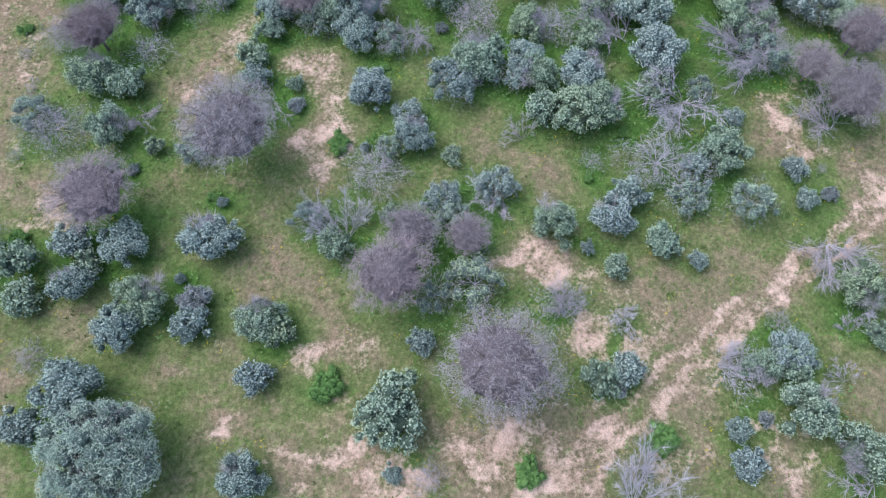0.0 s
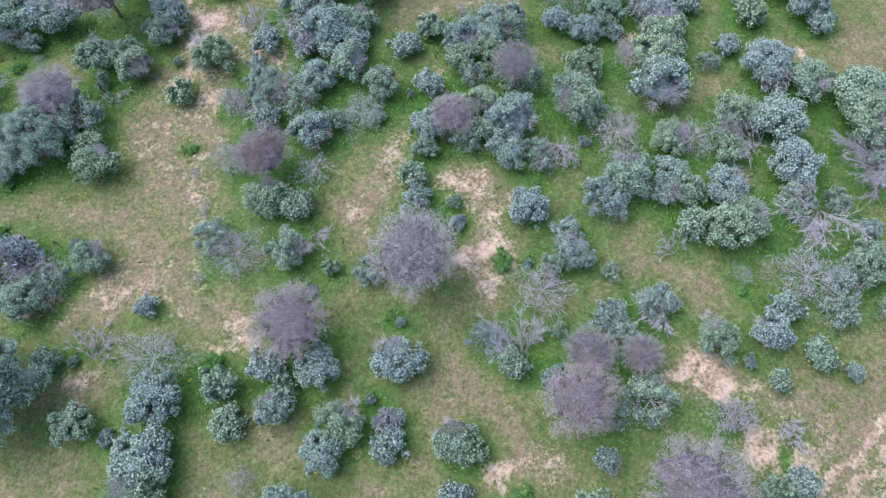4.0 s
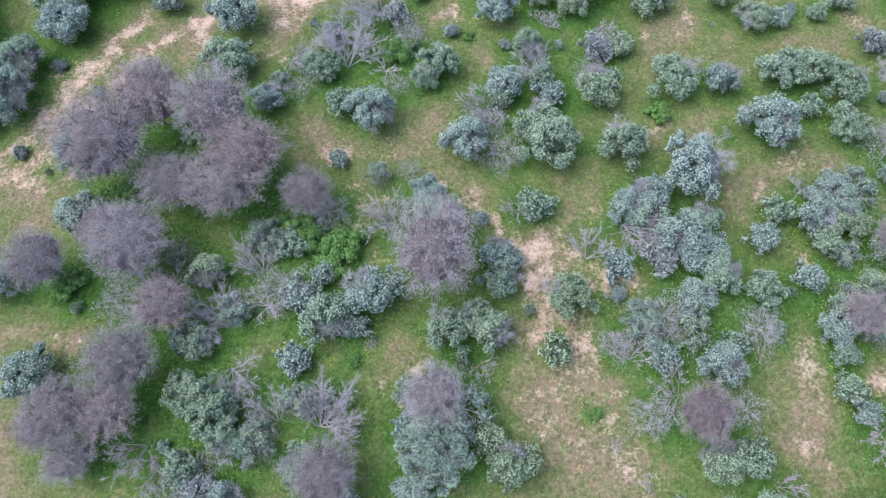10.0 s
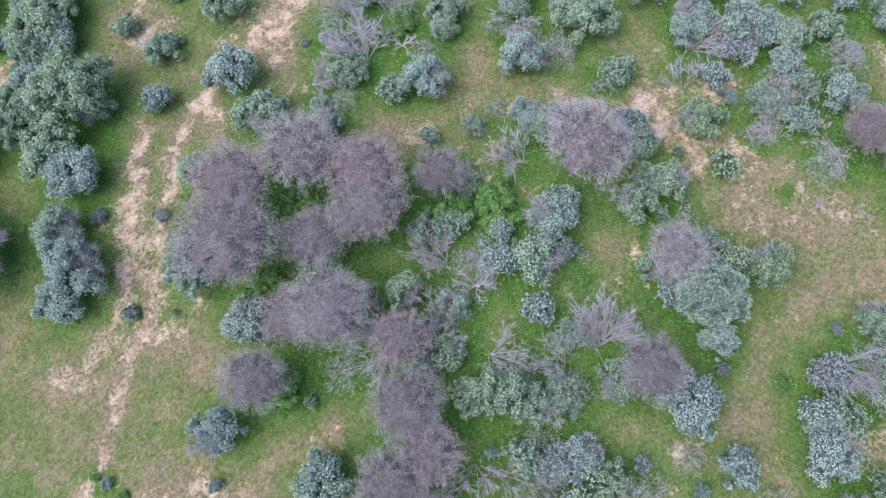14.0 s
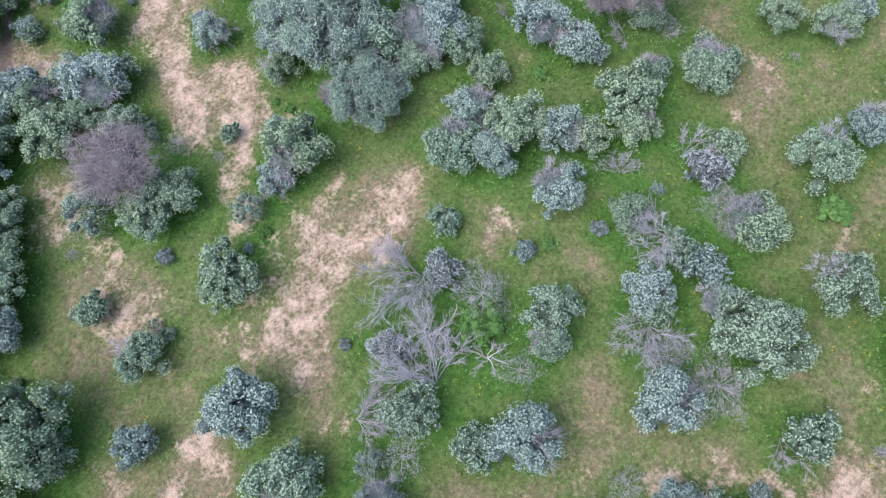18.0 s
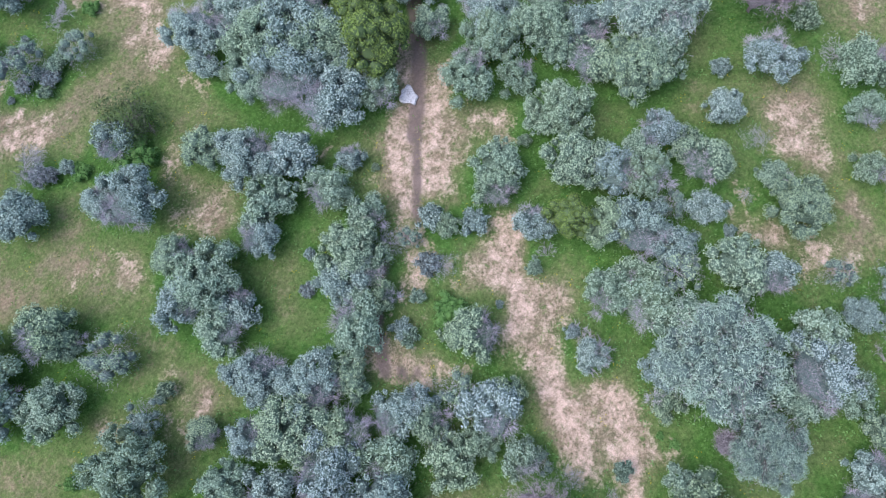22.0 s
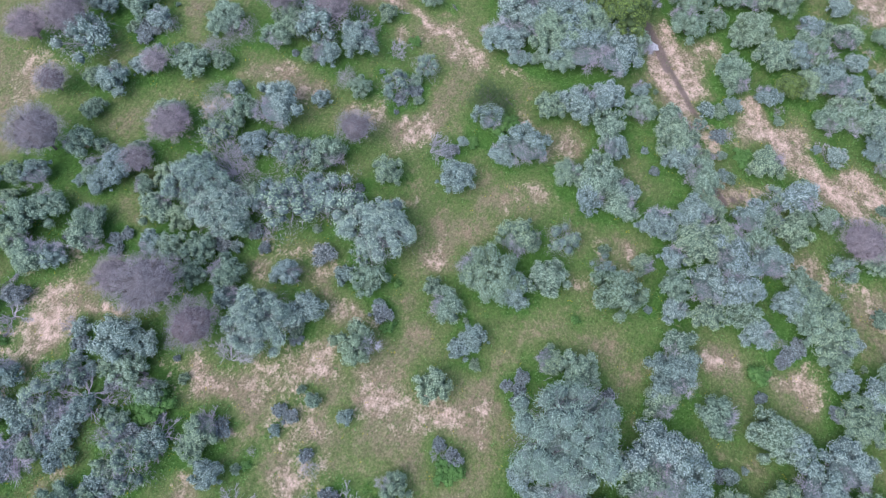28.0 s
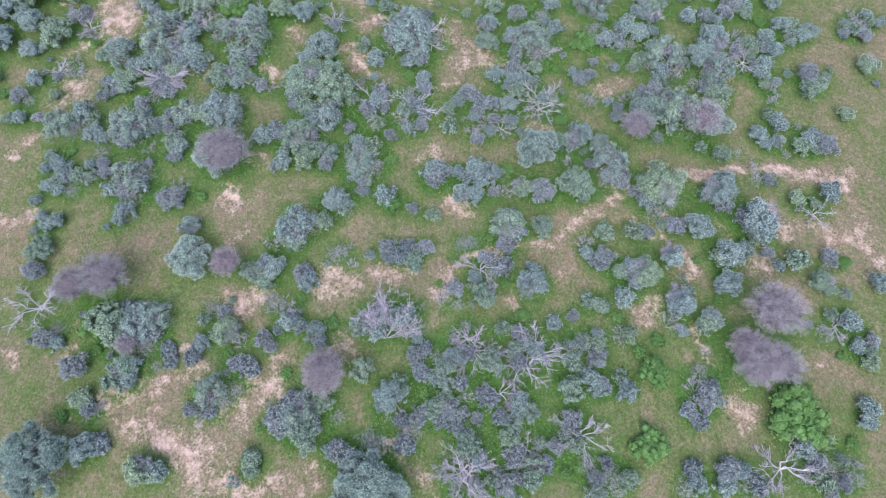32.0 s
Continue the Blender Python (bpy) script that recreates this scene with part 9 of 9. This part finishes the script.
for width, points in RUTS:
    for (ax, ay), (bx, by) in zip(points, points[1:]):
        k = np.clip(((gx - ax) * (bx - ax) + (gy - ay) * (by - ay)) / ((bx - ax) ** 2 + (by - ay) ** 2), 0, 1)
        mud = np.maximum(mud, np.clip(1.3 - 0.8 * np.hypot(gx - ax - k * (bx - ax), gy - ay - k * (by - ay)) / width, 0, 1))
for name, values in (("soil", bare), ("lush", lush), ("mud", mud)):
    ground.data.attributes.new(name, "FLOAT", "POINT").data.foreach_set("value", values.astype(np.float32))


# ---- grass, herbs and flowers ----
def scatter(rng, n):
    """Places in the wide strip along which the plants stand."""
    pick = rng.integers(0, len(STANDS), n)
    at = np.array([(s[0], s[1]) for s in STANDS])[pick]
    return at + rng.normal(0, 6.0, (n, 2))


def tufts(name, label, material, seed, n, blades, tall, wanted, kind_of="grass"):
    rng = np.random.default_rng(seed)
    at = scatter(rng, n)
    b, l = fields(at[:, 0], at[:, 1])
    at = at[wanted(rng, b, l)]
    soup = Soup()
    root = np.repeat(at, blades, 0) + rng.normal(0, 0.09, (len(at) * blades, 2))
    root = np.stack([root[:, 0], root[:, 1], rise(root[:, 0], root[:, 1]) - 0.02], 1)
    w = unit(rng.normal(0, 0.6, root.shape) * (1, 1, 0.2) + (0, 0, 0.8))
    length = tall * rng.uniform(0.5, 1.4, (len(root), 1))
    s, _ = across(w)
    thick = 0.036 * rng.uniform(0.6, 1.4, (len(root), 1))
    i = np.arange(len(root))
    soup.add(np.concatenate([root - s * thick, root + s * thick, root + w * length]), tri=np.stack([i, i + len(i), i + 2 * len(i)], 1))
    return tagged(new(name, soup.mesh(name, material)), label, kind_of, kind="stuff")


tufts("grass", "short green grass tufts over the ground", GRASS, 301, 26000, 5, 0.26, lambda rng, b, l: rng.uniform(0, 1, len(b)) > b * 1.05)
tufts("dry_grass", "dry straw-coloured grass tufts between bushes", STRAW, 302, 9000, 4, 0.24, lambda rng, b, l: (rng.uniform(0, 1, len(b)) > l) & (b < 0.75))


def herbs(name, label, material, seed, n, per, leaf, spread, wanted, lift=0.12):
    rng = np.random.default_rng(seed)
    at = scatter(rng, n)
    b, l = fields(at[:, 0], at[:, 1])
    at = at[wanted(rng, b, l)]
    root = np.repeat(at, per, 0) + rng.normal(0, spread, (len(at) * per, 2))
    root = np.stack([root[:, 0], root[:, 1], rise(root[:, 0], root[:, 1]) + lift * rng.uniform(0.2, 2.0, len(root))], 1)
    soup = Soup()
    size = leaf * rng.uniform(0.6, 1.4, len(root))
    leaves(soup, root, unit(rng.normal(0, 0.6, root.shape) + (0, 0, 0.5)), size, size * 0.35, rng)
    return tagged(new(name, soup.mesh(name, material)), label, "plants", kind="stuff")


herbs("undergrowth", "bright green leafy undergrowth round the bushes", FRESH, 303, 52000, 5, 0.20, 0.24, lambda rng, b, l: (rng.uniform(0.25, 1, len(b)) < l) & (b < 0.5))
herbs("yellow_flowers", "small yellow wild flowers in the grass", PETAL, 304, 7000, 5, 0.11, 0.22, lambda rng, b, l: (b < 0.7) & (rng.uniform(0, 1, len(b)) > 0.55), 0.22)
